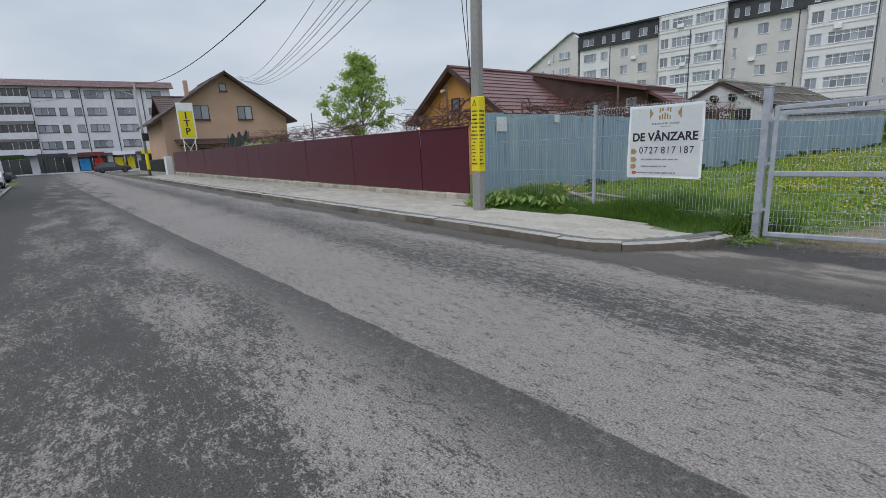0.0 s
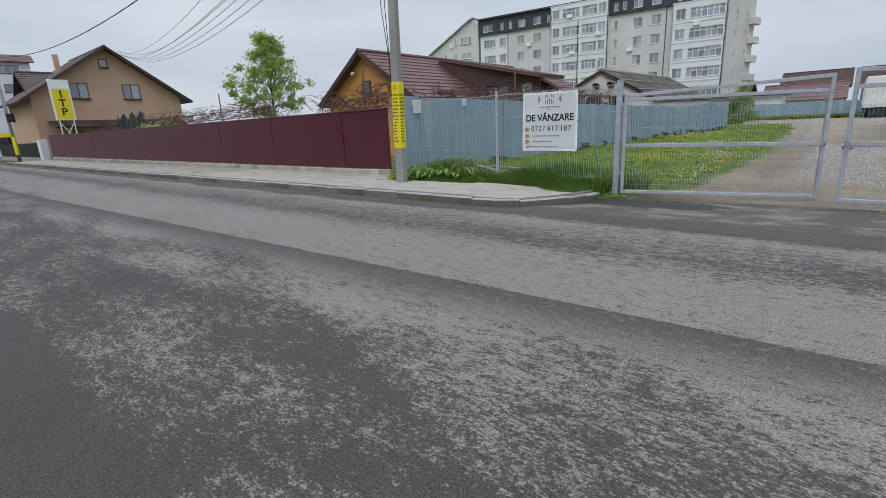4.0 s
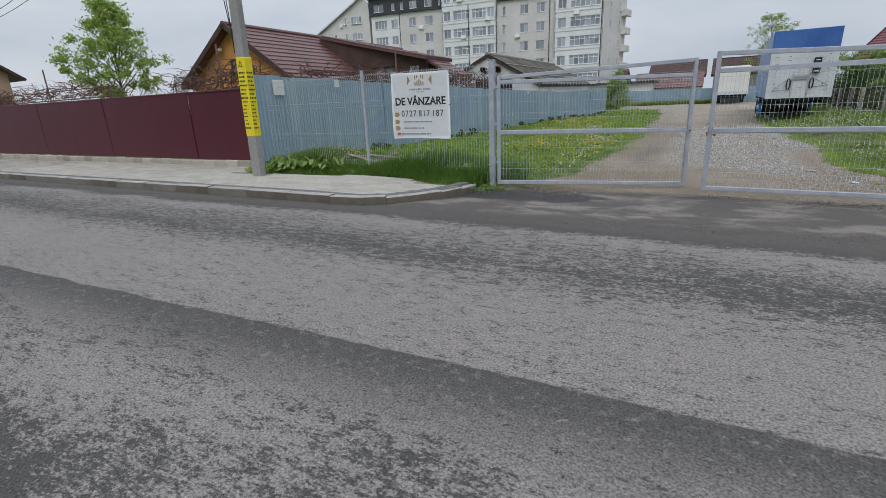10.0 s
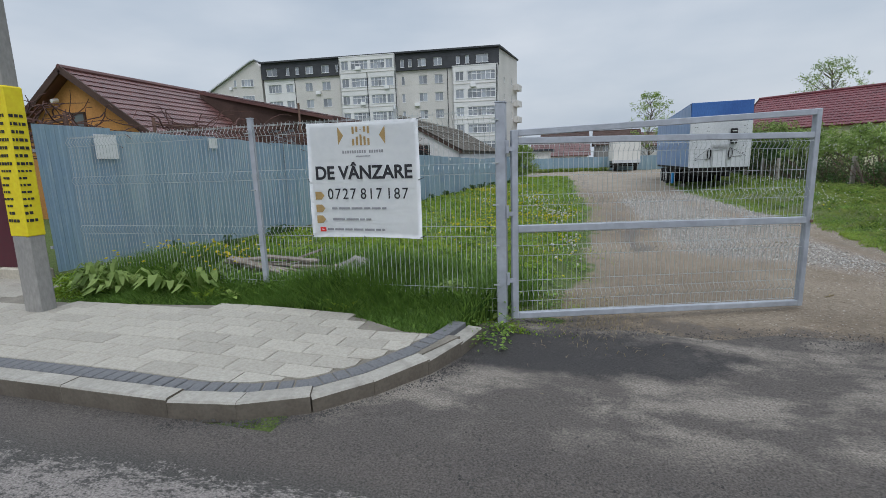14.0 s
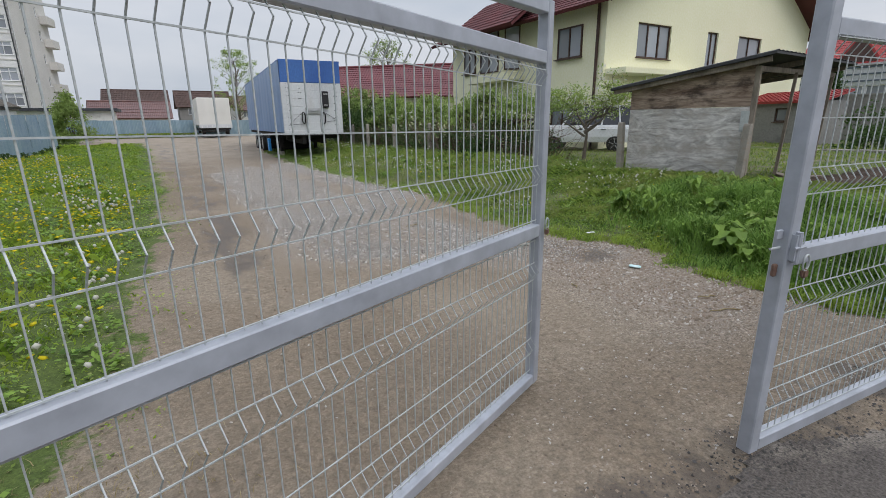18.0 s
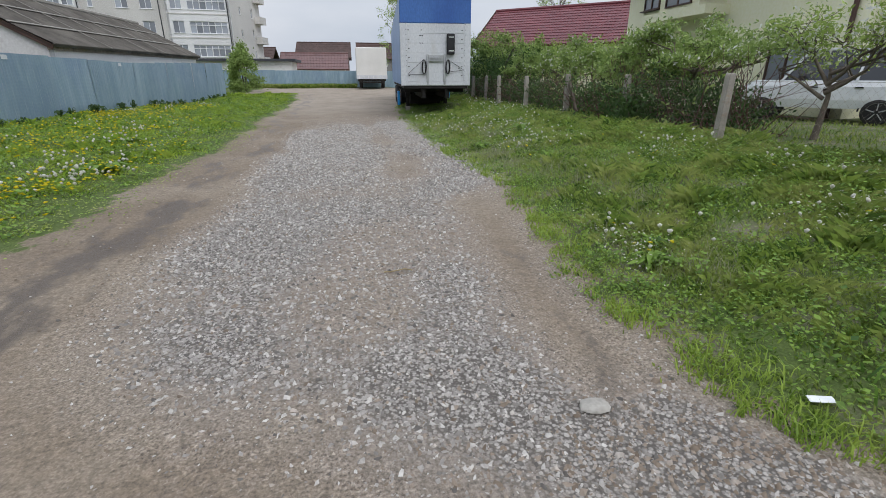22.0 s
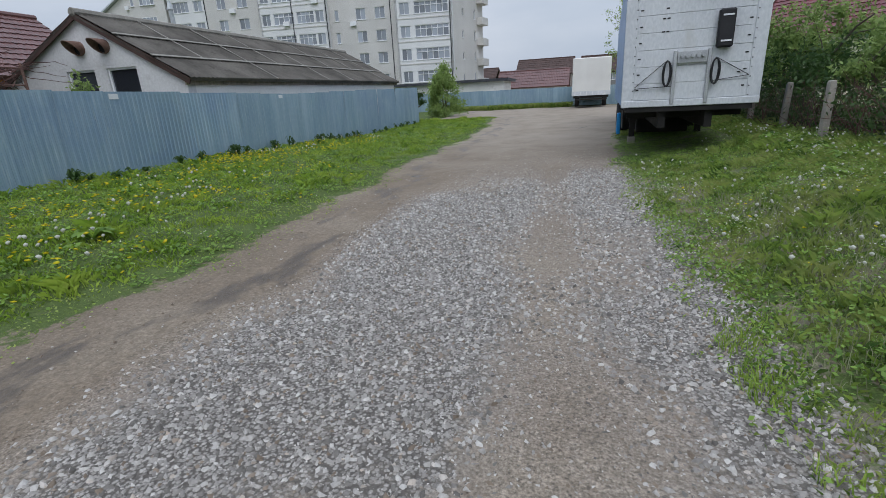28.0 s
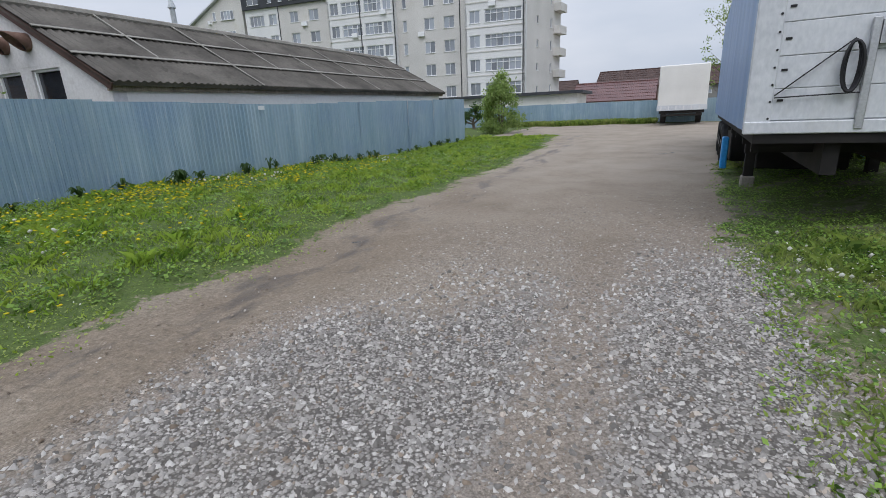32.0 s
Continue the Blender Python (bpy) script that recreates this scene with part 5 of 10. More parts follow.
for z in (0.35, 1.0, 1.6):
    bm = bmesh.new()
    rod(bm, (-0.045, -0.03, z), (-0.045, -0.03, z + 0.12), 0.016, n=8)
    box(bm, -0.05, 0.03, -0.035, -0.015, z + 0.02, z + 0.06)
    part("hinge", bm, M["greyframe"], l1)


bm = bmesh.new()
box(bm, -0.04, 0.0, -0.006, 0.006, 0.95, 0.985)
part("lock_plate", soften(bm, 0.003), M["greyframe"], l2)
bm = bmesh.new()
rod(bm, (-0.06, 0, 0.915), (0.0, 0, 0.915), 0.005, n=8)
part("lock_bolt", bm, M["galv"], l2)
bm = bmesh.new()
box(bm, -0.02, 0.0, -0.008, 0.008, 0.80, 0.85)
part("keeper", soften(bm, 0.004), M["rust"], l2, "rusty keeper plate")
for leaf, x in ((l1, 3.21), (l2, 0.09)):
    bm = bmesh.new()
    tube(bm, [(x + 0.02 * math.cos(2 * math.pi * i / 14), -0.055, 0.855 + 0.032 * math.sin(2 * math.pi * i / 14)) for i in range(14)], 0.004, 6, True)
    lock = part("shackle", bm, M["galv"], leaf, "", True)
    bm = bmesh.new()
    box(bm, x - 0.017, x + 0.017, -0.064, -0.046, 0.795, 0.83)
    part("padlock", soften(bm, 0.006, 2), M["rust"], lock, "small rusty padlock body")


def notice(x, y, z, w, h):
    bm = bmesh.new()
    box(bm, 0, w, -0.002, 0.002, 0, h)
    fm = frame_at((float(fence_x(y)) + 0.026, y), (float(fence_x(y + 1)) + 0.026, y + 1), z) @ Matrix.Translation((0, -0.012, 0))
    solid("paper_notice", bm, M["paper"], "torn white paper notice stuck on the metal fence", "notice", fm, "paper notices")


notice(0, 8.75, 1.78, 0.34, 0.36)
notice(0, 10.9, 1.98, 0.20, 0.19)
notice(0, 25.6, 1.72, 0.22, 0.12)
notice(0, 31.5, 1.66, 0.2, 0.1)


# ---- buildings ----
def gutter_pipe(parent, p, q, r=0.05, material="brown_dark", name="downpipe"):
    bm = bmesh.new()
    rod(bm, p, q, r, n=8)
    part(name, bm, M[material], parent)


def big_apartments():
    """Six-storey block with a dark mansard behind the yards; its long front runs along local x."""
    A, B = (-52.9, 76.0), (-13.3, 80.5)
    f = thing("apartment_block", "cream six-storey apartment block with glazed balconies and dark mansard", "apartment building", frame_at(A, B))
    W, eave, step = 39.85, 16.75, 2.72
    rows = [14.55 - step * k for k in range(6)]
    groups = [(0.0, 5.6, "plaster_g", [(0.7, 2.4, 4), (3.9, 1.3, 2)]), (5.6, 13.9, "plaster_c", [(7.4, 1.3, 2), (10.4, 1.5, 2)]),
              (23.3, 32.6, "plaster_c", [(24.1, 0.55, 1), (27.0, 1.35, 2), (29.6, 1.35, 2)])]
    for u0, u1, mat, cols in groups:
        holes = [(u, z, w, 1.35) for z in rows for u, w, s in cols]
        bm = bmesh.new()
        holed_wall(bm, u0, u1, -0.5, eave, holes)
        part("wall", bm, M[mat], f)
        for z in rows:
            for u, w, s in cols:
                window(f, u, z, w, 1.35, s)
    # two projecting stacks of glazed balconies
    for u0, u1, top, cols in ((13.9, 23.3, 19.3, [(0.35, 1.2, 2), (2.0, 2.9, 4), (5.3, 2.4, 4), (7.9, 1.15, 2)]), (32.6, 39.85, 16.75, [(0.5, 1.3, 2), (2.4, 4.4, 6)])):
        base = Matrix.Translation((u0, -0.9, 0))
        zs = rows if top < 18 else [17.3, *rows]
        holes = [(u, z, w, 1.4) for z in zs for u, w, s in cols]
        bm = bmesh.new()
        holed_wall(bm, 0, u1 - u0, -0.5, top, holes)
        o = part("balcony_front", bm, M["plaster_g"], f)
        o.matrix_local = base
        for z in zs:
            for u, w, s in cols:
                window(f, u, z, w, 1.4, s, base=base, transom=0.68 if w > 2 else 0.0)
            bm = bmesh.new()
            box(bm, u0, u1, -0.955, -0.905, z - 0.55, z - 0.43)
            part("parapet_band", bm, M["plaster_c"], f)
        bm = bmesh.new()
        box(bm, u0, u0 + 0.2, -0.9, 0.0, -0.5, top), box(bm, u1 - 0.2, u1, -0.9, 0, -0.5, top), box(bm, u0, u1, -0.95, 0.3, top, top + 0.12)
        part("balcony_side", bm, M["plaster_g"], f)
    # side wall and back
    bm = bmesh.new()
    holes = [(3.0, z, 0.6, 0.9) for z in rows] + [(7.4, z, 0.6, 1.2) for z in rows]
    holed_wall(bm, -0.9, 11.0, -0.5, eave, holes)
    sm = Matrix.Translation((W, 0, 0)) @ Matrix.Rotation(radians(74.6), 4, "Z")
    o = part("side_wall", bm, M["plaster_c"], f)
    o.matrix_local = sm
    for u, z, w, h in holes:
        window(f, u, z, w, h, 1, base=sm)
    bm = bmesh.new()
    box(bm, 0.3, W - 0.3, 10.7, 11.0, -0.5, eave), box(bm, 0, 0.3, 0.3, 11, -0.5, eave)
    part("back_wall", bm, M["plaster_c"], f)
    for z in rows:
        bm = bmesh.new()
        box(bm, 8.5, 10.9, -0.9, -0.02, z - 0.6, z + 0.35)
        o = part("side_balcony", bm, M["plaster_c"], f)
        o.matrix_local = sm
    # mansard
    for u0, u1 in ((-0.15, 14.0), (23.2, W + 0.15)):
        bm = bmesh.new()
        holes = {0: [(0.8, 1.9), (4.3, 0.6), (6.0, 0.6), (7.8, 1.3), (10.6, 1.3), (13.1, 0.4)], 23: [(24.1, 0.6), (25.4, 0.6), (27.0, 1.3), (29.6, 1.3), (33.2, 0.6), (34.7, 0.6), (36.4, 1.9)]}[0 if u0 < 1 else 23]
        hl = [(u, 17.25, w, 1.2) for u, w in holes]
        holed_wall(bm, u0, u1, eave, 19.35, hl, 0.35)
        o = part("mansard", bm, M["mansard"], f)
        tilt = Matrix.Translation((0, -0.35, 0))
        o.matrix_local = tilt
        for u, z, w, h in hl:
            window(f, u, z, w, h, 2 if w > 1 else 1, base=tilt)
    bm = bmesh.new()
    prism(bm, [(-0.3, -0.75), (W + 0.3, -0.75), (W + 3.2, 11.0), (-0.3, 11.0)], 19.35, 19.6, Matrix(((1, 0, 0, 0), (0, 0, 1, 0), (0, 1, 0, 0), (0, 0, 0, 1))))
    part("flat_roof", bm, M["mansard"], f)
    bm = bmesh.new()
    box(bm, -0.2, 11.0, 0.0, 0.3, eave, 19.35)
    o = part("gable_top", bm, M["plaster_c"], f)
    o.matrix_local = sm
    for u, y in ((5.6, -0.06), (18.6, -0.97), (23.35, -0.97), (31.7, -0.06), (39.6, -0.97), (13.75, -0.06)):
        gutter_pipe(f, (u, y, 0), (u, y, eave), 0.06, "mansard")
    for u, y, z in ((9.3, -0.02, 13.9), (17.3, -0.92, 11.6), (26.2, -0.02, 11.1), (35.5, -0.92, 13.5), (16.8, -0.92, 17.2), (21.5, -0.92, 14.0), (2.4, -0.02, 8.4)):
        bm = bmesh.new()
        box(bm, u, u + 0.85, y - 0.3, y, z, z + 0.55)
        part("air_conditioner", soften(bm, 0.02), M["white_frame"], f)
    # lower gabled wing
    w = thing("apartment_wing", "white plastered wing with a long sloping roof edge", "apartment building", frame_at((-64.5, 74.2), (-53.3, 76.0)))
    bm = bmesh.new()
    prism(bm, [(0, -0.5), (11.3, -0.5), (11.3, 19.0), (10.3, 20.0), (9.3, 19.6), (0, 14.2)], 0.0, 11.0)
    part("gable_wall", bm, M["plaster_c"], w)
    bm = bmesh.new()
    bar(bm, (-0.4, 5.4, 14.15), (9.5, 5.4, 19.85), 11.8, 0.16)
    bar(bm, (9.4, 5.4, 19.8), (10.5, 5.4, 20.2), 11.8, 0.16)
    part("roof_edge", bm, M["ware"], w, "pale metal roof edge")
    for z in (15.9, 13.2, 10.5):
        for u, ww in ((6.2, 0.5), (7.6, 2.2), (3.9, 0.6)):
            if z < 15 or u > 4:
                window(w, u, z, ww, 1.2, 4 if ww > 1 else 1, base=Matrix.Translation((0, -0.13, 0)))
    bm = bmesh.new()
    box(bm, 5.4, 5.9, -0.3, -0.005, 15.5, 15.95)
    part("air_conditioner", bm, M["white_frame"], w)


big_apartments()


def barn():
    """Long low white outbuilding with a corrugated fibre-cement roof; the gable faces the street."""
    m = frame_at((-14.35, 27.95), (-7.55, 28.15), 0.0) @ Matrix.Rotation(radians(0.8), 4, "X")
    f = thing("barn", "long white outbuilding with a mossy corrugated fibre-cement roof", "outbuilding", m)
    W, D, e, r, rx_ = 6.75, 16.65, 2.33, 4.06, 3.6
    wins = [(2.68, 1.75, 1.02, 0.9), (4.14, 1.75, 1.05, 0.9)]
    bm = bmesh.new()
    holed_wall(bm, 0.95, W - 0.85, -0.4, 2.72, wins, 0.3)
    prism(bm, [(W - 0.85, -0.4), (W, -0.4), (W, e - 0.06), (W - 0.85, 2.72)], 0.0, 0.3)
    prism(bm, [(0, -0.4), (0.95, -0.4), (0.95, 2.72), (0, e - 0.06)], 0.0, 0.3)
    part("gable_wall", bm, M["barn_wall"], f)
    bm = bmesh.new()
    prism(bm, [(0.96, 2.722), (W - 0.86, 2.722), (rx_, r - 0.06)], 0.0, 0.3)
    part("gable_top", bm, M["barn_wall"], f)
    for u, z, w, h in wins:
        window(f, u, z, w, h, 1, "white_frame", glass="dark_glass", depth=0.1)
    bm = bmesh.new()
    box(bm, W - 0.3, W, 0.3, D, -0.4, e - 0.05), box(bm, 0, 0.3, 0.3, D, -0.4, e - 0.05), box(bm, 0.3, W - 0.3, D - 0.3, D, -0.4, e)
    part("long_wall", bm, M["plaster_w"], f)
    ov = 0.2
    bm = bmesh.new()
    roof_sheet(bm, (W + ov, D + 0.4, e - 0.12), (W + ov, -0.12, e - 0.12), (rx_, -0.12, r + 0.04), (rx_, D + 0.4, r + 0.04), 1.2, 0.035, 0.18, 0.045, 0.05)
    part("roof_slope", bm, M["asbestos"], f)
    bm = bmesh.new()
    roof_sheet(bm, (-ov, -0.12, e - 0.12), (-ov, D + 0.4, e - 0.12), (rx_, D + 0.4, r + 0.04), (rx_, -0.12, r + 0.04), 1.2, 0.035, 0.18, 0.045, 0.05)
    part("roof_slope", bm, M["asbestos"], f)
    bm = bmesh.new()
    rod(bm, (rx_, -0.12, r + 0.07), (rx_, D + 0.4, r + 0.07), 0.12, n=8)
    part("ridge_cap", bm, M["asb_ridge"], f)
    n = Vector((r - e + 0.24, 0, W + ov - rx_)).normalized()
    a, b = Vector((W + ov, 0, e - 0.12)), Vector((rx_, 0, r + 0.04))
    for y, s0, s1 in ((1.9, 0.35, 1.0), (4.1, 0.0, 1.0), (6.0, 0.3, 1.0), (8.0, 0.0, 0.7), (10.4, 0.0, 1.0), (12.8, 0.3, 1.0), (14.9, 0.0, 1.0)):
        bm = bmesh.new()
        p, q = a.lerp(b, s0) + n * 0.075, a.lerp(b, s1) + n * 0.075
        bar(bm, (p.x, y, p.z), (q.x, y + 0.04, q.z), 0.055, 0.02, n)
        part("pale_seam", bm, M["asb_ridge"], f)
    for s in (0.33, 0.66):
        bm = bmesh.new()
        p = a.lerp(b, s) + n * 0.07
        bar(bm, (p.x, -0.1, p.z), (p.x, D + 0.3, p.z), 0.09, 0.02, n)
        part("lap_band", bm, M["asb_ridge"], f)
    bm = bmesh.new()
    bar(bm, (W + 0.05, -0.1, e - 0.2), (W + 0.05, D + 0.35, e - 0.2), 0.05, 0.12)
    part("eave_board", bm, M["old_wood"], f)
    for u in (3.40, 4.28):
        bm, mouth = bmesh.new(), bmesh.new()
        ring = [(2 * math.pi * j / 18, -(0.07 + 0.19 * (1 + math.sin(2 * math.pi * j / 18)))) for j in range(18)]
        rows = [[bm.verts.new((u + q * math.cos(t), y, 3.22 + q * math.sin(t))) for t, y in ring_] for q, ring_ in ((0.19, [(t, 0.02) for t, _ in ring]), (0.19, ring), (0.172, ring), (0.172, [(t, -0.03) for t, _ in ring]))]
        for r0, r1 in zip(rows, rows[1:]):
            for j in range(18):
                bm.faces.new((r0[j], r0[(j + 1) % 18], r1[(j + 1) % 18], r1[j]))
        hood = part("vent_pipe", bm, M["rust"], f, "rusty slant-cut vent pipe", True)
        # black disc stands in for the shade inside the pipe
        mouth.faces.new([mouth.verts.new((u + 0.171 * math.cos(t), -0.025, 3.22 + 0.171 * math.sin(t))) for t, _ in ring])
        part("duct", mouth, M["black"], hood)
    # dark bars along the verge stand in for the roof's dark underside
    for x0, z0 in ((W + ov, e - 0.12), (-ov, e - 0.12)):
        bm = bmesh.new()
        bar(bm, (x0, -0.10, z0 - 0.06), (rx_, -0.10, r - 0.03), 0.04, 0.15)
        part("barge_board", bm, M["brown_dark"], f)
    bm = bmesh.new()
    rod(bm, (1.0, 6.5, 2.2), (1.0, 6.5, 5.3), 0.09, n=8)
    rod(bm, (1.0, 6.5, 5.3), (1.0, 6.5, 5.6), 0.14, 0.05, n=8)
    part("flue_pipe", bm, M["galv"], f)


M["dark_glass"] = m_glass("dark_glass", (0.012, 0.014, 0.018))
barn()


def tiled_gable_house(name, label, m, W, D, e, r, wall, roof, frame_mat, front, side=(), over=0.6, base=-0.5, trim="brown_dark", tile=0.35):
    """A gabled house: the gable is the front (local y = 0), the ridge runs along y."""
    f = thing(name, label, "house", m)
    bm = bmesh.new()
    holed_wall(bm, 0, W, base, e, [h[:4] for h in front if h[1] + h[3] < e], 0.3)
    part("front_wall", bm, M[wall], f)
    bm = bmesh.new()
    high = [h for h in front if h[1] + h[3] >= e]
    prism(bm, [(0, e + 0.002), (W, e + 0.002), (W / 2, r)], 0.0, 0.3)
    part("gable", bm, M[wall], f)
    for h in front:
        window(f, h[0], h[1], h[2], h[3], h[4] if len(h) > 4 else 2, frame_mat, base=Matrix.Translation((0, -0.14, 0)) if h in high else None)
    sm = Matrix.Translation((W, 0, 0)) @ Matrix.Rotation(radians(90), 4, "Z")
    bm = bmesh.new()
    holed_wall(bm, 0.3, D, base, e, [h[:4] for h in side], 0.3)
    o = part("side_wall", bm, M[wall], f)
    o.matrix_local = sm
    for h in side:
        window(f, h[0], h[1], h[2], h[3], 2, frame_mat, base=sm)
    bm = bmesh.new()
    box(bm, 0, 0.3, 0.3, D, base, e)
    part("side_wall", bm, M[wall], f)
    bm = bmesh.new()
    box(bm, 0.3, W - 0.3, D - 0.3, D, base, e)
    part("back_wall", bm, M[wall], f)
    k = (r - e) / (W / 2)
    zlo = e - over * k
    for x0, ya, yb in ((-over, -over, D + over), (W + over, D + over, -over)):
        bm = bmesh.new()
        roof_sheet(bm, (x0, yb, zlo), (x0, ya, zlo), (W / 2, ya, r + 0.05), (W / 2, yb, r + 0.05), tile, 0.03, 0.22, 0.025, 0.1)
        part("roof_slope", bm, M[roof], f)
        bm = bmesh.new()
        bar(bm, (x0, -over + 0.02, zlo - 0.02), (W / 2, -over + 0.02, r + 0.02), 0.06, 0.22)
        part("barge_board", bm, M[trim], f)
    bm = bmesh.new()
    rod(bm, (W / 2, -over, r + 0.08), (W / 2, D + over, r + 0.08), 0.11, n=8)
    part("ridge_cap", bm, M[roof], f)
    return f


def side_window(parent, D, u, z, w, h, splits=2, mat="brown_frame"):
    """A window standing proud in the wall at local x = 0."""
    window(parent, u, z, w, h, splits, mat, base=Matrix.Translation((0, D, 0)) @ Matrix.Rotation(radians(-90), 4, "Z") @ Matrix.Translation((0, -0.14, 0)))


def orange_house():
    f = tiled_gable_house("orange_house", "orange plastered house with a dark brown tiled roof", Matrix.Translation((-24.15, 17.95, -0.195)) @ Matrix.Scale(1.13, 4), 6.3, 13.8, 3.0, 5.1, "plaster_o", "brown_roof", "brown_frame", [(2.85, 3.15, 0.62, 0.6, 1)], over=0.45)
    bm = bmesh.new()
    roof_sheet(bm, (10.5, 4.7, 3.58), (10.5, 7.4, 3.58), (3.6, 7.4, 5.15), (3.6, 5.2, 5.15), 0.35, 0.03, 0.22, 0.025, 0.14)
    part("dormer_roof", bm, M["brown_roof"], f)
    bm = bmesh.new()
    holed_wall(bm, 6.4, 10.3, -0.3, 3.55, [(7.0, 2.3, 1.35, 1.0), (9.2, 2.6, 0.55, 0.65)], 0.25)
    o = part("dormer_front", bm, M["brown_dark"], f)
    o.matrix_local = Matrix.Translation((0, 5.2, 0))
    window(f, 7.0, 2.3, 1.35, 1.0, 2, "brown_frame", base=Matrix.Translation((0, 5.2, 0)))
    window(f, 9.2, 2.6, 0.55, 0.65, 1, "white_frame", base=Matrix.Translation((0, 5.2, 0)))
    bm = bmesh.new()
    prism(bm, [(3.7, 4.85), (6.395, 2.85), (6.395, 4.42), (3.7, 5.04)], 5.2, 5.45)
    prism(bm, [(6.4, 3.552), (10.3, 3.552), (6.4, 4.42)], 5.2, 5.45)
    part("dormer_cheek", bm, M["brown_dark"], f, "dark brown boarded wall under the cross roof")
    bm = bmesh.new()
    box(bm, 10.05, 10.3, 5.46, 7.2, -0.3, 3.45)
    part("dormer_side", bm, M["brown_dark"], f)
    bm = bmesh.new()
    roof_sheet(bm, (11.75, 5.0, 2.7), (11.75, 7.0, 2.7), (10.3, 7.0, 3.5), (10.3, 5.0, 3.5), 0.35, 0.03, 0.22, 0.025, 0.1)
    part("lower_roof", bm, M["brown_roof"], f)
    gutter_pipe(f, (10.45, 4.75, 3.5), (10.3, 5.15, 2.7), 0.05)
    bm = bmesh.new()
    rod(bm, (2.4, -0.1, 4.2), (2.4, -0.32, 4.15), 0.07, n=8)
    part("wall_lamp", bm, M["white_frame"], f)


orange_house()


def tan_house():
    f = tiled_gable_house("tan_house", "tan plastered two-storey house with a brown tiled gable roof", frame_at((-53.7, 8.7), (-53.7, 21.1)), 12.4, 10.0, 5.6, 9.85, "plaster_t", "umber_roof", "brown_frame",
                          [(2.9, 5.25, 1.5, 1.4, 2), (7.2, 5.25, 1.5, 1.4, 2), (5.7, 8.1, 0.7, 0.75, 1), (2.5, 1.0, 1.6, 1.4, 2), (7.4, 1.0, 1.6, 1.4, 2)], over=0.9, tile=0.4)
    bm = bmesh.new()
    roof_sheet(bm, (0.8, -2.2, 2.75), (11.8, -2.2, 2.75), (11.8, -0.05, 3.35), (0.8, -0.05, 3.35), 0.4, 0.03, 0.3, 0.02, 0.1)
    part("porch_roof", bm, M["umber_roof"], f)
    for u in (1.2, 4.8, 8.4, 11.4):
        bm = bmesh.new()
        box(bm, u, u + 0.14, -2.1, -1.96, -0.1, 2.75)
        part("porch_post", bm, M["brown_dark"], f)
    bm = bmesh.new()
    box(bm, 3.3, 3.7, 4.2, 4.6, 6.5, 9.6)
    part("chimney", bm, M["plaster_t"], f)
    g = tiled_gable_house("brown_roof_house", "tan house wing with a brown tiled roof", frame_at((-58.5, 6.0), (-66.5, 6.0)), 8.0, 9.0, 5.4, 8.3, "plaster_t", "umber_roof", "brown_frame", [], over=0.8, tile=0.4)
    g.matrix_world = frame_at((-66.5, 10.4), (-57.6, 10.4))
    sg = thing("roadside_sign", "tall yellow and white inspection sign on steel legs", "sign", (-50.9, 10.3, 0.3))
    bm = bmesh.new()
    box(bm, -0.06, 0.06, -0.72, 0.72, 3.0, 6.3)
    b = part("board", soften(bm, 0.02), M["white_frame"], sg)
    bm = bmesh.new()
    box(bm, 0.062, 0.07, -0.6, 0.6, 3.1, 5.55)
    part("yellow_field", bm, M["yellow"], b)
    for i, ch in enumerate("ITP"):
        lettering("letter", ch, 0.85, "print", b, Matrix.Translation((0.075, 0.0, 5.1 - 0.72 * i)) @ pose(0, 0, 0, 90, 0, 90), "", 1.0, 0.02)
    for y in (-0.5, 0.5):
        bm = bmesh.new()
        rod(bm, (0, y, -0.3), (0, y, 3.05), 0.05)
        part("leg", bm, M["white_frame"], sg)
    bm = bmesh.new()
    rod(bm, (0, -0.5, 1.2), (0, 0.5, 2.8), 0.03), rod(bm, (0, 0.5, 1.2), (0, -0.5, 2.8), 0.03)
    part("brace", bm, M["white_frame"], sg)
    cab = thing("meter_cabinet", "pale grey meter cabinet at the fence's end", "cabinet", (-49.6, 8.0, 0.0))
    bm = bmesh.new()
    box(bm, -0.5, 0.5, -0.25, 0.25, 0.0, 1.75)
    part("body", soften(bm, 0.02), M["white_box"], cab)
    bm = bmesh.new()
    box(bm, -0.46, 0.46, -0.262, -0.252, 0.08, 1.68)
    part("door", bm, M["white_frame"], cab)
    fe = thing("dark_fence", "low dark metal fence on a plinth", "fence", (-50.6, 7.9, 0.0))
    bm = bmesh.new()
    box(bm, -0.26, 0, -0.02, 0.02, 0.3, 1.5)
    board = mesh_of("board", bm, M["black"])
    for i in range(60):
        part("board", board, None, fe).matrix_local = Matrix.Translation((-0.3 * i, 0, 0))
    bm = bmesh.new()
    box(bm, -18, 0, -0.1, 0.1, -0.1, 0.28)
    part("plinth", bm, M["kerb"], fe)


tan_house()


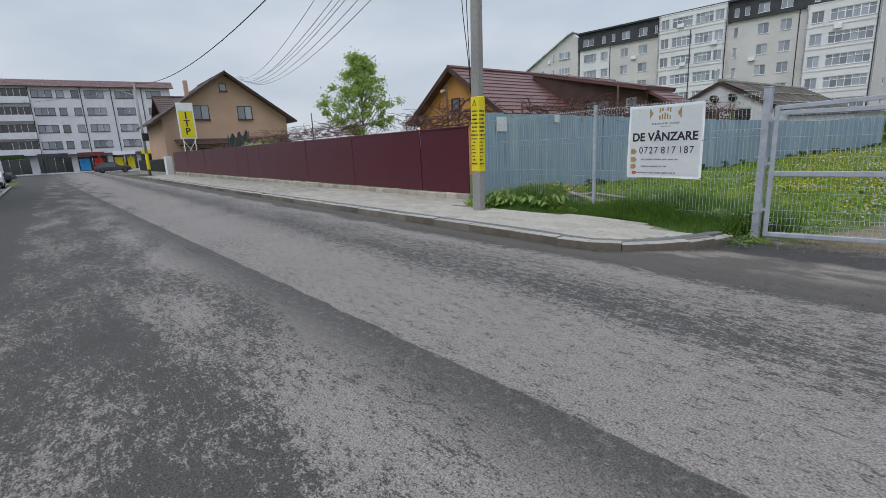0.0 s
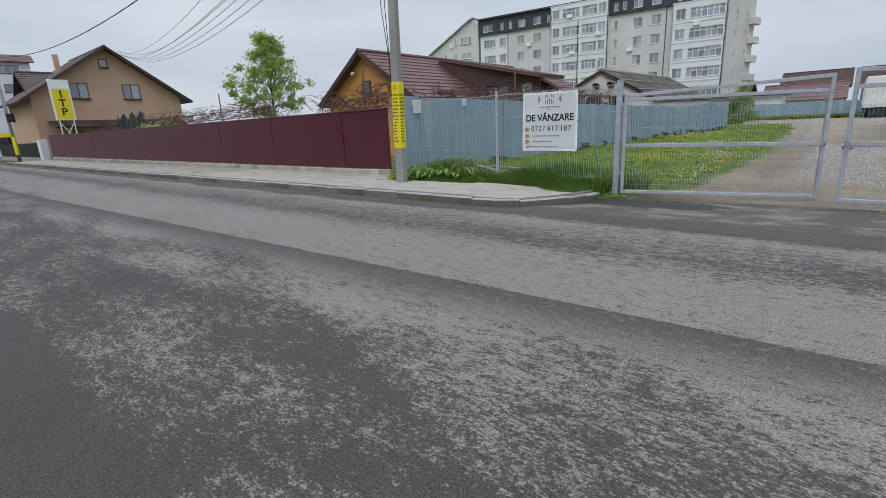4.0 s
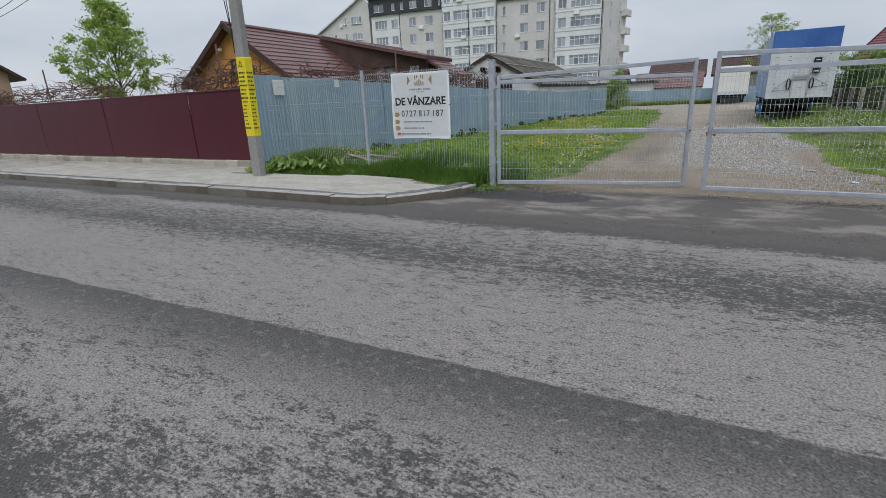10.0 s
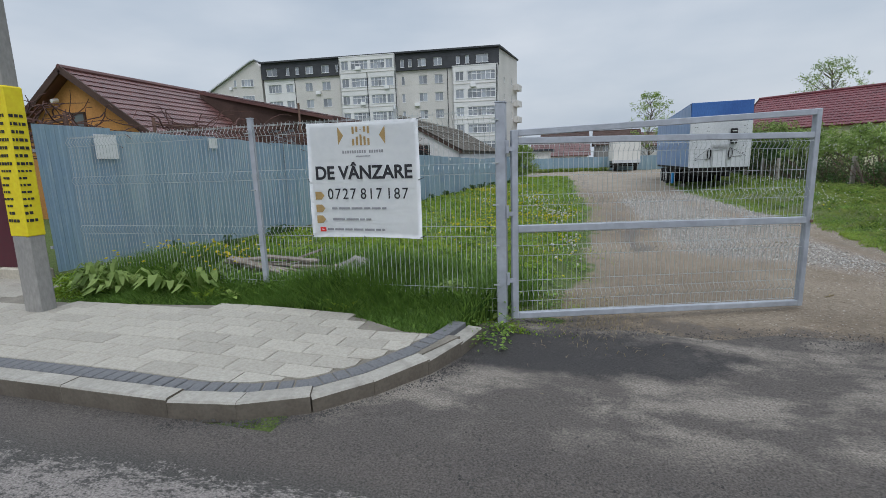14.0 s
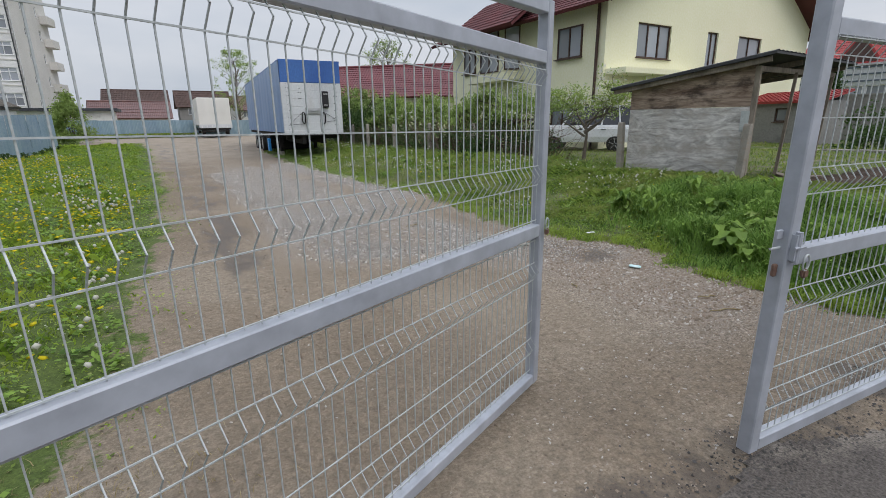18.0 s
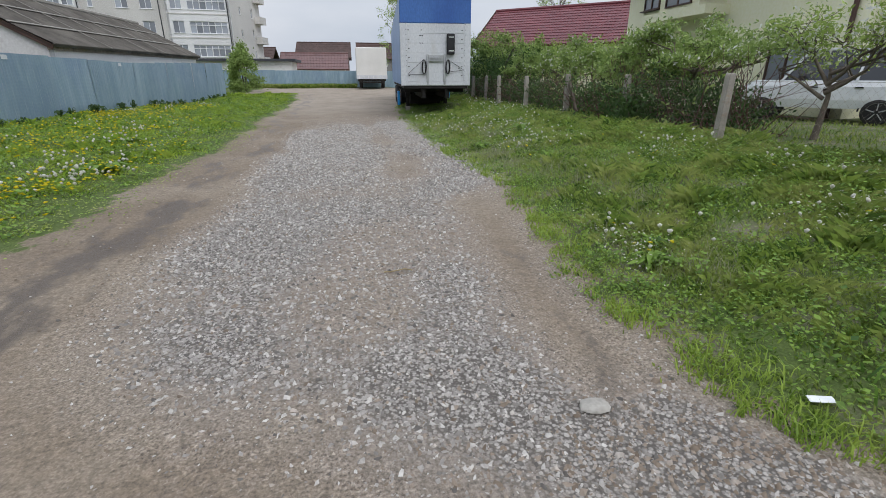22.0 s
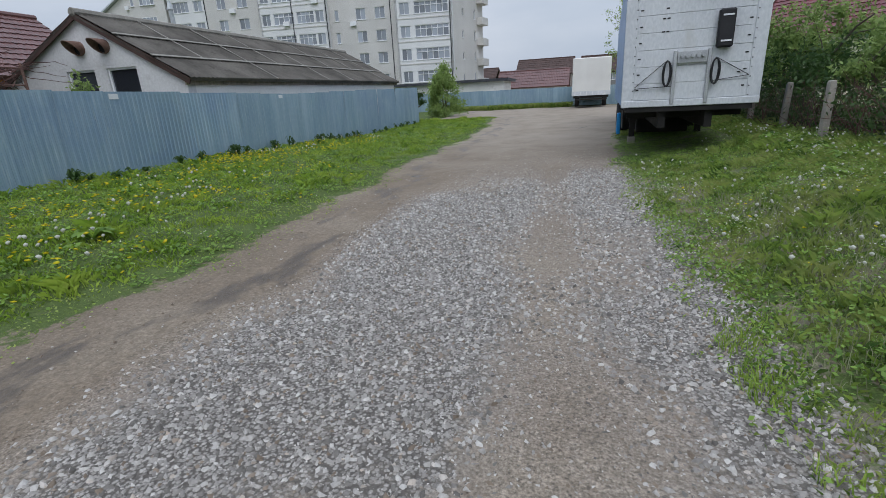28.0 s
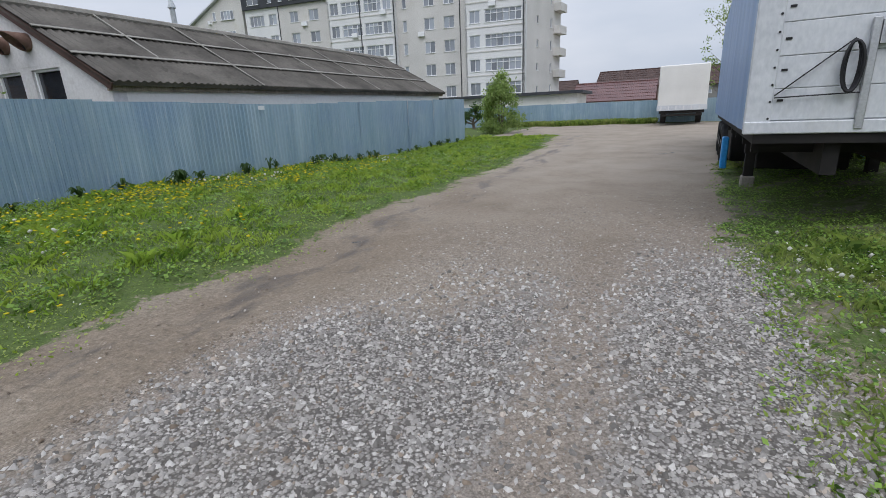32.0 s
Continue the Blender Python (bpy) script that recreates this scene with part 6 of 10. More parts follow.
def street_apartments():
    f = thing("street_apartments", "white four-storey apartment building with shops and a dark red roof", "apartment building", frame_at((-100, -12), (-96, 20)))
    rows = [11.8, 9.1, 6.45, 3.9]
    cols = [(3.4, 0.9, 1), (4.9, 1.0, 1), (10.9, 2.6, 3), (14.0, 1.0, 1), (15.9, 1.0, 1), (17.6, 2.6, 3), (21.7, 2.6, 3), (26.2, 2.2, 3)]
    holes = [(u, z, w, 1.2) for z in rows for u, w, s in cols] + [(5.9, z, 4.6, 1.35) for z in rows]
    shops = [(4.0, 0.2, 5.0, 2.4), (10.0, 0.2, 4.2, 2.4), (15.0, 0.2, 4.0, 2.4), (19.8, 0.2, 3.4, 2.4), (23.8, 0.2, 4.5, 2.4)]
    bm = bmesh.new()
    holed_wall(bm, 2.6, 29.8, -0.5, 13.6, holes + shops, 0.35)
    part("wall", bm, M["plaster_l"], f)
    for z in rows:
        for u, w, s in cols:
            window(f, u, z, w, 1.2, s, "brown_frame")
        window(f, 5.9, z, 4.6, 1.35, 6, "brown_frame", sill=False, glass="dark_glass")
        bm = bmesh.new()
        box(bm, 5.7, 10.7, -0.8, -0.72, z - 0.75, z + 0.1), box(bm, 5.7, 10.7, -0.8, 0, z - 0.87, z - 0.75)
        part("balcony", bm, M["plaster_l"], f)
    for u, z, w, h in shops:
        window(f, u, z, w, h, 4, "mansard", sill=False, glass="dark_glass")
    bm = bmesh.new()
    box(bm, 3.8, 29.6, -1.0, 0, 2.85, 3.0)
    part("canopy", bm, M["mansard"], f)
    for u, w, mt in ((4.0, 4.6, "leaf_dark"), (10.2, 3.8, "mansard"), (15.2, 3.6, "red_roof"), (19.9, 3.2, "white_frame"), (24.0, 4.0, "yellow")):
        bm = bmesh.new()
        box(bm, u, u + w, -1.06, -1.01, 2.6, 3.2)
        part("shop_sign", bm, M[mt], f)
    for u, w, mt in ((15.2, 1.4, "bright_blue"), (17.2, 1.2, "red_print"), (20.0, 1.4, "yellow"), (21.8, 1.0, "yellow")):
        bm = bmesh.new()
        box(bm, u, u + w, -0.04, -0.01, 0.3, 2.2)
        part("shop_poster", bm, M[mt], f)
    bm = bmesh.new()
    box(bm, 2.6, 3.0, 0.36, 12, -0.5, 13.6), box(bm, 29.4, 29.8, 0.36, 12, -0.5, 13.6)
    part("end_walls", bm, M["plaster_l"], f)
    bm = bmesh.new()
    roof_sheet(bm, (6.2, -0.6, 13.5), (30.4, -0.6, 13.5), (30.4, 3.0, 14.9), (6.2, 3.0, 14.9), 0.5, 0.03, 0.5, 0.03, 0.12)
    part("roof", bm, M["brown_roof"], f)
    bm = bmesh.new()
    box(bm, 2.6, 6.4, -0.1, 4, 13.6, 14.9)
    part("corner_parapet", bm, M["plaster_w"], f)
    bm = bmesh.new()
    rod(bm, (2.9, 1.9, -0.5), (2.9, 1.9, 15.1), 1.9, n=28)
    part("rounded_corner", bm, M["plaster_w"], f, "white rounded corner of the building", True)
    for u in (10.6, 17.1, 21.2, 25.5):
        gutter_pipe(f, (u, -0.06, 0), (u, -0.06, 13.5), 0.06, "mansard")
    # the neighbour round the corner
    h = thing("corner_house", "pale house with a dark roof behind the street corner", "house", frame_at((-104, -26), (-101, -14.5)))
    bm = bmesh.new()
    hl = [(2.0, 3.8, 1.4, 1.4), (5.0, 3.8, 1.4, 1.4), (8.0, 3.8, 1.4, 1.4), (2.0, 7.0, 1.4, 1.4), (5.0, 7.0, 1.4, 1.4), (8.0, 7.0, 1.4, 1.4)]
    holed_wall(bm, 0, 11.5, -0.5, 11.0, hl, 0.3)
    part("wall", bm, M["plaster_c"], h)
    for u, z, w, hh in hl:
        window(h, u, z, w, hh, 2, "brown_frame")
    bm = bmesh.new()
    box(bm, -0.6, 12.1, -0.7, 9, 11.0, 11.5)
    part("roof", bm, M["mansard"], h)


street_apartments()


def yellow_house():
    D = 11.4
    f = tiled_gable_house("yellow_house", "pale yellow two-storey house with brown windows and red tiled roof", frame_at((14.7, 21.0), (31.0, 21.0), 0.2), 16.3, D, 6.0, 10.6, "plaster_y", "maroon_roof", "brown_frame",
                          [(1.9, 3.7, 2.2, 1.35, 3), (6.8, 3.3, 0.85, 1.75, 2), (9.4, 3.85, 2.1, 1.2, 2), (2.2, 0.9, 1.9, 1.2, 3)], over=0.95)
    side_window(f, D, D - 2.6, 3.75, 1.4, 1.25)
    side_window(f, D, D - 2.8, 0.9, 1.4, 1.1)
    side_window(f, D, 1.3, 3.75, 1.1, 1.3)
    bm = bmesh.new()
    box(bm, -0.95, 0, 4.9, 8.6, 3.1, 3.4)
    part("bay_floor", bm, M["plaster_y"], f)
    bm = bmesh.new()
    prism(bm, [(-0.0, 5.1), (-0.7, 5.6), (-0.7, 7.9), (0.0, 8.4)], 3.4, 6.05, Matrix(((1, 0, 0, 0), (0, 0, 1, 0), (0, 1, 0, 0), (0, 0, 0, 1))))
    part("bay", bm, M["plaster_y"], f)
    for y, w in ((6.0, 1.5),):
        window(f, 0, 3.55, w, 2.1, 2, "brown_frame", base=Matrix.Translation((-0.84, y + w, 0)) @ Matrix.Rotation(radians(-90), 4, "Z"), sill=False)
    window(f, 0.05, 3.6, 0.75, 2.0, 1, "brown_frame", base=Matrix.Translation((-0.78, 5.55, 0)) @ Matrix.Rotation(radians(-35), 4, "Z") @ Matrix.Translation((0, -0.1, 0)), sill=False)
    gutter_pipe(f, (-0.08, 0.35, 0), (-0.08, 0.35, 5.7), 0.06)
    bm = bmesh.new()
    box(bm, 0.1, 6.0, -1.0, 0, 2.95, 3.15)
    part("canopy", bm, M["plaster_y"], f)
    bm = bmesh.new()
    roof_sheet(bm, (-1.9, 9.6, 5.3), (-1.9, 3.6, 5.3), (0.9, 3.9, 7.3), (0.9, 9.3, 7.3), 0.35, 0.03, 0.22, 0.025, 0.12)
    part("bay_roof", bm, M["maroon_roof"], f)


yellow_house()
tiled_gable_house("red_roof_house", "low house with a deep red tiled roof behind the trees", frame_at((15.1, 49.4), (10.6, 44.05), 0.2), 7.0, 10.5, 3.3, 5.5, "plaster_y", "red_roof", "brown_frame", [], over=0.5)


def far_buildings():
    f = thing("warehouse", "silver clad warehouse with dark bands and a window strip", "warehouse", frame_at((41.3, 24.5), (41.3, 9.0)))
    hl = [(-3.2 + 1.25 * i, 2.85, 1.1, 0.6) for i in range(15)]
    bm = bmesh.new()
    holed_wall(bm, -3.5, 15.5, -0.5, 4.66, hl, 0.3)
    box(bm, 6.64, 15.5, 0, 0.3, 4.66, 5.75)
    part("wall", bm, M["ware"], f)
    for u, z, w, h in hl:
        window(f, u, z, w, h, 1, "white_frame", sill=False)
    for z in (3.7, 4.15, 4.6):
        bm = bmesh.new()
        box(bm, -3.5, 15.6, -0.06, -0.005, z, z + 0.1)
        part("dark_band", bm, M["ware_dark"], f)
    bm = bmesh.new()
    box(bm, 6.5, 15.8, -0.1, 12, 5.75, 5.95), box(bm, -3.6, 6.5, -0.1, 12, 4.76, 4.9), box(bm, 15.5, 15.8, 0, 12, -0.5, 5.75)
    part("roof_edge", bm, M["ware"], f)
    a = tiled_gable_house("red_roof_villa", "large house with bright red tiled roof beyond the warehouse", frame_at((50.5, 18.6), (61.5, 18.6), 0.2), 11.0, 11.6, 5.4, 8.9, "plaster_c", "brightred_roof", "brown_frame", [(4.0, 5.4, 1.2, 0.9, 2)], over=0.6, tile=0.5)
    for name, inset, y0, mt in (("dormer_roof", 0.0, -4.4, "brightred_roof"), ("dormer_gable", 0.25, -4.3, "brown_dark")):
        bm = bmesh.new()
        prism(bm, [(5.2 + inset, 5.4), (8.8 - inset, 5.4), (7.0, 8.0 - inset)], y0, -0.35 + 0.1 * (inset > 0), Matrix.Rotation(math.pi / 2, 4, "Z"))
        part(name, bm, M[mt], a)
    tiled_gable_house("brown_roof_villa", "house with a dull brown roof", frame_at((58, 14.8), (66, 14.8), 0.3), 8.0, 2.6, 6.2, 9.0, "plaster_t", "brown_roof", "brown_frame", [(2.5, 5.0, 1.0, 0.8, 2)], over=0.5, tile=0.5)
    bm = bmesh.new()
    box(bm, 30.0, 30.25, -6, 27, -0.3, 2.42), box(bm, 29.95, 30.3, -6, 27, 2.42, 2.5)
    solid("boundary_wall", bm, M["grey_wall"], "long grey rendered boundary wall", "wall", kind="structure")
    hut = thing("garden_hut", "low grey garden hut with a lean-to roof of red tiles", "hut", frame_at((24.0, 20.2), (24.0, 16.9), 0.1))
    bm = bmesh.new()
    holed_wall(bm, 0, 3.3, -0.4, 2.0, [(1.4, 1.1, 0.5, 0.6)], 0.2)
    box(bm, 0, 0.2, 0.2, 2.4, -0.4, 2.0), box(bm, 3.1, 3.3, 0.2, 2.4, -0.4, 2.0), box(bm, 0.2, 3.1, 2.2, 2.4, -0.4, 2.3)
    part("wall", bm, M["grey_wall"], hut)
    window(hut, 1.4, 1.1, 0.5, 0.6, 1, "brown_frame")
    bm = bmesh.new()
    roof_sheet(bm, (-0.2, -0.35, 1.98), (3.4, -0.35, 1.98), (3.4, 2.5, 2.5), (-0.2, 2.5, 2.5), 0.3, 0.03, 0.2, 0.03, 0.08)
    part("roof", bm, M["brightred_roof"], hut, "red roof tiles")
    for i, (x, y, w, e, r, wl_, rf) in enumerate(((-8.0, 104, 11, 4.4, 7.0, "dull_wall", "brown_dark"), (3.0, 112, 9, 4.6, 7.4, "grey_wall", "brown_dark"), (-8.4, 86, 7, 2.3, 4.3, "plaster_c", "brown_roof"), (-24, 118, 12, 4.0, 6.8, "dull_wall", "brown_dark"), (14, 120, 10, 4.2, 7.0, "plaster_c", "brown_roof"))):
        h = tiled_gable_house("distant_house", "distant house with a brown pitched roof", None, w, 9, e, r, wl_, rf, "white_frame", [(w * 0.2, 1.2, 1.2, 1.2, 2), (w * 0.6, 1.2, 1.2, 1.2, 2), (w * 0.42, e + 0.3, 1.1, 0.9, 2)], [(1.5, e - 1.7, 1.1, 1.2), (4.5, e - 1.7, 1.1, 1.2), (7.0, e - 1.7, 1.1, 1.2)], over=0.5, tile=0.8)
        h.matrix_world = frame_at((x, y + w), (x, y), 0.3)
    sh = thing("flat_shed", "long low white shed with a flat dark roof", "shed", (-18.2, 66.0, 0.2))
    bm = bmesh.new()
    box(bm, 0, 13.5, 0, 5, 0, 2.6)
    part("wall", bm, M["plaster_w"], sh)
    bm = bmesh.new()
    box(bm, -0.4, 14.0, -0.5, 5.4, 2.6, 2.85)
    part("roof", bm, M["mansard"], sh)
    mast = thing("radio_mast", "thin lattice mast above the roofs", "mast", (75, 20.5, 0))
    bm = bmesh.new()
    for dx, dy in ((0.5, 0), (-0.3, 0.45), (-0.3, -0.45)):
        rod(bm, (dx, dy, 0), (dx * 0.4, dy * 0.4, 16), 0.05, n=4)
    for k in range(16):
        rod(bm, (0.5 - 0.02 * k, 0, k), (-0.3, 0.4, k + 1), 0.03, n=4), rod(bm, (-0.3, 0.45 - 0.015 * k, k), (-0.3, -0.4, k + 1), 0.03, n=4)
    part("lattice", bm, M["galv"], mast)


far_buildings()


# ---- left side of the street: block wall, gate, house edge ----
def left_wall():
    f = thing("block_wall", "low beige split-block wall with piers and dark metal infill", "garden wall", (-16.6, -4.0, 0.08))
    ang = math.degrees(math.atan2(-0.55, -22.5))
    rot = pose(0, 0, 0, 0, 0, ang)
    bm = bmesh.new()
    box(bm, 0.02, 0.46, -0.1, 0.1, 0.004, 0.186)
    blk = mesh_of("block", soften(bm, 0.012), M["block"])
    core = bmesh.new()
    box(core, 0.0, 22.9, -0.085, 0.085, -0.2, 1.1)
    o = part("core", core, M["joint"], f)
    o.matrix_local = rot
    rnd = random.Random(3)
    for r in range(6):
        for i in range(47):
            o = part("block", blk, None, f)
            o.matrix_local = rot @ pose(0.48 * i + (0.24 if r % 2 else 0) - 0.1, rnd.uniform(-0.01, 0.01), 0.19 * r, 0, 0, 0)
    bm = bmesh.new()
    box(bm, -0.22, 0.22, -0.22, 0.22, -0.2, 1.92)
    part("gate_pier", soften(bm, 0.015), M["block"], f)
    bm = bmesh.new()
    box(bm, -0.28, 0.28, -0.28, 0.28, 1.92, 2.0)
    part("pier_cap", soften(bm, 0.015), M["kerb"], f)
    bm = bmesh.new()
    box(bm, -0.15, 0.15, -0.13, 0.13, 1.14, 1.68)
    pm_ = mesh_of("pier", soften(bm, 0.01), M["block"])
    bm = bmesh.new()
    for k in range(9):
        rod(bm, (0.2 + 0.11 * k, 0, 1.14), (0.2 + 0.11 * k, 0, 1.5 + 0.1 * math.sin(math.pi * k / 8)), 0.02)
    box(bm, 0.15, 1.15, -0.015, 0.015, 1.2, 1.5)
    gm_ = mesh_of("metal_infill", bm, M["black"])
    for i in range(17):
        o = part("pier", pm_, None, f)
        o.matrix_local = rot @ pose(1.35 * i + 1.2, 0, 0)
        o = part("metal_infill", gm_, None, f)
        o.matrix_local = rot @ pose(1.35 * i + 1.2, 0, 0)
    g = thing("metal_gate", "dark green solid metal gate between block piers", "gate", (-13.4, -4.0, 0.08))
    for k in range(15):
        bm = bmesh.new()
        box(bm, -2.9 + 0.19 * k, -2.9 + 0.19 * k + 0.182, -0.03, 0.02, 0.05, 1.62 + 0.22 * math.sin(math.pi * k / 14))
        part("board", soften(bm, 0.006), M["shade_net"], g)
    for z in (0.3, 1.3):
        bm = bmesh.new()
        box(bm, -2.95, -0.2, 0.025, 0.07, z, z + 0.06)
        part("rail", bm, M["black"], g)
    w2 = thing("block_wall", "beige split-block wall beside the gate", "garden wall", (-13.2, -4.0, 0.08))
    core = bmesh.new()
    box(core, 0, 14, -0.085, 0.085, -0.2, 1.5)
    part("core", core, M["joint"], w2)
    for r in range(8):
        for i in range(29):
            o = part("block", blk, None, w2)
            o.matrix_local = pose(0.48 * i + (0.24 if r % 2 else 0) - 0.1, rnd.uniform(-0.01, 0.01), 0.19 * r)
    tiled_gable_house("dark_roof_house", "white house with a steep dark roof behind the block wall", frame_at((-19.6, -7.2), (-31.6, -7.2)), 12.0, 9, 5.9, 11.9, "plaster_w", "mansard", "brown_frame", [(2.0, 1.0, 1.4, 1.3, 2), (7.6, 1.0, 1.4, 1.3, 2), (5.3, 6.6, 1.4, 1.3, 2)], over=0.8, trim="mansard")


left_wall()


# ---- shed of plywood ----
def plywood_shed():
    f = thing("plywood_shed", "weathered plywood lean-to shed with a black felt roof", "shed", (0, 0, 0))
    L, R = Vector((7.55, 13.9)), Vector((8.012, 11.73))
    m = frame_at(L, R, 0.15)
    W = (R - L).length
    bm = bmesh.new()
    box(bm, 0, W, 0, 0.03, 0.05, 1.43)
    o = part("lower_panel", bm, M["plywood"], f, "bleached grey plywood panel")
    o.matrix_world = m
    bm = bmesh.new()
    prism(bm, [(0, 1.435), (W, 1.435), (W, 2.13), (0, 1.84)], 0, 0.03)
    o = part("upper_panel", bm, M["burnt_ply"], f, "dark-stained plywood strip")
    o.matrix_world = m
    bm = bmesh.new()
    box(bm, W - 0.02, W + 0.06, -0.03, 0.06, -0.1, 2.1)
    o = part("corner_post", bm, M["old_wood"], f)
    o.matrix_world = m
    bm = bmesh.new()
    box(bm, W - 0.14, W - 0.01, -0.05, -0.032, 1.0, 1.36)
    o = part("metal_plate", bm, M["galv"], f)
    o.matrix_world = m
    for q in ((0, 0.04, 0.03, 2.9, 0.0, 1.9),):
        bm = bmesh.new()
        box(bm, *q)
        o = part("panel", bm, M["burnt_ply"], f)
        o.matrix_world = m
    bm = bmesh.new()
    roof_sheet(bm, (W + 0.30, -0.25, 2.30), (W + 0.90, 3.1, 2.28), (-0.35, 3.1, 1.88), (-0.35, -0.25, 1.86), 3.0, 0.0, 0.15, 0.025, 0.045)
    o = part("roof", bm, M["felt"], f, "black corrugated roofing")
    o.matrix_world = m
    for p0, p1 in [((-0.3, y, 1.79), (W + 0.25 + 0.17 * y, y, 2.19)) for y in (-0.15, 1.0, 2.0, 2.95)] + [((W + 0.02, 0.06, 2.06), (W + 0.58, 3.0, 2.06))]:
        bm = bmesh.new()
        bar(bm, p0, p1, 0.05, 0.09)
        o = part("rafter", bm, M["old_wood"], f)
        o.matrix_world = m
    for k, y in enumerate((1.3, 2.9)):
        bm = bmesh.new()
        bar(bm, (W + 0.18 * y - 0.02, y, -0.1), (W + 0.18 * y + 0.06, y, 2.04), 0.05, 0.05)
        o = part("post", bm, M["old_wood"], f)
        o.matrix_world = m
    bm = bmesh.new()
    for k in range(9):
        box(bm, W + 0.1 + 0.01 * k, W + 0.75, 0.3 + 0.27 * k, 0.3 + 0.27 * k + 0.24, 0.0 + 0.004 * (k % 3), 0.05)
    o = part("floor_boards", bm, M["old_wood"], f)
    o.matrix_world = m


plywood_shed()
for x, y, a in ((8.9, 11.0, 8), (9.6, 11.6, -15)):
    pl = bmesh.new()
    box(pl, -0.75, 0.75, -0.1, 0.1, 0, 0.04)
    solid("plank", soften(pl, 0.005), M["old_wood"], "loose grey weathered plank lying on the ground", "plank", pose(x, y, float(land(x, y)) + 0.005, 0, 0, a), "loose planks")
gxs, gys = graded([(7.0, 12.8, 0.12)]), graded([(7.9, 11.3, 0.12)])
soil_rng = np.random.default_rng(8)
gm2, _ = grid_mesh("vegetable_bed", gxs, gys, lambda X, Y: land(X, Y) + 0.06 + 0.05 * np.sin(9 * X + 2 * np.sin(Y)) + soil_rng.uniform(-0.04, 0.04, X.shape) - 0.12 * (np.minimum(np.minimum(X - 7.0, 12.8 - X), np.minimum(Y - 7.9, 11.3 - Y)) < 0.1), M["soil"], lambda x, y: (x > 7.15 + 0.15 * np.sin(4 * y) + 0.9 * np.maximum(0, y - 9.4)) & (y < 11.3))
tagged(new("vegetable_bed", gm2), "freshly dug dark brown garden soil", "garden bed", kind="structure")
bm = bmesh.new()
for i in range(30):
    y0, y1 = 16 - 1.0 * i, 16 - 1.0 * (i + 1)
    box(bm, 19.5, 20.1, y1 + 0.01, y0, float(land(20, y0)) - 0.1, float(land(20, y0)) + 0.05)
solid("garden_path", bm, M["kerb"], "narrow pale concrete garden path", "path", kind="structure")


# ---- vehicles ----
def wheel(parent, x, y, z, r, w, axis="x"):
    bm = bmesh.new()
    d = Vector((1, 0, 0)) if axis == "x" else Vector((0, 1, 0))
    c = Vector((x, y, z))
    prof = [(-0.5, 0.72), (-0.5, 0.93), (-0.36, 1.0), (0.36, 1.0), (0.5, 0.93), (0.5, 0.72)]
    n = 20
    side = Vector((0, 1, 0)) if axis == "x" else Vector((1, 0, 0))
    rings = []
    for k, q in prof:
        rings.append([bm.verts.new(c + d * (k * w) + (side * math.cos(2 * math.pi * i / n) + Vector((0, 0, 1)) * math.sin(2 * math.pi * i / n)) * (q * r)) for i in range(n)])
    for r0, r1 in zip(rings, rings[1:]):
        for i in range(n):
            bm.faces.new((r0[i], r0[(i + 1) % n], r1[(i + 1) % n], r1[i]))
    tyre = part("wheel", bm, M["rubber"], parent, smooth=True)
    bm = bmesh.new()
    rod(bm, c - d * w * 0.42, c + d * w * 0.42, r * 0.7, n=16)
    rod(bm, c - d * w * 0.48, c + d * w * 0.48, r * 0.22, n=10)
    for i in range(5):
        a = 2 * math.pi * i / 5
        o = (side * math.cos(a) + Vector((0, 0, 1)) * math.sin(a)) * r * 0.42
        rod(bm, c + o - d * w * 0.45, c + o + d * w * 0.45, r * 0.1, n=6)
    part("rim", bm, M["alu"] if r > 0.45 else M["black"], tyre)
    for i in range(5 if r < 0.45 else 0):
        a = 2 * math.pi * i / 5 + 0.3
        o = side * math.cos(a) + Vector((0, 0, 1)) * math.sin(a)
        bm = bmesh.new()
        for s in (-1, 1):
            bar(bm, c + o * r * 0.12 + d * s * w * 0.47, c + o * r * 0.68 + d * s * w * 0.44, 0.02, r * 0.17, d)
        part("spoke", bm, M["alu"], tyre)


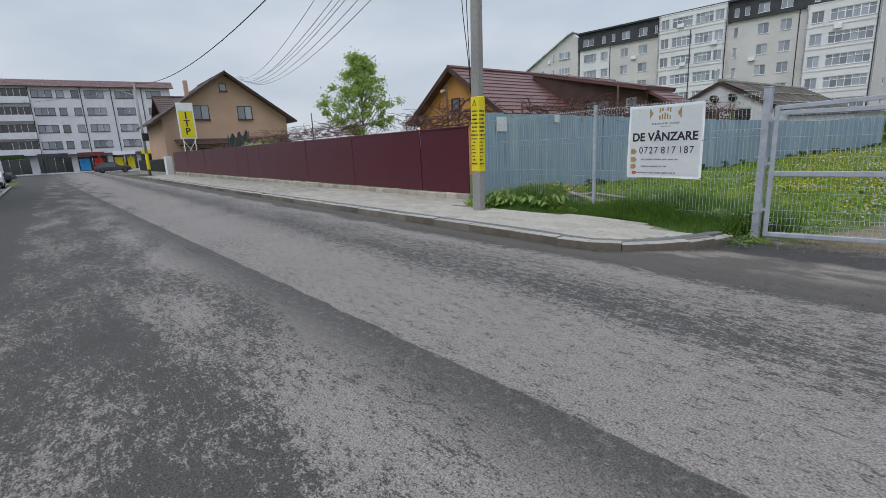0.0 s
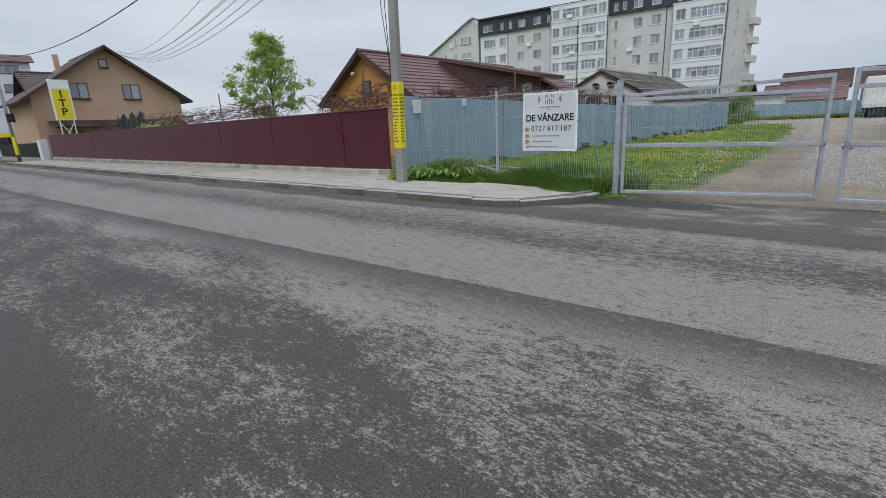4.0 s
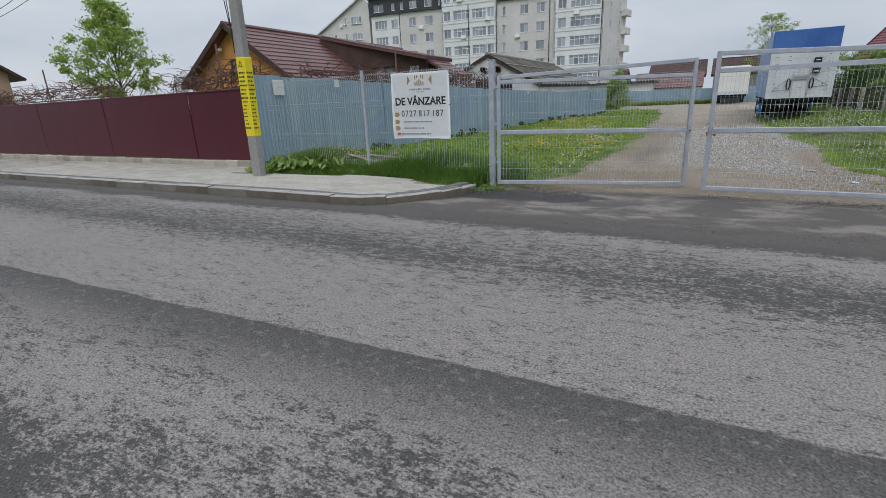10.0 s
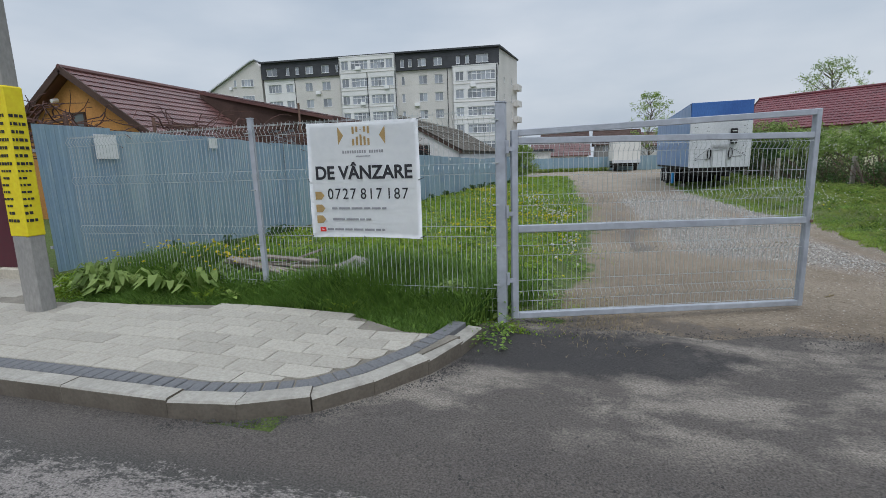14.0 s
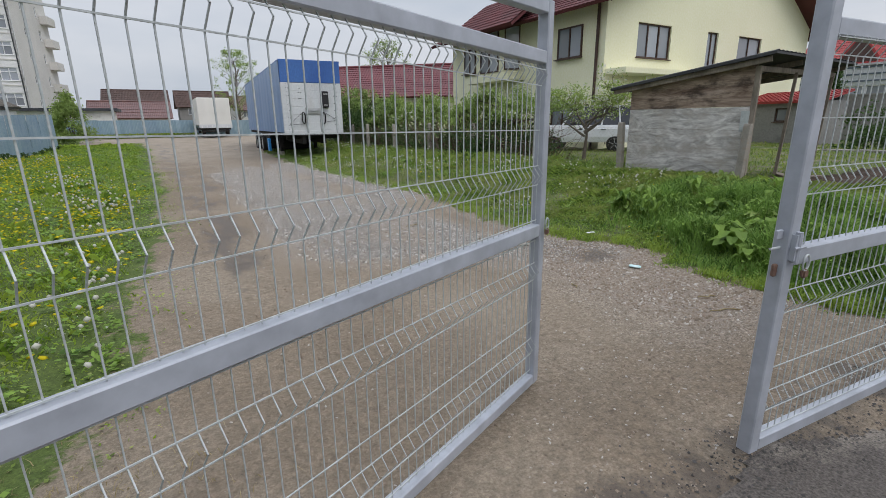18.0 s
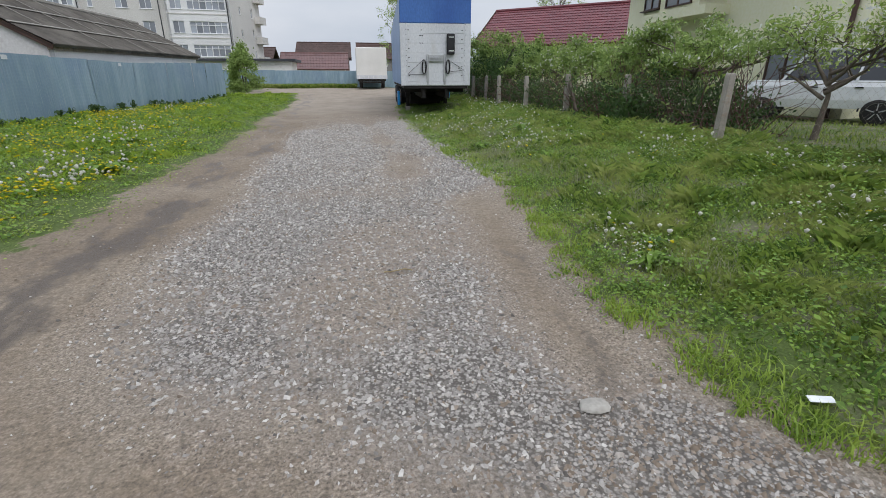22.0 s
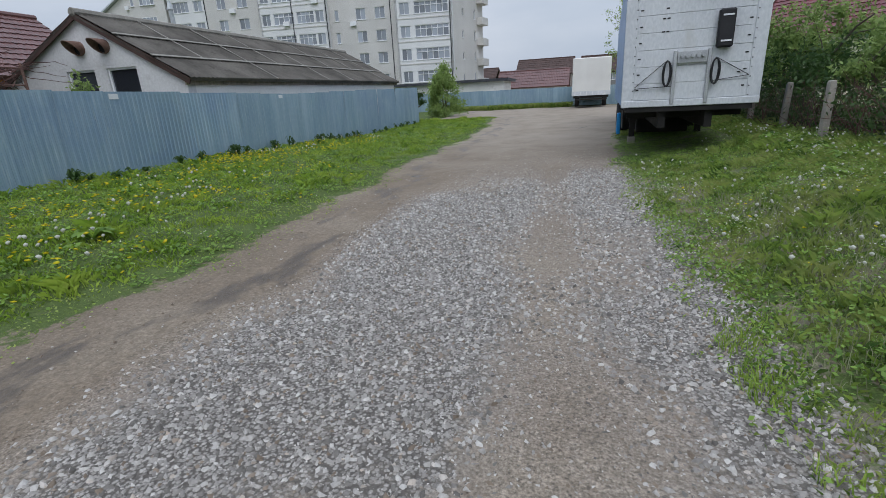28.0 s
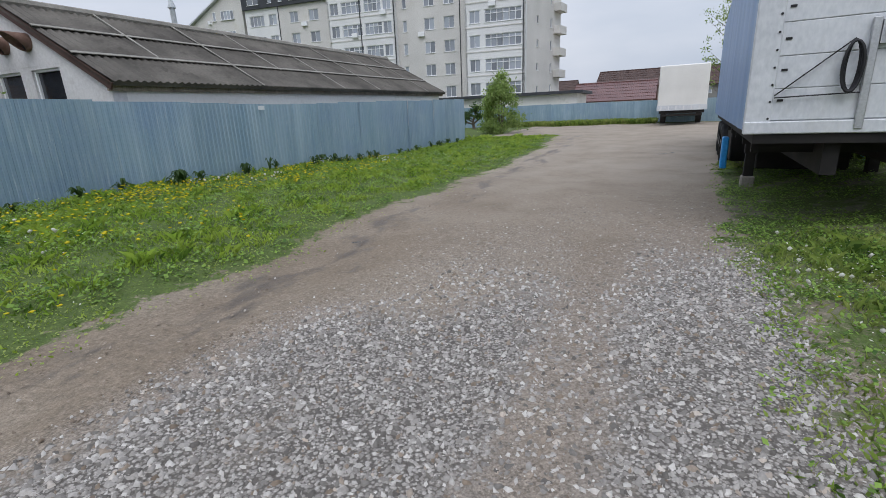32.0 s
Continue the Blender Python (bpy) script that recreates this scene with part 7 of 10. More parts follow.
def trailer():
    """Curtain-sided semitrailer; its white headboard with the hose coils faces the street."""
    x0, x1, y0, y1, zb, zt = 3.57, 6.09, 28.0, 41.6, 1.03, 3.93
    f = thing("semitrailer", "white and blue curtain-sided semitrailer parked on the grass", "trailer", Matrix.Translation((x0, y0, 0)) @ Matrix.Rotation(radians(-3.0), 4, "Z") @ Matrix.Translation((-x0, -y0, 0)))
    bm = bmesh.new()
    box(bm, x0 + 0.1, x1 - 0.1, y0 + 0.03, y0 + 0.1, zb + 0.06, 3.03)
    part("headboard", bm, M["white_box"], f)
    for k in range(6):
        bm = bmesh.new()
        z = zb + 0.08 + 0.32 * k
        box(bm, x0 + 0.23, x1 - 0.23, y0 + 0.005, y0 + 0.028, z, z + 0.315)
        part("plank", soften(bm, 0.006), M["white_box"], f)
    bm = bmesh.new()
    box(bm, x0 + 0.005, x1 - 0.005, y0 - 0.004, y0 + 0.06, 3.035, zt)
    part("blue_banner", soften(bm, 0.015), M["blue_tarp"], f, "deep blue tarpaulin strip")
    for x in (x0, x1 - 0.24):
        bm = bmesh.new()
        box(bm, x, x + 0.24, y0 - 0.012, y0 + 0.13, zb, 3.032)
        post = part("corner_post", soften(bm, 0.012), M["white_box"], f)
        for k in range(12):
            bm = bmesh.new()
            u = x + (0.21 if (x == x0) else 0.03)
            rod(bm, (u, y0 - 0.02, zb + 0.1 + 0.17 * k), (u, y0 - 0.01, zb + 0.1 + 0.17 * k), 0.012, n=6)
            part("bolt", bm, M["black"], post)
        for u in (x + 0.06, x + 0.18):
            bm = bmesh.new()
            rod(bm, (u, y0 - 0.022, zb + 0.05), (u, y0 - 0.01, zb + 0.05), 0.02, n=8)
            part("bolt", bm, M["black"], post)
    bm = bmesh.new()
    box(bm, x0, x1, y0 - 0.03, y0 + 0.1, zb - 0.06, zb + 0.07)
    part("front_sill", soften(bm, 0.01), M["white_box"], f)
    bm = bmesh.new()
    n = 40
    for i in range(n):
        a, b = y0 + 0.13 + (y1 - y0 - 0.13) * i / n, y0 + 0.13 + (y1 - y0 - 0.13) * (i + 1) / n
        da, db = 0.007 * math.sin(i * 2.1), 0.007 * math.sin((i + 1) * 2.1)
        ta, tb = zt - 0.02 - 0.1 * i / n, zt - 0.02 - 0.1 * (i + 1) / n
        v = [bm.verts.new(p) for p in ((x0 + da, a, zb - 0.02), (x0 + db, b, zb - 0.02), (x0 + db, b, tb), (x0 + da, a, ta))]
        bm.faces.new(v)
    part("side_curtain", bm, M["faded_tarp"], f, "faded blue side curtain", True)
    bm = bmesh.new()
    box(bm, x1 - 0.03, x1, y0 + 0.13, y1, zb - 0.02, zt - 0.12)
    part("side_curtain", bm, M["faded_tarp"], f)
    bm = bmesh.new()
    v = [bm.verts.new(p) for p in ((x0, y0, zt), (x1, y0, zt), (x1, y1, zt - 0.1), (x0, y1, zt - 0.1), (x0, y0, zt - 0.05), (x1, y0, zt - 0.05), (x1, y1, zt - 0.15), (x0, y1, zt - 0.15))]
    for q in ((0, 1, 2, 3), (7, 6, 5, 4), (0, 4, 5, 1), (1, 5, 6, 2), (2, 6, 7, 3), (3, 7, 4, 0)):
        bm.faces.new([v[i] for i in q])
    box(bm, x0, x1, y1 - 0.05, y1, zb, zt - 0.15)
    part("roof_cover", bm, M["blue_tarp"], f)
    bm = bmesh.new()
    box(bm, x0 + 0.1, x1 - 0.1, y0, y1, zb - 0.16, zb - 0.02)
    for x in (x0 + 0.75, x1 - 0.9):
        box(bm, x, x + 0.14, y0 + 0.1, y1, zb - 0.5, zb - 0.14)
    for y in (28.6, 30.0, 31.6, 33.2, 34.6):
        box(bm, x0 + 0.15, x1 - 0.15, y, y + 0.1, zb - 0.3, zb - 0.12)
    part("chassis", bm, M["chassis"], f)
    for x in (x0 + 0.34, x1 - 0.50):
        leg = bmesh.new()
        box(leg, x, x + 0.15, 31.72, 31.88, 0.02, 0.95), box(leg, x - 0.02, x + 0.17, 31.70, 31.90, 0.45, 0.95)
        lg = part("landing_leg", soften(leg, 0.01), M["chassis"], f)
        foot = bmesh.new()
        box(foot, x - 0.03, x + 0.18, 31.67, 31.93, -0.24, 0.05)
        part("foot", soften(foot, 0.02), M["post_conc"], lg, "pale grey foot block")
    bm = bmesh.new()
    rod(bm, (x0 + 0.42, 31.8, 0.55), (x1 - 0.42, 31.8, 0.55), 0.03)
    part("leg_shaft", bm, M["chassis"], f)
    for x, w in ((x0 + 0.02, 0.12), (x1 - 0.14, 0.12)):
        bm = bmesh.new()
        box(bm, x, x + w, 33.3, 33.75, 0.0, 0.64)
        part("side_box", soften(bm, 0.02), M["bright_blue"], f, "bright blue plastic guard")
    for y in (36.4, 37.7, 39.0):
        for x in (x0 + 0.25, x1 - 0.25):
            wheel(f, x, y, 0.32, 0.5, 0.34)
    # bulk for the gear below, added large to block light under the floor
    for q in ((x0 + 0.55, x1 - 0.6, 32.3, 32.7, 0.12, 0.9), (x0 + 0.2, x1 - 0.2, 33.9, 35.6, 0.1, 0.88)):
        bm = bmesh.new()
        box(bm, *q)
        part("underslung_box", soften(bm, 0.02), M["chassis"], f)
    cx = (x0 + x1) / 2
    for x in (cx - 0.33, cx + 0.28):
        bm = bmesh.new()
        box(bm, x, x + 0.07, y0 - 0.05, y0 + 0.0, zb - 0.02, 2.03)
        part("hose_rack", soften(bm, 0.008), M["alu"], f)
    bm = bmesh.new()
    box(bm, cx - 0.255, cx + 0.275, y0 - 0.05, y0 + 0.0, 1.79, 2.0)
    for k in range(5):
        rod(bm, (cx - 0.18 + 0.095 * k, y0 - 0.1, 1.91), (cx - 0.18 + 0.095 * k, y0 - 0.04, 1.91), 0.035, n=10)
    part("coupling_panel", bm, M["alu"], f)
    for x in (cx - 0.43, cx + 0.43):
        for turn in range(3):
            bm = bmesh.new()
            tube(bm, [(x + (0.055 + 0.012 * turn) * math.cos(2 * math.pi * i / 20), y0 - 0.05 - 0.018 * turn - 0.008 * math.sin(6 * math.pi * i / 20), 1.61 - 0.006 * turn + 0.235 * math.sin(2 * math.pi * i / 20)) for i in range(20)], 0.014, 6, True)
            part("hose_coil", bm, M["black"], f, "coiled black air hose", True)
    for a, b in (((cx - 0.43, 1.86), (cx - 1.02, 1.36)), ((cx + 0.43, 1.86), (cx + 1.02, 1.5)), ((cx - 1.02, 1.34), (cx - 0.28, 1.36)), ((cx + 0.36, 1.42), (cx + 1.02, 1.5))):
        bm = bmesh.new()
        rod(bm, (a[0], y0 - 0.03, a[1]), (b[0], y0 - 0.03, b[1]), 0.007, n=5)
        part("strap", bm, M["cable"], f)
    bm = bmesh.new()
    box(bm, 5.22, 5.50, y0 - 0.14, y0 - 0.0, 2.02, 2.70)
    bx = part("extinguisher_box", soften(bm, 0.03), M["black"], f, "black plastic extinguisher box")
    bm = bmesh.new()
    box(bm, 5.28, 5.46, y0 - 0.15, y0 - 0.142, 2.57, 2.60), box(bm, 5.28, 5.46, y0 - 0.15, y0 - 0.142, 2.12, 2.15)
    part("latch_strip", bm, M["paper"], bx)
    bm = bmesh.new()
    spots = [(x, z) for z in [1.3 + 0.3 * k for k in range(6)] for x in (x0 + 0.27, x1 - 0.34)]
    for x, z in spots + list(((4.25, 2.62), (4.33, 2.62), (4.25, 2.38), (4.33, 2.38), (4.3, 2.8), (5.65, 1.55))):
        bm = bmesh.new()
        box(bm, x, x + 0.055, y0 - 0.002, y0 + 0.004, z, z + 0.024)
        part("lashing_plate", bm, M["black"], f)


trailer()


def box_truck():
    f = thing("box_truck", "cream canvas-covered truck seen from the back", "truck", (2.1, 53.6, 0.36))
    bm = bmesh.new()
    box(bm, 0, 2.6, 0, 5.2, 0.95, 3.25)
    part("canvas_body", soften(bm, 0.05), M["cream_tarp"], f, smooth=False)
    bm = bmesh.new()
    box(bm, -0.02, 2.62, -0.03, 0.02, 0.72, 1.02)
    part("tailboard", bm, M["white_box"], f)
    bm = bmesh.new()
    box(bm, 0.1, 2.5, 0.05, 5.0, 0.55, 0.72), box(bm, 0.2, 2.4, -0.02, 0.06, 0.4, 0.52)
    rod(bm, (1.3, -0.3, 0.45), (1.3, 0.2, 0.45), 0.06)
    part("underframe", bm, M["chassis"], f)
    for x in (0.35, 2.25):
        for y in (0.9, 5.6):
            wheel(f, x, y, 0.33, 0.36, 0.3)
    bm = bmesh.new()
    box(bm, 0.2, 2.4, 5.3, 7.0, 0.5, 2.5)
    part("cab", soften(bm, 0.12, 2), M["white_box"], f)
    for i in range(6):
        bm = bmesh.new()
        box(bm, 0.18 + 0.4 * i, 0.24 + 0.4 * i, -0.04, -0.025, 0.76, 0.98)
        part("tail_slat", bm, M["plaster_g"], f)


box_truck()


def car(name, label, m, L, W, H, paint, bonnet=0.95, roof0=0.30, roof1=0.86, belt=0.58, wheel_r=0.34, base=0.28, van=False):
    """A car: body shell lofted from side-profile sections, glasshouse, wheels, lamps and bumpers. Local x is ahead."""
    f = thing(name, label, "car", m)
    xs = [0.0, 0.03, 0.10, 0.28, roof0 + 0.10, 0.5, roof1 - 0.1, 0.93, 0.98, 1.0]
    bm = bmesh.new()
    rings = []
    for t in xs:
        x = L / 2 - L * t
        top = bonnet if t < roof0 else belt * H + 0.05
        top = min(bonnet, belt * H + 0.12) if not van else max(bonnet, belt * H)
        k = 0.92 if t in (0.0, 1.0) else 1.0
        w = W / 2 * k * (0.94 if t < 0.05 or t > 0.95 else 1)
        lo = base if 0 < t < 1 else base + 0.12
        tp = top if 0.05 < t < 0.97 else top - 0.14
        rings.append([bm.verts.new((x, y, z)) for y, z in ((-w * 0.94, lo), (-w, lo + 0.2), (-w, tp - 0.14), (-w * 0.95, tp), (w * 0.95, tp), (w, tp - 0.14), (w, lo + 0.2), (w * 0.94, lo))])
    for r0, r1 in zip(rings, rings[1:]):
        for i in range(8):
            bm.faces.new((r0[i], r0[(i + 1) % 8], r1[(i + 1) % 8], r1[i]))
    bm.faces.new(rings[0][::-1]), bm.faces.new(rings[-1])
    body = part("body", bm, M[paint], f, smooth=False)
    tb = min(bonnet, belt * H + 0.12) - 0.01 if not van else max(bonnet, belt * H) - 0.01
    xa, xb, xc, xd = L / 2 - L * roof0, L / 2 - L * (roof0 + 0.12), L / 2 - L * roof1, L / 2 - L * min(0.99, roof1 + 0.08)
    w0, w1 = W / 2 * 0.93, W / 2 * 0.78
    bm = bmesh.new()
    v = [bm.verts.new(p) for p in ((xa, -w0, tb), (xd, -w0, tb), (xd, w0, tb), (xa, w0, tb), (xb, -w1, H - 0.05), (xc, -w1, H - 0.05), (xc, w1, H - 0.05), (xb, w1, H - 0.05))]
    for q in ((0, 1, 5, 4), (1, 2, 6, 5), (2, 3, 7, 6), (3, 0, 4, 7), (4, 5, 6, 7)):
        bm.faces.new([v[i] for i in q])
    part("glasshouse", bm, M["dark_glass"], f)
    bm = bmesh.new()
    box(bm, xc - 0.03, xb + 0.03, -w1 - 0.02, w1 + 0.02, H - 0.055, H)
    part("roof", soften(bm, 0.025, 2), M[paint], f)
    for s in (-1, 1):
        for p, q in (((xa, tb), (xb, H - 0.04)), ((xd, tb), (xc, H - 0.04)), ((xa * 0.45 + xd * 0.55, tb), (xb * 0.45 + xc * 0.55, H - 0.04)), ((xd * 0.8 + xa * 0.2, tb), (xc * 0.8 + xb * 0.2, H - 0.04))):
            bm = bmesh.new()
            bar(bm, (p[0], s * (w0 + 0.005), p[1]), (q[0], s * (w1 + 0.008), q[1]), 0.05, 0.09, (0, 1, 0))
            part("pillar", bm, M[paint], f)
    for x in (L / 2 - 0.17 * L, L / 2 - 0.80 * L):
        for y in (-W / 2 + 0.09, W / 2 - 0.09):
            wheel(f, x, y, wheel_r, wheel_r, 0.2, "y")
            bm = bmesh.new()
            prev = None
            for i in range(11):
                a = math.pi * i / 10
                c = Vector((x + (wheel_r + 0.05) * math.cos(a), y * 1.045, wheel_r + (wheel_r + 0.05) * math.sin(a)))
                if prev:
                    rod(bm, prev, c, 0.02, n=5)
                prev = c
            part("wheel_arch", bm, M["black"], f)
    for s in (-1, 1):
        bm = bmesh.new()
        box(bm, L / 2 - 0.12, L / 2 - 0.01, s * W * 0.34 - 0.17, s * W * 0.34 + 0.17, tb - 0.3, tb - 0.14)
        part("headlight", soften(bm, 0.02), M["glass"], f)
        bm = bmesh.new()
        box(bm, -L / 2 + 0.0, -L / 2 + 0.1, s * W * 0.40 - 0.1, s * W * 0.40 + 0.1, tb - 0.35, tb - 0.05)
        part("tail_light", soften(bm, 0.02), M["red_print"], f)
        bm = bmesh.new()
        box(bm, xa - 0.5, xa - 0.35, s * (W / 2 + 0.02), s * (W / 2 + 0.16), tb, tb + 0.13)
        part("mirror", soften(bm, 0.02), M["black"], f)
        bm = bmesh.new()
        for x in (0.1, -0.75):
            box(bm, x, x + 0.16, s * W / 2 - 0.01, s * W / 2 + 0.025, tb - 0.16, tb - 0.13)
        part("door_handle", bm, M["black"], f)
    for xa_, xb_ in ((L / 2 - 0.1, L / 2 + 0.05), (-L / 2 - 0.05, -L / 2 + 0.1)):
        bm = bmesh.new()
        box(bm, xa_, xb_, -W * 0.46, W * 0.46, base + 0.02, base + 0.25)
        part("bumper", soften(bm, 0.03), M["black"], f)
    return f


car("suv", "white off-road car parked behind the blossoming trees", pose(13.75, 20.75, float(land(13.5, 20.5)), 0, 0, 127), 3.65, 1.6, 1.72, "car_white", 1.0, 0.26, 0.93, 0.56, 0.30, 0.36)
pv = car("pickup_van", "small white double-cab van with a canvas bed parked at the kerb", pose(-44.6, -3.85, 0.0, 0, 0, 3), 4.7, 1.75, 1.85, "car_white", 1.0, 0.12, 0.5, 0.55, 0.33, 0.3)
bm = bmesh.new()
box(bm, -2.5, 0.1, -0.92, 0.92, 0.95, 2.0)
part("canvas_bed", soften(bm, 0.06), M["plaster_g"], pv)
for x, y, a, pt, lb in ((-52, -4.9, 5, "car_dark", "dark hatchback parked beside the street"), (-63, -5.5, 80, "car_dark", "dark car parked before the shops"), (-80, 6.0, 88, "car_dark", "blue-grey car parked before the shops"), (-47, -5.2, 2, "car_white", "pale car parked beside the street")):
    car("parked_car", lb, pose(x, y, 0.0, 0, 0, a), 4.2, 1.72, 1.46, pt)


# ---- plants ----
def leaf_cloud(name, centres, radii, count, size, material, rng, flat=0.6):
    """Many small leaves round a set of clump centres; each leaf is a folded pair of triangles."""
    k = rng.integers(0, len(centres), count)
    p = centres[k] + rng.normal(0, 1, (count, 3)) * radii[k][:, None] * np.array([1, 1, 0.8]) * 0.55
    d = rng.normal(0, 1, (count, 3))
    d /= np.linalg.norm(d, axis=1, keepdims=True)
    e = np.cross(d, rng.normal(0, 1, (count, 3)))
    e /= np.linalg.norm(e, axis=1, keepdims=True) + 1e-9
    s = size * rng.uniform(0.6, 1.35, (count, 1))
    v = np.stack([p - d * s, p + e * s * flat * 0.7, p + d * s, p - e * s * flat * 0.7 + np.array([0, 0, 0.15]) * s], 1).reshape(-1, 3)
    i = np.arange(count)[:, None] * 4
    f = np.concatenate([i + np.array([0, 1, 2]), i + np.array([0, 2, 3])], 0)
    return quick_mesh(name, v, f, M[material])


def tree(name, label, loc, h, spread, trunk_r, leaves, size, leaf, seed, trunk_h=0.3, bark="bark", upright=0.5, extra=None, levels=3, category="tree", group=""):
    rng = np.random.default_rng(seed)
    f = thing(name, label, category, loc, group)
    bm = bmesh.new()
    tips, radii = [], []

    def grow(p, d, ln, r, lvl):
        q = p
        for s in range(3):
            nd = (d + Vector(rng.normal(0, 0.13, 3))).normalized()
            q2 = q + nd * ln / 3
            rod(bm, q, q2, r * (1 - 0.22 * s), r * (1 - 0.22 * (s + 1)), 6 if r > 0.02 else 4, False)
            q, d = q2, nd
            if lvl <= 1:
                tips.append(tuple(q)), radii.append(ln * 0.30)
        if lvl == 0:
            return
        for k in range(rng.integers(2, 5) if lvl < levels else rng.integers(4, 7)):
            out = Vector(rng.normal(0, 1, 3))
            out.z = abs(out.z) * 0.5
            nd = (d * upright + out.normalized() * (1.1 - upright * 0.4)).normalized()
            if nd.z < -0.05:
                nd.z *= -0.3
            at = q.lerp(p, float(rng.uniform(0, 0.45)))
            grow(at, nd, ln * float(rng.uniform(0.55, 0.8)), r * 0.5, lvl - 1)

    grow(Vector((0, 0, -0.1)), Vector((0, 0, 1)), h * trunk_h, trunk_r, levels)
    tips, radii = np.array(tips), np.array(radii)
    # keep the crown inside its spread and height
    sc = np.array([spread / max(0.1, np.abs(tips[:, :2]).max()), spread / max(0.1, np.abs(tips[:, :2]).max()), h * 0.95 / tips[:, 2].max()])
    for v in bm.verts:
        v.co.x, v.co.y, v.co.z = v.co.x * sc[0], v.co.y * sc[1], v.co.z * sc[2]
    part("trunk", bm, M[bark], f, smooth=True)
    t = tips * sc
    part("crown", leaf_cloud("crown", t, radii * sc.mean() + 0.05, leaves, size, leaf, rng), None, f)
    if extra:
        part("blossom", leaf_cloud("blossom", t, radii * sc.mean() + 0.05, extra[0], extra[1], extra[2], rng), None, f)
    return f


def airy_tree(name, label, loc, h, z0, rad, clumps, leaves, size, leaf, seed, trunk_r=0.09, clump=0.3, category="tree", group="", blossom=0):
    """An upright young tree: a tapering stem, thin rising limbs and small loose clumps of leaves in an uneven oval crown."""
    rng = np.random.default_rng(seed)
    f = thing(name, label, category, loc, group)
    t = rng.uniform(0, 1, clumps) ** 0.85
    a, r = rng.uniform(0, 6.283, clumps), rad * np.sin(math.pi * (0.13 + 0.83 * t)) ** 0.8 * np.sqrt(rng.uniform(0.05, 1, clumps)) * (1 + 0.25 * np.sin(3 * a_phase(rng) + 7 * t))
    c = np.stack([r * np.cos(a), r * np.sin(a), z0 + (h - z0) * t], 1)
    bm = bmesh.new()
    stem = [Vector((0.12 * math.sin(1.7 * k + seed) * k / 6, 0.12 * math.cos(2.3 * k + seed) * k / 6, -0.1 + (h * 0.92) * k / 6)) for k in range(7)]
    for k in range(6):
        rod(bm, stem[k], stem[k + 1], trunk_r * (1 - k / 6.6), trunk_r * (1 - (k + 1) / 6.6), 7, False)
    for k in range(0, clumps, 2):
        q = Vector(c[k])
        zb = max(0.25 * z0 + 0.1, q.z - 0.55 * math.hypot(q.x, q.y) - 0.6)
        u = min(5.999, max(0.0, (zb + 0.1) / (h * 0.92) * 6))
        b = stem[int(u)].lerp(stem[int(u) + 1], u - int(u))
        mid = b.lerp(q, 0.55) + Vector((0, 0, -0.08))
        rod(bm, b, mid, trunk_r * 0.22, trunk_r * 0.14, 5, False), rod(bm, mid, q, trunk_r * 0.14, 0.005, 4, False)
    part("trunk", bm, M["bark"], f, smooth=True)
    part("crown", leaf_cloud("crown", c, np.full(clumps, clump) * rng.uniform(0.6, 1.3, clumps), leaves, size, leaf, rng), None, f)
    if blossom:
        part("blossom", leaf_cloud("blossom", c, np.full(clumps, clump), blossom, size * 0.8, "blossom", rng), None, f)
    return f


def a_phase(rng):
    return rng.uniform(0, 2)


airy_tree("tree", "young light green tree standing behind the maroon fence", (-24.2, 14.0, 0.0), 6.6, 2.0, 1.9, 190, 15000, 0.07, "leaf_lite", 3, 0.09, 0.27)
airy_tree("tree", "tall light green spring tree behind the block wall", (-30.5, -5.2, 0.0), 9.6, 2.2, 1.7, 190, 11000, 0.08, "leaf_lite", 5, 0.13, 0.38, group="trees behind the block wall")
tree("tree", "yellow-green spring tree behind the block wall", (-22.5, -5.8, 0.0), 4.9, 2.0, 0.1, 5600, 0.08, "leaf_yel", 6, 0.25, group="trees behind the block wall")
tree("tree", "yellow-green spring tree behind the block wall", (-27.5, -5.6, 0.0), 4.8, 2.0, 0.1, 5600, 0.08, "leaf_yel", 7, 0.25, group="trees behind the block wall")
tree("tree", "yellow-green spring shrub behind the block wall", (-33.0, -5.8, 0.0), 5.0, 2.0, 0.1, 5000, 0.08, "leaf_yel", 15, 0.25, group="trees behind the block wall")
airy_tree("tree", "tall light green spring tree behind the block wall", (-35.5, -6.8, 0.0), 11.8, 2.5, 3.0, 210, 12000, 0.09, "leaf_lite", 16, 0.13, 0.4, group="trees behind the block wall")
tree("shrub", "round flowering shrub with white blossom", (-31.0, 11.0, 0.0), 2.9, 1.5, 0.06, 2200, 0.07, "leaf_lite", 8, 0.2, extra=(1600, 0.06, "blossom"), category="shrub")
tree("shrub", "dark shrub by the far fence", (-10.5, 56, 0.2), 2.0, 1.4, 0.06, 2200, 0.08, "leaf_dark", 10, 0.2, category="shrub")
tree("shrub", "small leafy shrub growing against the white outbuilding", (-9.9, 26.9, 0.0), 2.6, 0.55, 0.04, 1100, 0.06, "leaf_mid", 11, 0.3, category="shrub")
airy_tree("tree", "tall thin spring tree beyond the trailer", (6.6, 62, 0.2), 8.5, 2.5, 2.5, 130, 3600, 0.09, "leaf_mid", 12, 0.14, 0.35)
airy_tree("tree", "blossoming tree behind the red roof", (22, 58, 0.2), 9.8, 3.0, 3.4, 170, 4200, 0.09, "leaf_mid", 13, 0.18, 0.4, blossom=1200)
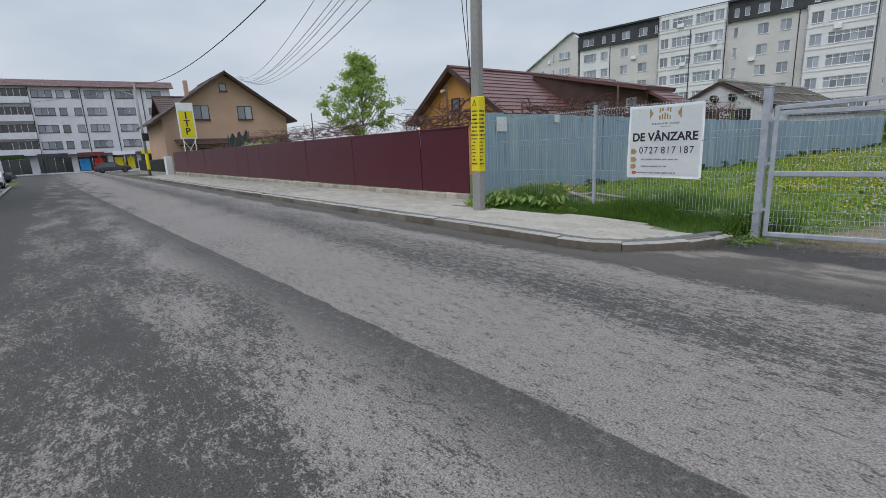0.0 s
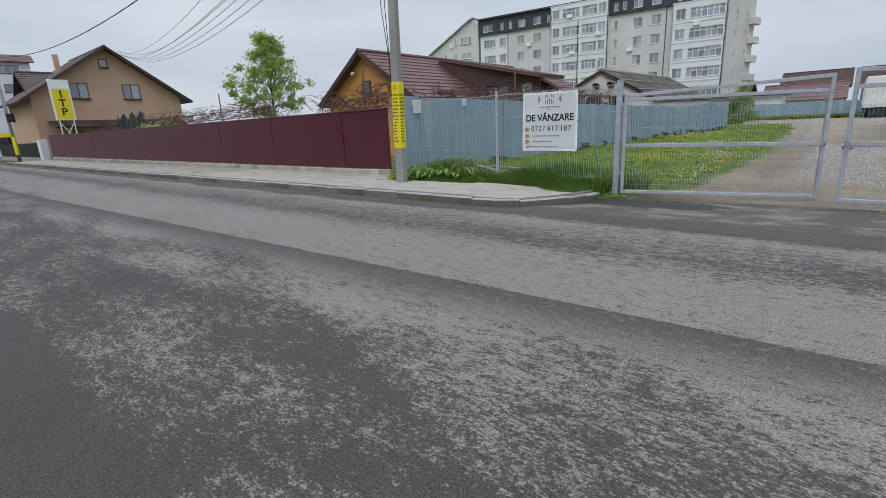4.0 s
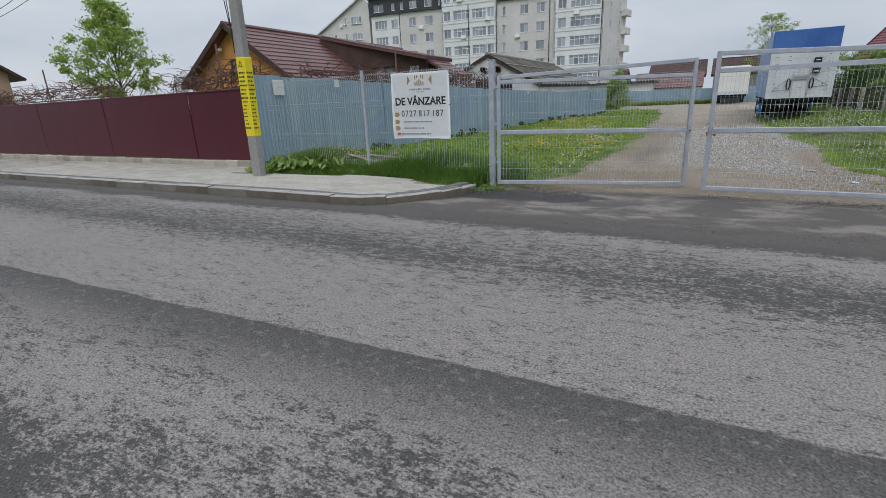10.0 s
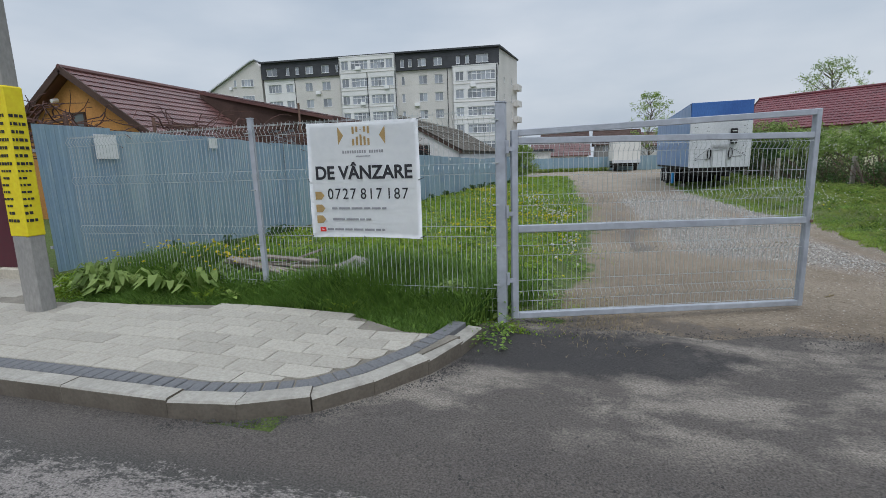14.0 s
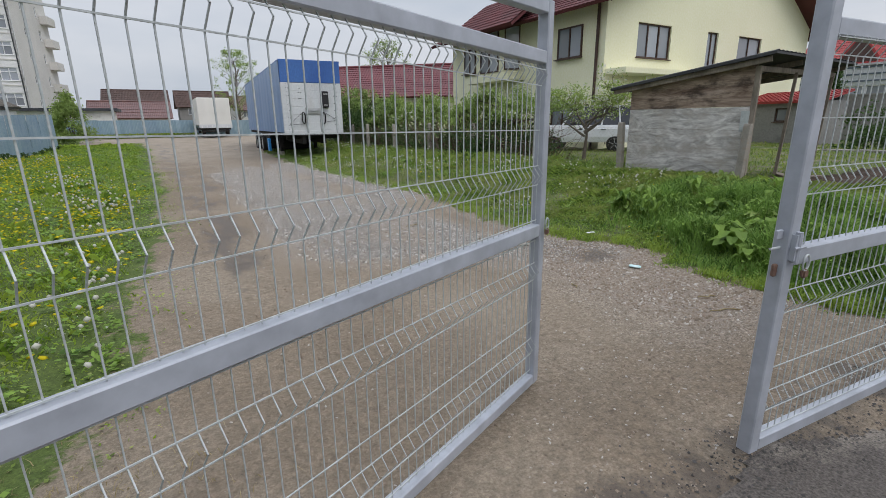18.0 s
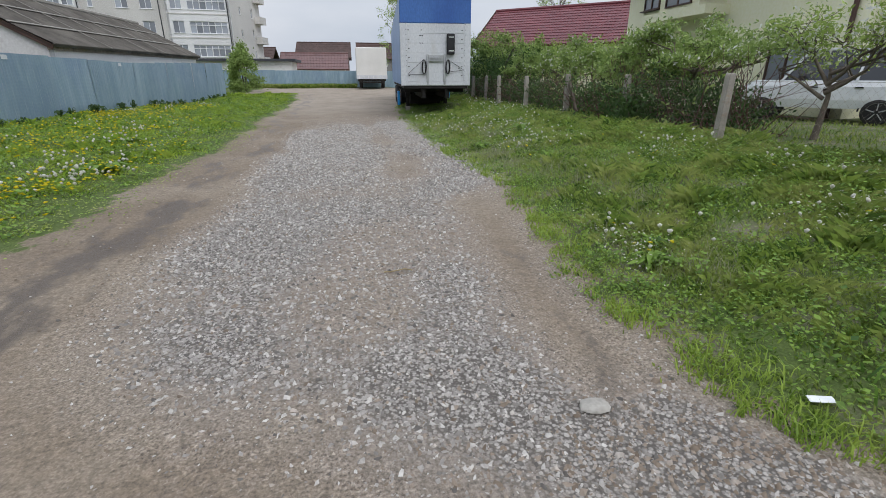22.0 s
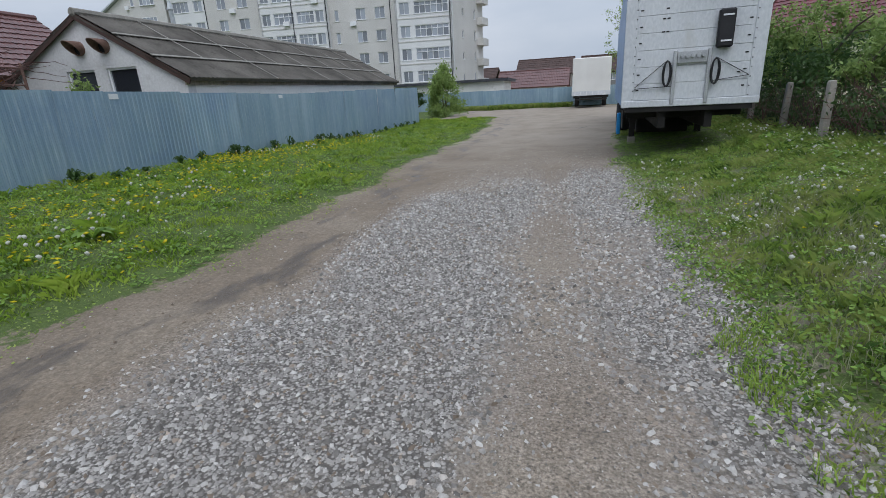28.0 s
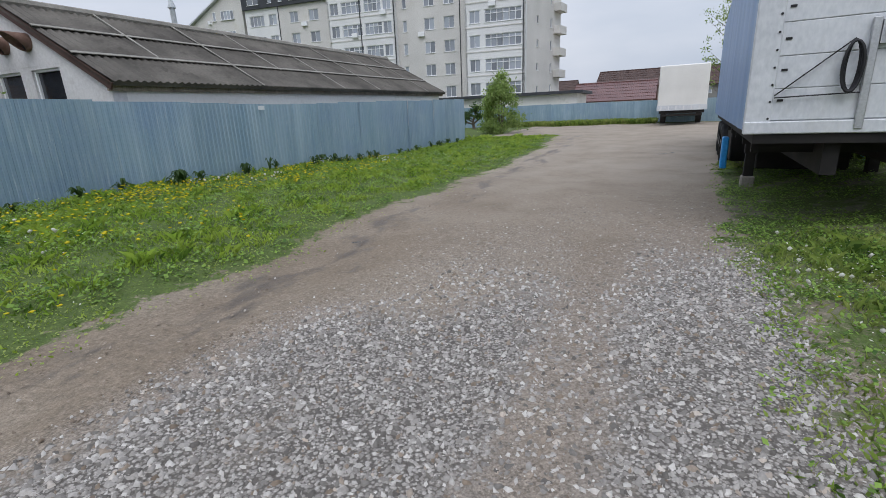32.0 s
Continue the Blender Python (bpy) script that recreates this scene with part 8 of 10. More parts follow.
airy_tree("tree", "bare-topped tree beyond the yards", (-21, 96, 0.2), 8.0, 2.5, 3.0, 110, 2200, 0.11, "leaf_mid", 14, 0.18, 0.4)
rng0 = np.random.default_rng(77)
for i, (x, y, h, s, lf, n) in enumerate(((9.9, 17.3, 2.75, 1.5, "leaf_lite", 2600), (9.1, 19.4, 2.5, 1.8, "leaf_mid", 8000), (9.2, 21.0, 2.15, 1.6, "leaf_mid", 3600), (9.0, 23.2, 2.1, 1.6, "leaf_mid", 4800), (8.8, 25.5, 2.35, 1.6, "leaf_mid", 4200), (8.6, 28.0, 2.7, 1.7, "leaf_mid", 5000), (8.6, 31.0, 3.0, 1.8, "leaf_mid", 4800), (8.7, 34.5, 3.2, 1.9, "leaf_mid", 4400), (11.6, 24.0, 2.2, 1.8, "leaf_lite", 3200), (11.4, 28.5, 2.5, 1.9, "leaf_lite", 3800), (11.8, 33.0, 2.8, 2.0, "leaf_lite", 3800))):
    tree("fruit_tree", "low spreading fruit tree with fresh leaves behind the wire fence", (x, y, float(land(x, y)) - 0.02), h, s, 0.042, n, 0.04 if i < 2 else 0.06, lf, 30 + i, 0.28, "bark", group="orchard trees", upright=0.3, levels=4 if i < 2 else 3, extra=(500, 0.045, "blossom") if i in (0, 1, 4, 8, 9) else None)


def hedge(name, label, a, b, h, d, leaves, leaf, seed, size=0.07):
    rng = np.random.default_rng(seed)
    a, b = np.array(a, float), np.array(b, float)
    n = max(4, int(np.linalg.norm(b - a) / 0.45))
    t = rng.uniform(0, 1, n * 4)
    base = a + (b - a) * t[:, None]
    z = land(base[:, 0], base[:, 1])
    c = np.stack([base[:, 0] + rng.uniform(-d, d, n * 4), base[:, 1] + rng.uniform(-d, d, n * 4), z + rng.uniform(0.1, 1.0, n * 4) * h * rng.uniform(0.7, 1.0, n * 4)], 1)
    f = thing(name, label, "hedge", (0, 0, 0))
    part("foliage", leaf_cloud("foliage", c, np.full(len(c), 0.38), leaves, size, leaf, rng), None, f)
    bm = bmesh.new()
    for k in range(n):
        p = base[k]
        rod(bm, (p[0], p[1], z[k] - 0.1), (p[0] + rng.uniform(-0.3, 0.3), p[1] + rng.uniform(-0.3, 0.3), z[k] + h * 0.8), 0.02, 0.008, 4, False)
    part("stems", bm, M["bark"], f)


hedge("undergrowth", "dense dark green undergrowth behind the wire fence", (7.95, 19.0), (7.75, 34.0), 1.0, 0.4, 10000, "leaf_dark", 51, 0.05)
hedge("undergrowth", "fresh green saplings and brambles behind the wire fence", (8.4, 18.5), (8.2, 34.0), 1.35, 0.4, 5000, "leaf_mid", 56, 0.05)
hedge("undergrowth", "tall dark elder bushes behind the parked trailer", (7.9, 27.5), (8.6, 44.0), 2.0, 0.6, 13000, "leaf_dark", 57, 0.06)
def thicket(a, b, h, count, seed):
    """Bare tangled suckers and brambles rising behind the wire fence."""
    rng = np.random.default_rng(seed)
    bm = bmesh.new()
    for k in range(count):
        t = rng.uniform(0, 1)
        x, y = a[0] + (b[0] - a[0]) * t + rng.normal(0, 0.3), a[1] + (b[1] - a[1]) * t
        q = Vector((x, y, float(land(x, y)) - 0.05))
        d = Vector((rng.normal(0, 0.35), rng.normal(0, 0.35), 1)).normalized()
        pts = [q.copy()]
        for step in range(6):
            d = (d + Vector(rng.normal(0, 0.28, 3))).normalized()
            q = q + d * h * float(rng.uniform(0.1, 0.22))
            pts.append(q.copy())
        tube(bm, pts, [0.011 - 0.0014 * i for i in range(7)], 4)
    tagged(new("bramble_thicket", mesh_of("bramble_thicket", bm, M["bark_dark"])), "tangle of bare brown suckers behind the wire fence", "thicket", kind="stuff")


thicket((9.0, 17.8), (8.3, 22.0), 1.7, 230, 71)
thicket((8.2, 22.0), (7.8, 31.0), 1.5, 320, 72)
hedge("undergrowth", "loose low green shrubs behind the first fence posts", (8.9, 17.6), (8.4, 20.0), 1.15, 0.45, 5200, "leaf_dark", 58, 0.045)
hedge("hedge", "clipped dark hedge along the grey wall", (21.4, 14.5), (21.4, 1.0), 1.0, 0.7, 9000, "leaf_dark", 52, 0.08)
hedge("hedge", "mixed shrubs before the grey wall", (24.5, 15.5), (24.5, 0.0), 1.5, 0.9, 9000, "leaf_dark", 53, 0.08)
tree("shrub", "bright green clipped round bush", (24.0, 12.7, 0.2), 2.3, 1.0, 0.06, 5000, 0.07, "leaf_lite", 54, 0.15, category="shrub")
rng = np.random.default_rng(9)
cz = np.concatenate([np.linspace(0.15, 3.3, 40), rng.uniform(0.2, 2.6, 60)])
wid = np.interp(cz, [0, 0.8, 1.8, 2.6, 3.4], [1.0, 1.25, 0.95, 0.55, 0.1])
an, rr = rng.uniform(0, 6.28, 100), wid * np.sqrt(rng.uniform(0.1, 1, 100))
t_ = thing("bushy_tree", "bushy young tree leafy from the ground beside the metal fence", "tree", (-6.2, 49.2, 0.2))
part("crown", leaf_cloud("crown", np.stack([rr * np.cos(an), rr * np.sin(an), cz], 1), np.full(100, 0.32), 9000, 0.08, "leaf_mid", rng), None, t_)
bm = bmesh.new()
for k in range(5):
    rod(bm, (0, 0, -0.1), (0.35 * math.cos(k * 1.3), 0.35 * math.sin(k * 1.3), 2.4), 0.05, 0.012, 6)
part("trunk", bm, M["bark"], t_)
for x, y, h in ((33.0, 15.8, 4.75), (32.6, 20.0, 4.2)):
    rng = np.random.default_rng(int(x))
    cz = np.linspace(0.3, h, 26)
    cc = np.stack([x + rng.normal(0, 0.08, 26), y + rng.normal(0, 0.08, 26), cz], 1)
    t_ = thing("conifer", "slim dark columnar conifer", "tree", (0, 0, 0), "conifers")
    part("crown", leaf_cloud("crown", cc, 0.85 * (1.02 - cz / h) + 0.12, 6500, 0.07, "leaf_dark", rng), None, t_)
    bm = bmesh.new()
    rod(bm, (x, y, 0), (x, y, h * 0.8), 0.08, 0.03)
    part("trunk", bm, M["bark"], t_)


def vine_trellis():
    """Bare grape vines on a steel frame behind the two street fences."""
    f = thing("grape_trellis", "tangle of bare brown grape vines on a rusty frame", "trellis", (0, 0, 0))
    rng = np.random.default_rng(60)
    for (xa, ya), (xb, yb), z, n in (((-9.6, 9.2), (-16.5, 11.6), 2.45, 70), ((-9.2, 10.5), (-9.0, 25.0), 2.45, 130), ((-19.0, 10.6), (-33.0, 10.8), 2.55, 110), ((-33, 11.5), (-46, 11.0), 2.3, 60)):
        a, b = np.array([xa, ya]), np.array([xb, yb])
        for k in range(4):
            p = a + (b - a) * k / 3
            bm = bmesh.new()
            rod(bm, (p[0], p[1], -0.1), (p[0], p[1], z + (0.9 if k == 1 else 0.1)), 0.03, n=6)
            part("frame_post", bm, M["rust"], f)
        bm = bmesh.new()
        for dz in (0, -0.35):
            rod(bm, (*a, z + dz), (*b, z + dz), 0.02, n=5)
        part("frame_rail", bm, M["rust"], f)
        bm = bmesh.new()
        along = Vector(((b - a)[0], (b - a)[1], 0)).normalized()
        for k in range(int(2.6 * n)):
            p = a + (b - a) * rng.uniform(0, 1)
            q = Vector((p[0], p[1], z + rng.uniform(-0.32, 0.1))) + along.cross(Vector((0, 0, 1))) * float(rng.normal(0, 0.35))
            d = along * float(rng.choice([-1, 1]))
            pts = [q.copy()]
            for step in range(8):
                d = (d + Vector(rng.normal(0, 1, 3)) * 0.33 + along * 0.15 * (1 if d.dot(along) > 0 else -1)).normalized()
                q = q + d * float(rng.uniform(0.1, 0.26))
                q.z = min(max(q.z, z - 0.5), z + 0.3)
                pts.append(q.copy())
            tube(bm, pts, [0.014 - 0.0011 * i for i in range(9)], 4)
        tagged(part("vine_tangle", bm, M["bark_dark"], f), kind="stuff")


vine_trellis()
net = thing("shade_net", "dark green shade net draped over a frame", "net", (-36.5, 10.6, 0))
bm = bmesh.new()
rows = []
for j in range(8):
    rows.append([bm.verts.new((0.5 * i - 2.5, 0.06 * math.sin(3 * i + j), 1.6 + 0.2 * j - 0.25 * math.sin(1.9 * i) * j / 7)) for i in range(11)])
for j in range(7):
    for i in range(10):
        bm.faces.new((rows[j][i], rows[j][i + 1], rows[j + 1][i + 1], rows[j + 1][i]))
part("sheet", bm, M["shade_net"], net)
bm = bmesh.new()
for x in (-2.5, 0, 2.5):
    rod(bm, (x, 0, -0.1), (x, 0, 3.1), 0.04)
part("frame", bm, M["rust"], net)


# ---- wire fence with concrete posts on the yard's right ----
def garden_fence():
    pts = [(7.90, 11.72), (7.5, 14.0), (7.6, 16.85), (8.0, 20.4), (7.55, 22.6), (7.3, 25.1), (7.1, 27.5), (7.15, 29.6), (7.2, 32.0), (7.6, 35.0), (7.9, 38.0)]
    rnd = random.Random(6)
    bm = bmesh.new()
    prism(bm, [(-0.065, -0.3), (0.065, -0.3), (0.055, 1.08), (0.04, 1.12), (-0.04, 1.12), (-0.055, 1.08)], -0.06, 0.06)
    me = mesh_of("concrete_post", soften(bm, 0.01), M["post_conc"])
    for k, (x, y) in enumerate(pts):
        o = new("concrete_post", me)
        o.matrix_world = pose(x, y, float(land(x, y)), rnd.uniform(-2, 2), rnd.uniform(-2, 2), rnd.uniform(-10, 10))
        tagged(o, "rough concrete fence post with orange lichen", "fence post", "concrete fence posts")
    x, y = pts[4]
    bm = bmesh.new()
    bar(bm, (x + 0.05, y - 0.75, float(land(x, y)) - 0.05), (x + 0.02, y - 0.04, float(land(x, y)) + 0.95), 0.07, 0.07)
    solid("brace_post", bm, M["bark"], "slanting dark timber brace against a fence post", "fence post")
    f = thing("wire_netting", "rusty diamond wire netting between concrete posts", "wire fence", (0, 0, 0))
    for (xa, ya), (xb, yb) in zip(pts, pts[1:]):
        a, b = Vector((xa, ya, float(land(xa, ya)))), Vector((xb, yb, float(land(xb, yb))))
        L = (b - a).length
        bm = bmesh.new()
        n = int((L + 1.0) / 0.11)
        for i in range(n):
            for s in (1, -1):
                u0 = -1.0 + 0.11 * i if s == 1 else 0.11 * i
                p0, p1 = u0, u0 + s * 1.0
                lo, hi = (p0, 0.03), (p1, 1.0)
                if s == 1 and p0 < 0:
                    lo = (0.0, 0.03 + 0.97 * (-p0))
                if s == 1 and p1 > L:
                    hi = (L, 0.03 + 0.97 * (L - p0))
                if s == -1 and p1 < 0:
                    hi = (0.0, 0.03 + 0.97 * p0)
                if s == -1 and p0 > L:
                    lo = (L, 0.03 + 0.97 * (p0 - L))
                if lo[1] < hi[1] and 0 <= lo[0] <= L and 0 <= hi[0] <= L:
                    d = (b - a) / L
                    rod(bm, a + d * lo[0] + Vector((0, 0, lo[1])), a + d * hi[0] + Vector((0, 0, hi[1])), 0.001, n=3, caps=False)
        for z in (0.05, 0.5, 1.0):
            rod(bm, a + Vector((0, 0, z)), b + Vector((0, 0, z)), 0.002, n=3, caps=False)
        part("netting", bm, M["old_wood"], f)


garden_fence()


# ---- small things on the ground ----
for i, (x, y, s, lb) in enumerate(((3.26, 10.36, 1.0, "pale cyan worn shoe sole lying on the gravel"),)):
    bm = bmesh.new()
    out = [(0.0, 0.035), (0.03, 0.012), (0.09, 0.004), (0.16, 0.0), (0.22, 0.005), (0.255, 0.03), (0.265, 0.05), (0.25, 0.08), (0.2, 0.095), (0.13, 0.085), (0.05, 0.08), (0.01, 0.065)]
    prism(bm, [(a, b) for a, b in out], 0, 0.016, Matrix.Rotation(radians(-90), 4, "X"))
    solid("shoe_sole", soften(bm, 0.003), M["cyan"], lb, "shoe sole", pose(x, y, float(land(x, y)) + 0.028, 4, 3, -62) @ Matrix.Diagonal((0.5, 0.8, 0.62, 1)))
bm = bmesh.new()
box(bm, 0, 0.11, 0, 0.045, 0, 0.005)
solid("litter_scrap", soften(bm, 0.004), M["paper"], "crumpled white scrap of packaging in the grass", "litter", pose(3.9, 11.54, float(land(3.9, 11.54)) + 0.03, 5, -4, -20), "litter")
rk = random.Random(15)
for x, y, ln, a in ((2.72, 9.12, 0.26, -25), (2.06, 13.5, 0.22, 5), (1.2, 9.6, 0.15, 40), (2.3, 10.2, 0.12, 70), (3.1, 9.3, 0.16, 160)):
    bm = bmesh.new()
    prev = Vector((0, 0, 0))
    for k in range(1, 5):
        q = Vector((ln * k / 4, 0.02 * math.sin(2.2 * k + x), 0.004 * (k % 2)))
        rod(bm, prev, q, 0.006, 0.005, 6)
        prev = q
    solid("twig", bm, M["dry_grass"], "dry pale twig lying on the gravel", "twig", pose(x, y, float(land(x, y)) + 0.012, 0, 0, a), "twigs")
bm = bmesh.new()
rod(bm, (0, 0, 0), (0.16, 0, 0), 0.035, n=10), rod(bm, (0.16, 0, 0), (0.2, 0, 0), 0.035, 0.014, n=10), rod(bm, (0.2, 0, 0), (0.225, 0, 0), 0.015, n=8)
solid("plastic_bottle", bm, M["bright_blue"], "blue plastic bottle lying in the grass by the gate post", "bottle", pose(3.9, 8.32, float(land(3.9, 8.32)) + 0.03, 0, 0, 55) @ Matrix.Scale(0.85, 4))
for k, (x, y, ln, a) in enumerate(((9.3, 11.7, 1.5, 28), (9.5, 11.5, 1.3, 22), (9.1, 11.5, 1.1, 40))):
    bm = bmesh.new()
    box(bm, -ln / 2, ln / 2, -0.07, 0.07, 0, 0.035)
    solid("loose_board", soften(bm, 0.004), M["old_wood"], "grey weathered board lying beside the shed", "board", pose(x, y, float(land(x, y)) + 0.02 + 0.036 * k, 0, 0, a), "boards by the shed")


def rock(name, label, loc, size, material="stone", flat=0.7):
    bm = bmesh.new()
    bmesh.ops.create_icosphere(bm, subdivisions=2, radius=size)
    for v in bm.verts:
        k = 1 + 0.28 * noise.noise(v.co * (2.2 / size) + Vector(loc))
        v.co = Vector((v.co.x * k * 1.25, v.co.y * k, v.co.z * k * flat))
    return solid(name, bm, M[material], label, "stone", (loc[0], loc[1], loc[2] + size * 0.35))


rock("pale_block", "pale broken concrete lump in the tall grass", (-4.42, 8.75, float(land(-4.42, 8.75)) - 0.02), 0.24, "kerb", 1.0)
rock("flat_stone", "flat pale stone set in the gravel", (2.96, 11.77, -0.22), 0.06, "kerb", 0.4)
for i in range(16):
    bm = bmesh.new()
    ln = rk.uniform(0.5, 1.0)
    box(bm, -ln / 2, ln / 2, -0.055, 0.055, 0, 0.03)
    x, y = -5.35 + rk.uniform(-0.65, 0.6), 8.65 + rk.uniform(-0.28, 0.3)
    solid("broken_board", soften(bm, 0.004), M["old_wood"], "broken weathered board in a heap behind the fence", "board", pose(x, y, float(land(x, y)) + 0.05 + 0.013 * i, rk.uniform(-14, 14), rk.uniform(-14, 14), rk.uniform(-10, 60)), "board heap")


def puddle(x, y, rx_, ry_, seed):
    rng = np.random.default_rng(seed)
    bm = bmesh.new()
    n = 26
    z = float(land(x, y)) - 0.034
    ph = rng.uniform(0, 6, 3)
    v = [bm.verts.new((rx_ * math.cos(2 * math.pi * i / n) * (1 + 0.2 * math.sin(2 * 2 * math.pi * i / n + ph[0]) + 0.12 * math.sin(5 * 2 * math.pi * i / n + ph[1])), ry_ * math.sin(2 * math.pi * i / n) * (1 + 0.2 * math.sin(3 * 2 * math.pi * i / n + ph[2])), 0)) for i in range(n)]
    bm.faces.new(v)
    solid("puddle", bm, M["puddle" if seed == 1 else "wet"], "shallow brown puddle in the wheel track", "puddle", (x, y, z + 0.016), "puddles", "structure")


puddle(-0.35, 10.65, 0.15, 0.09, 1)
puddle(-0.75, 27.2, 0.22, 0.6, 2)
puddle(2.9, 35.5, 0.4, 0.9, 3)
puddle(2.6, 38.5, 0.5, 0.6, 4)


# ---- stones, grass and flowers ----
def scatter_stones():
    rng = np.random.default_rng(21)
    n = 240000
    y = 8.0 + (31 - 8.0) * rng.uniform(0, 1, n) ** 1.35
    l, r = edge_l(y), edge_r(y)
    x = l - 0.05 + (r - l + 0.15 + 0.4 * ease((y - 14) / 3)) * rng.uniform(0, 1, n)
    keep = rng.uniform(0, 1, n) < 1.0 * gravel_share(x, y) ** 1.4 + 0.03 + 0.22 * ease(gravel_share(x, y) / 0.3) + 0.15 * ease((12.2 - y) / 1.4) * ease((x + 0.6) / 1.2)
    keep &= rng.uniform(0, 1, n) > 0.8 * np.exp(-((x - 3.3) / 0.34) ** 2 - ((y - 10.9) / 0.22) ** 2)
    x, y = x[keep], y[keep]
    m = len(x)
    size = np.where(gravel_share(x, y) < 0.35, 0.68, 1.0) * (0.0062 + 0.0130 * rng.uniform(0, 1, m) ** 2.4) * (1 + 0.22 * ease((y - 15) / 5))
    z = land(x, y) - 0.003
    # a chip: four corners on the ground and a tilted ridge on top
    chip = np.array([(1, 0.2, 0), (0.1, 1, 0), (-1, -0.1, 0), (-0.2, -1, 0), (0.45, 0.05, 0.8), (-0.4, 0.1, 0.75)])
    v = (chip[None] * rng.uniform(0.6, 1.3, (m, 6, 1)) + rng.normal(0, 0.12, (m, 6, 3))) * size[:, None, None] * np.array([1.25, 0.9, 1.15])
    a = rng.uniform(0, 6.28, m)
    c, si = np.cos(a)[:, None], np.sin(a)[:, None]
    v = np.stack([v[:, :, 0] * c - v[:, :, 1] * si, v[:, :, 0] * si + v[:, :, 1] * c, v[:, :, 2]], 2)
    v += np.stack([x, y, z], 1)[:, None, :]
    f = np.array([(0, 1, 4), (1, 5, 4), (1, 2, 5), (2, 3, 5), (3, 4, 5), (3, 0, 4)])
    near = rng.uniform(0, 1, m) < np.maximum(0.12 + 0.86 * ease((12.0 - y + 0.6 * (x - 2.3)) / 1.5), 1 - 2.2 * gravel_share(x, y))
    for pick, mat, label in ((~near, "stone", "loose grey crushed stone strewn on the track"), (near, "stone_brown", "brownish pebbles trodden into the dirt of the gateway")):
        k = int(pick.sum())
        F = (np.arange(k)[:, None, None] * 6 + f[None]).reshape(-1, 3)
        tagged(new("gravel", quick_mesh("gravel", v[pick].reshape(-1, 3), F, M[mat])), label, "gravel", kind="stuff")


scatter_stones()


def scatter_grit():
    rng = np.random.default_rng(22)
    m = 7000
    x = rng.uniform(-3.2, 4.5, m)
    y = apron_edge(x) - 0.04 + rng.normal(0, 0.13, m) * (1 + 0.8 * (x < -1.2))
    # along the kerb, in a band across the mouth of the gateway, and round the gate post
    k = 2600
    s = rng.uniform(0, len(arc) - 1.001, k)
    ax, ay = np.array(arc)[:, 0], np.array(arc)[:, 1]
    off = 0.01 + np.abs(rng.normal(0, 0.09, k))
    x2, y2 = np.interp(s, range(7), ax) + off * np.interp(s, (0, 6), (0.0, 1)), np.interp(s, range(7), ay) - off * np.interp(s, (0, 6), (1, 0.0))
    x3 = rng.uniform(-9, -4.1, 500)
    y3 = 5.45 - np.abs(rng.normal(0, 0.06, 500))
    x4 = rng.uniform(-2.6, 5.0, 2600)
    y4 = 5.5 + 0.12 * np.sin(1.1 * x4) + rng.normal(0, 0.13, 2600)
    x5, y5 = rng.normal(-1.9, 0.5, 1800), rng.normal(7.4, 0.4, 1800)
    ok = x5 > -2.5
    x6, y6 = rng.uniform(-2.2, 5.0, 900), rng.uniform(5.3, 7.8, 900)
    x, y = np.concatenate([x, x2, x3, x4, x5[ok], x6]), np.concatenate([y, y2, y3, y4, y5[ok], y6])
    m = len(x)
    size = 0.0025 + 0.0085 * rng.uniform(0, 1, m) ** 3.5
    octa = np.array([(1, 0, 0), (-1, 0, 0), (0, 1, 0), (0, -1, 0), (0, 0, 1), (0, 0, -1)], float)
    v = octa[None] * rng.uniform(0.6, 1.3, (m, 6, 1)) * size[:, None, None] + np.stack([x, y, land(x, y) + 0.002], 1)[:, None, :]
    f = np.array([(0, 2, 4), (2, 1, 4), (1, 3, 4), (3, 0, 4)])
    F = (np.arange(m)[:, None, None] * 6 + f[None]).reshape(-1, 3)
    tagged(new("asphalt_crumbs", quick_mesh("asphalt_crumbs", v.reshape(-1, 3), F, M["crumb"])), "black asphalt crumbs along the ragged edge", "grit", kind="stuff")


scatter_grit()


def blades(name, label, x, y, h, w, material, rng, lean=0.35, short=False):
    """Bent grass blades; short ones have two faces, long ones three."""
    n = len(x)
    z = land(x, y) - 0.01
    a = rng.uniform(0, 6.283, n)
    b = rng.uniform(0, 6.283, n)
    ln = h * lean * rng.uniform(0.3, 1.4, n)
    dx, dy = np.cos(b) * ln, np.sin(b) * ln
    p = np.stack([x, y, z], 1)
    side = np.stack([np.cos(a) * w / 2, np.sin(a) * w / 2, np.zeros(n)], 1)
    mid = p + np.stack([dx * 0.3, dy * 0.3, h * 0.6], 1)
    tip = p + np.stack([dx, dy, h * (1 - 0.25 * lean)], 1)
    rows = [p - side, p + side, mid + side * 0.8, tip] if short else [p - side, p + side, mid + side * 0.8, mid - side * 0.8, tip]
    faces = [(0, 1, 2), (0, 2, 3)] if short else [(0, 1, 2), (0, 2, 3), (3, 2, 4)]
    i = np.arange(n)[:, None] * len(rows)
    F = np.concatenate([i + np.array(f) for f in faces], 1).reshape(-1, 3)
    tagged(new(name, quick_mesh(name, np.stack(rows, 1).reshape(-1, 3), F, M[material])), label, "grass", kind="stuff")


